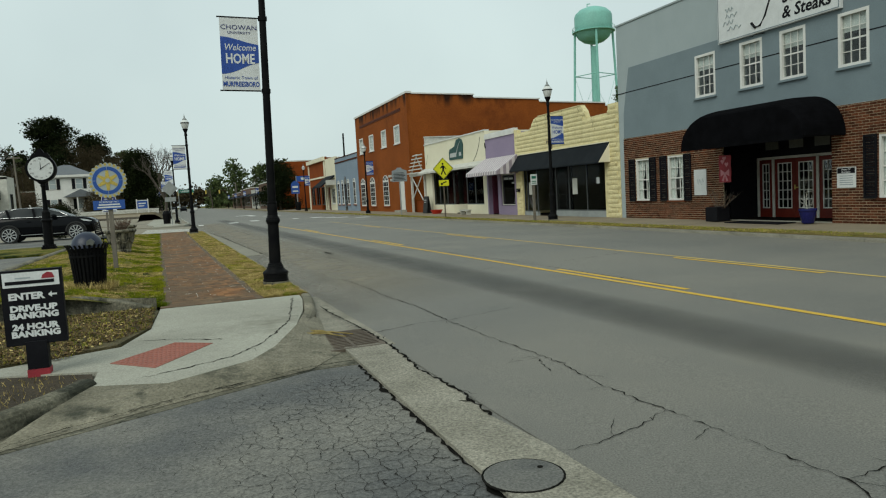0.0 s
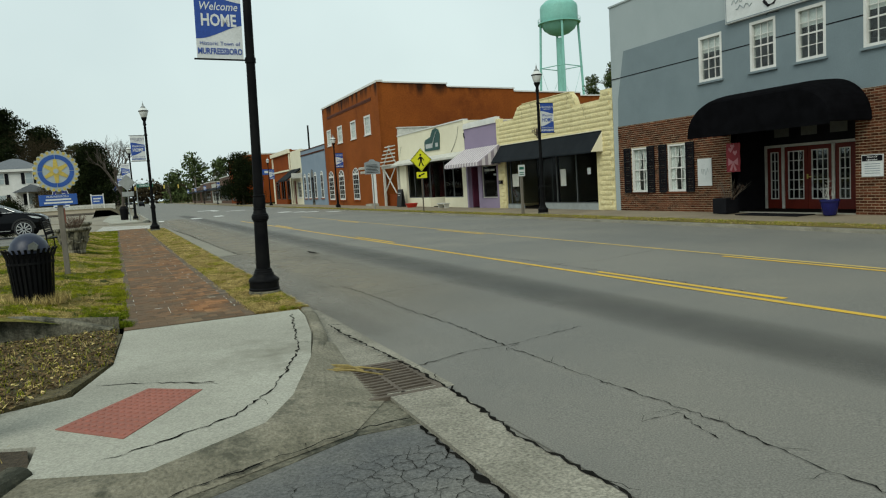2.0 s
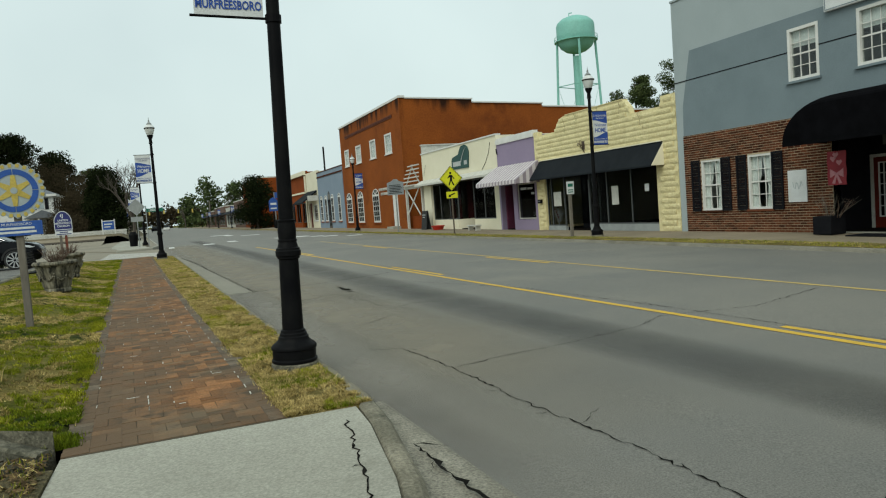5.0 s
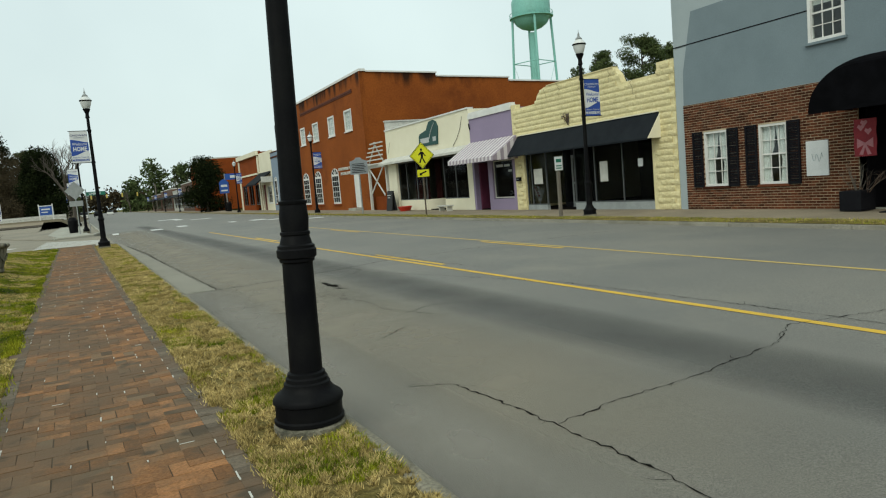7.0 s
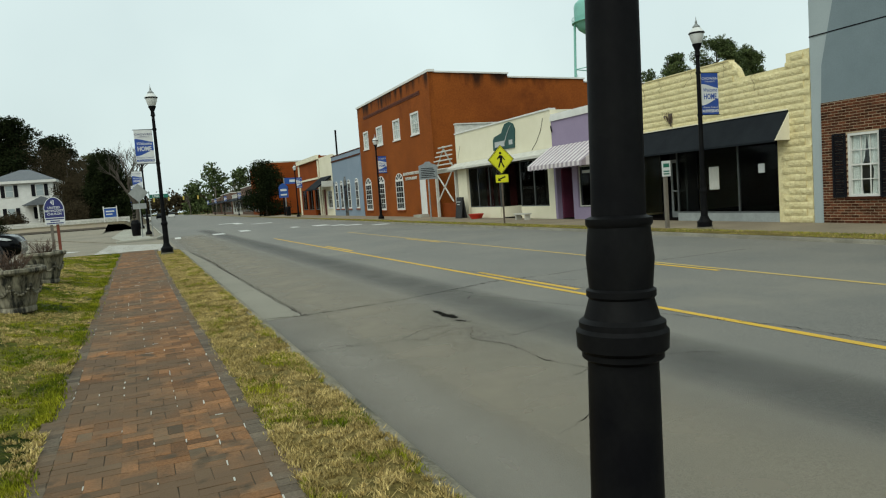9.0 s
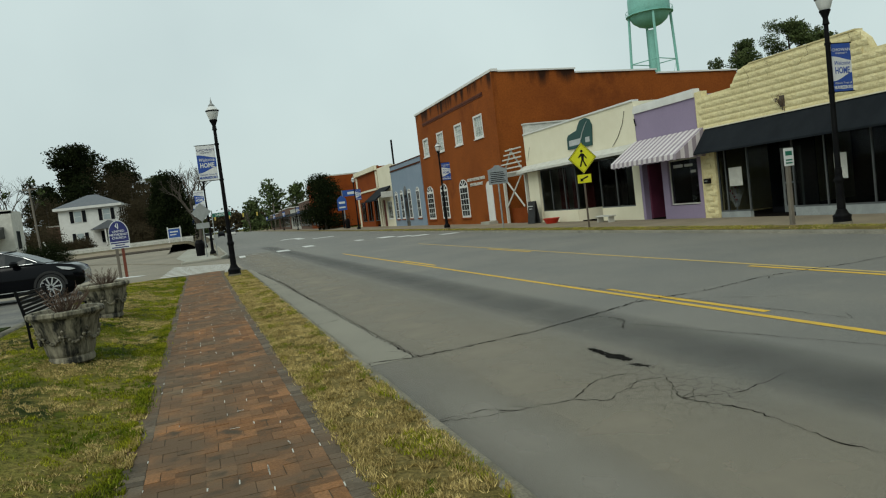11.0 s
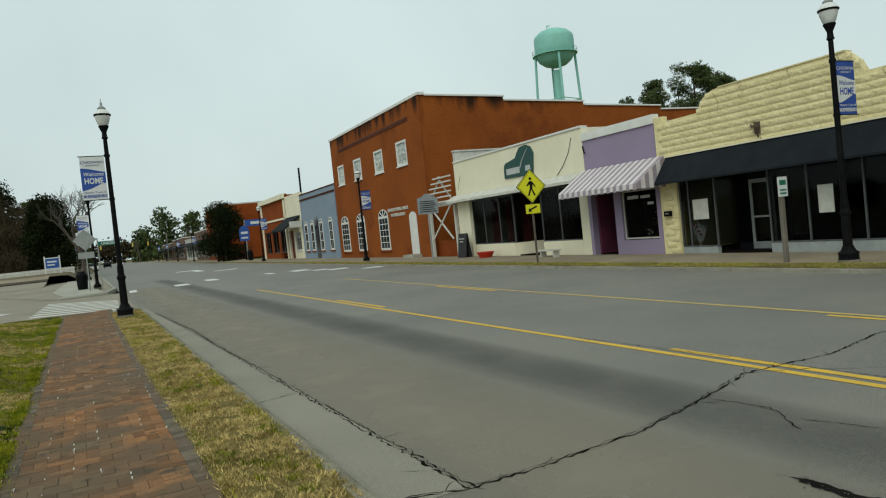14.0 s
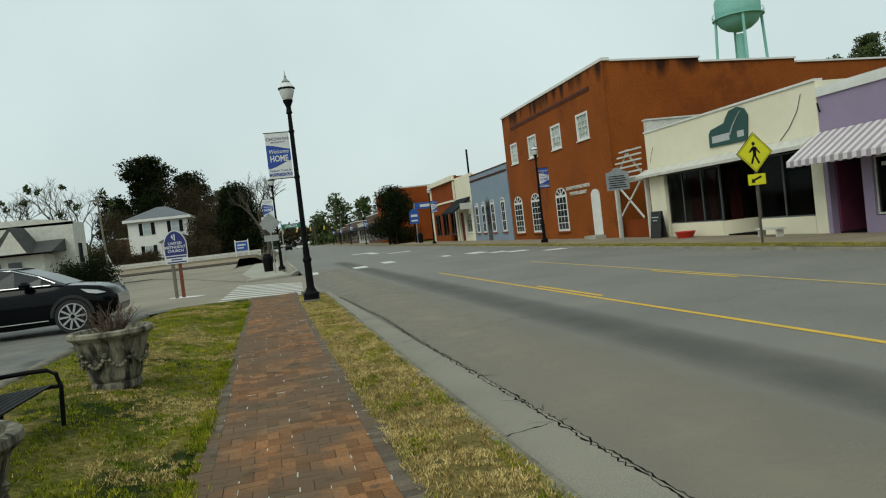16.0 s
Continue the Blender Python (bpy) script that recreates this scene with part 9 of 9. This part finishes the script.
def leaf_litter(name, label, n, place, material, seed):
    rs = random.Random(seed)
    verts, faces = [], []
    while len(faces) < n:
        p = place(rs)
        if p is None:
            continue
        v = Vector(p)
        a, s = rs.random() * 6.28, rs.uniform(0.012, 0.03)
        u, w = Vector((math.cos(a), math.sin(a), rs.uniform(-0.5, 0.5))) * s, Vector((-math.sin(a), math.cos(a), rs.uniform(-0.5, 0.5))) * s * 0.6
        i = len(verts)
        verts += [tuple(v + q + Vector((0, 0, 0.012))) for q in (-u, w, u, -w)]
        faces.append((i, i + 1, i + 2, i + 3))
    me = bpy.data.meshes.new(name)
    me.from_pydata(verts, [], faces)
    me.materials.append(material)
    return tagged(new(name, me), label, "leaf litter", kind="stuff")


leaf_litter("leaf_litter", "dead brown leaves covering the mulch bed", 900, mulch_spot, BLADE_DRY, 41)
leaf_litter("leaf_litter", "dark dead leaves in the mulch bed", 7000, mulch_spot, DEAD_LEAF, 42)
blades("mulch_grass", "dry stalks in the mulch bed", 1500, mulch_spot, 0.05, BLADE_DRY, 43, 1.4)
blades("mulch_green", "green weeds in the mulch bed", 2600, mulch_spot, 0.04, BLADE_GREEN, 44, 1.0)
blades("soil_grass", "sparse dry stalks in the soil bed", 400, lambda rs: (rs.uniform(-1.6, -0.3), rs.uniform(5.9, 7.0), 0.1), 0.04, BLADE_DRY, 45, 1.4)
blades("bin_grass", "longer dry grass round the litter bin", 1500, lambda rs: (lambda a, r: (-0.86 + r * math.cos(a), 12.75 + r * math.sin(a), lawn_z(-0.86, 12.75) - 0.01))(rs.random() * 6.28, rs.uniform(0.2, 0.42)), 0.13, BLADE_DRY, 46, 0.9)

# ---- brick sidewalk ----
rr = random.Random(6)


def paver_mesh(w, l_):
    bm = bmesh.new()
    g = 0.0025
    lo = [bm.verts.new((sx * (w / 2 - 0.0022), sy * (l_ / 2 - 0.0022), -0.012)) for sx, sy in ((-1, -1), (1, -1), (1, 1), (-1, 1))]
    md = [bm.verts.new((sx * (w / 2 - 0.0022), sy * (l_ / 2 - 0.0022), 0.0)) for sx, sy in ((-1, -1), (1, -1), (1, 1), (-1, 1))]
    hi = [bm.verts.new((sx * (w / 2 - 0.0022 - g), sy * (l_ / 2 - 0.0022 - g), 0.0015)) for sx, sy in ((-1, -1), (1, -1), (1, 1), (-1, 1))]
    for a, b in ((lo, md), (md, hi)):
        for i in range(4):
            bm.faces.new((a[i], a[(i + 1) % 4], b[(i + 1) % 4], b[i]))
    bm.faces.new(hi)
    return bm


PV, PH, PE = finish(paver_mesh(0.1, 0.2), "paver", PAVER), finish(paver_mesh(0.2, 0.1), "paver", PAVER), finish(paver_mesh(0.17, 0.1), "edge_paver", PAVER_GREY)
bed = bpy.data.objects["sidewalk_bed"]
walk_verts, walk_faces, edge_verts, edge_faces = [], [], [], []


def lay(mesh, x, y, turn, single_, vs, fs):
    z = WALK_Z - 0.0085 + rr.uniform(-0.0015, 0.0015)
    m = pose(x + rr.uniform(-0.002, 0.002), y + rr.uniform(-0.002, 0.002), z, rr.uniform(-0.6, 0.6), rr.uniform(-0.6, 0.6), turn + rr.uniform(-1.2, 1.2))
    if single_:
        ob = new("paver", mesh)
        ob.parent = bed
        ob.matrix_basis = m
    else:
        o = len(vs)
        vs.extend(tuple(m @ v.co) for v in mesh.vertices)
        fs.extend(tuple(o + i for i in p.vertices) for p in mesh.polygons)


rows = int((WALK_END - 10.62) / 0.2)
for r in range(rows):
    y = 10.72 + 0.2 * r
    a, b = walk_left(y), walk_right(y)
    turn = math.degrees(math.atan(0.0405))
    near = 12.9 < y < 16.3
    for x in (a + 0.06, b - 0.06):
        for s in (-0.05, 0.05):
            lay(PE, x, y + s, turn, near, edge_verts, edge_faces)
    cells = 6
    step = (b - a - 0.29) / cells
    for k in range(cells):
        x = a + 0.145 + step * (k + 0.5)
        one = near and (r * 7 + k) % 10 < 10 and len(bed.children) < 290
        if (r + k) % 2:
            for s in (-0.05, 0.05):
                lay(PV, x + s, y, turn, one, walk_verts, walk_faces)
        else:
            for s in (-0.05, 0.05):
                lay(PH, x, y + s, turn, one, walk_verts, walk_faces)
for vs, fs, m, nm in ((walk_verts, walk_faces, PAVER, "pavers"), (edge_verts, edge_faces, PAVER_GREY, "edge_pavers")):
    me = bpy.data.meshes.new(nm)
    me.from_pydata(vs, [], fs)
    me.materials.append(m)
    ob = new(nm, me)
    ob.parent = bed
    ob["kind"] = "stuff"
# pale lime washed out of the joints, and a few blown scraps
rs = random.Random(88)
bm = bmesh.new()
for _ in range(210):
    y = 11.5 + 26 * rs.random() ** 1.3
    a, b = walk_left(y), walk_right(y)
    k = rs.randrange(0, 7)
    x = a + 0.145 + (b - a - 0.29) * k / 6 + rs.uniform(-0.004, 0.004)
    w, ln = rs.uniform(0.002, 0.005), rs.uniform(0.012, 0.05)
    if rs.random() < 0.12:
        x, w, ln = x + rs.uniform(0.0, 0.15), rs.uniform(0.02, 0.05), 0.003
    box(bm, x - w, y - ln, WALK_Z - 0.01, x + w, y + ln, WALK_Z - 0.0035)
ob = new("lime_flecks", finish(bm, "lime_flecks", OFF_WHITE))
tagged(ob, "pale lime flecks in the joints of the brick walk", "stain", kind="stuff")
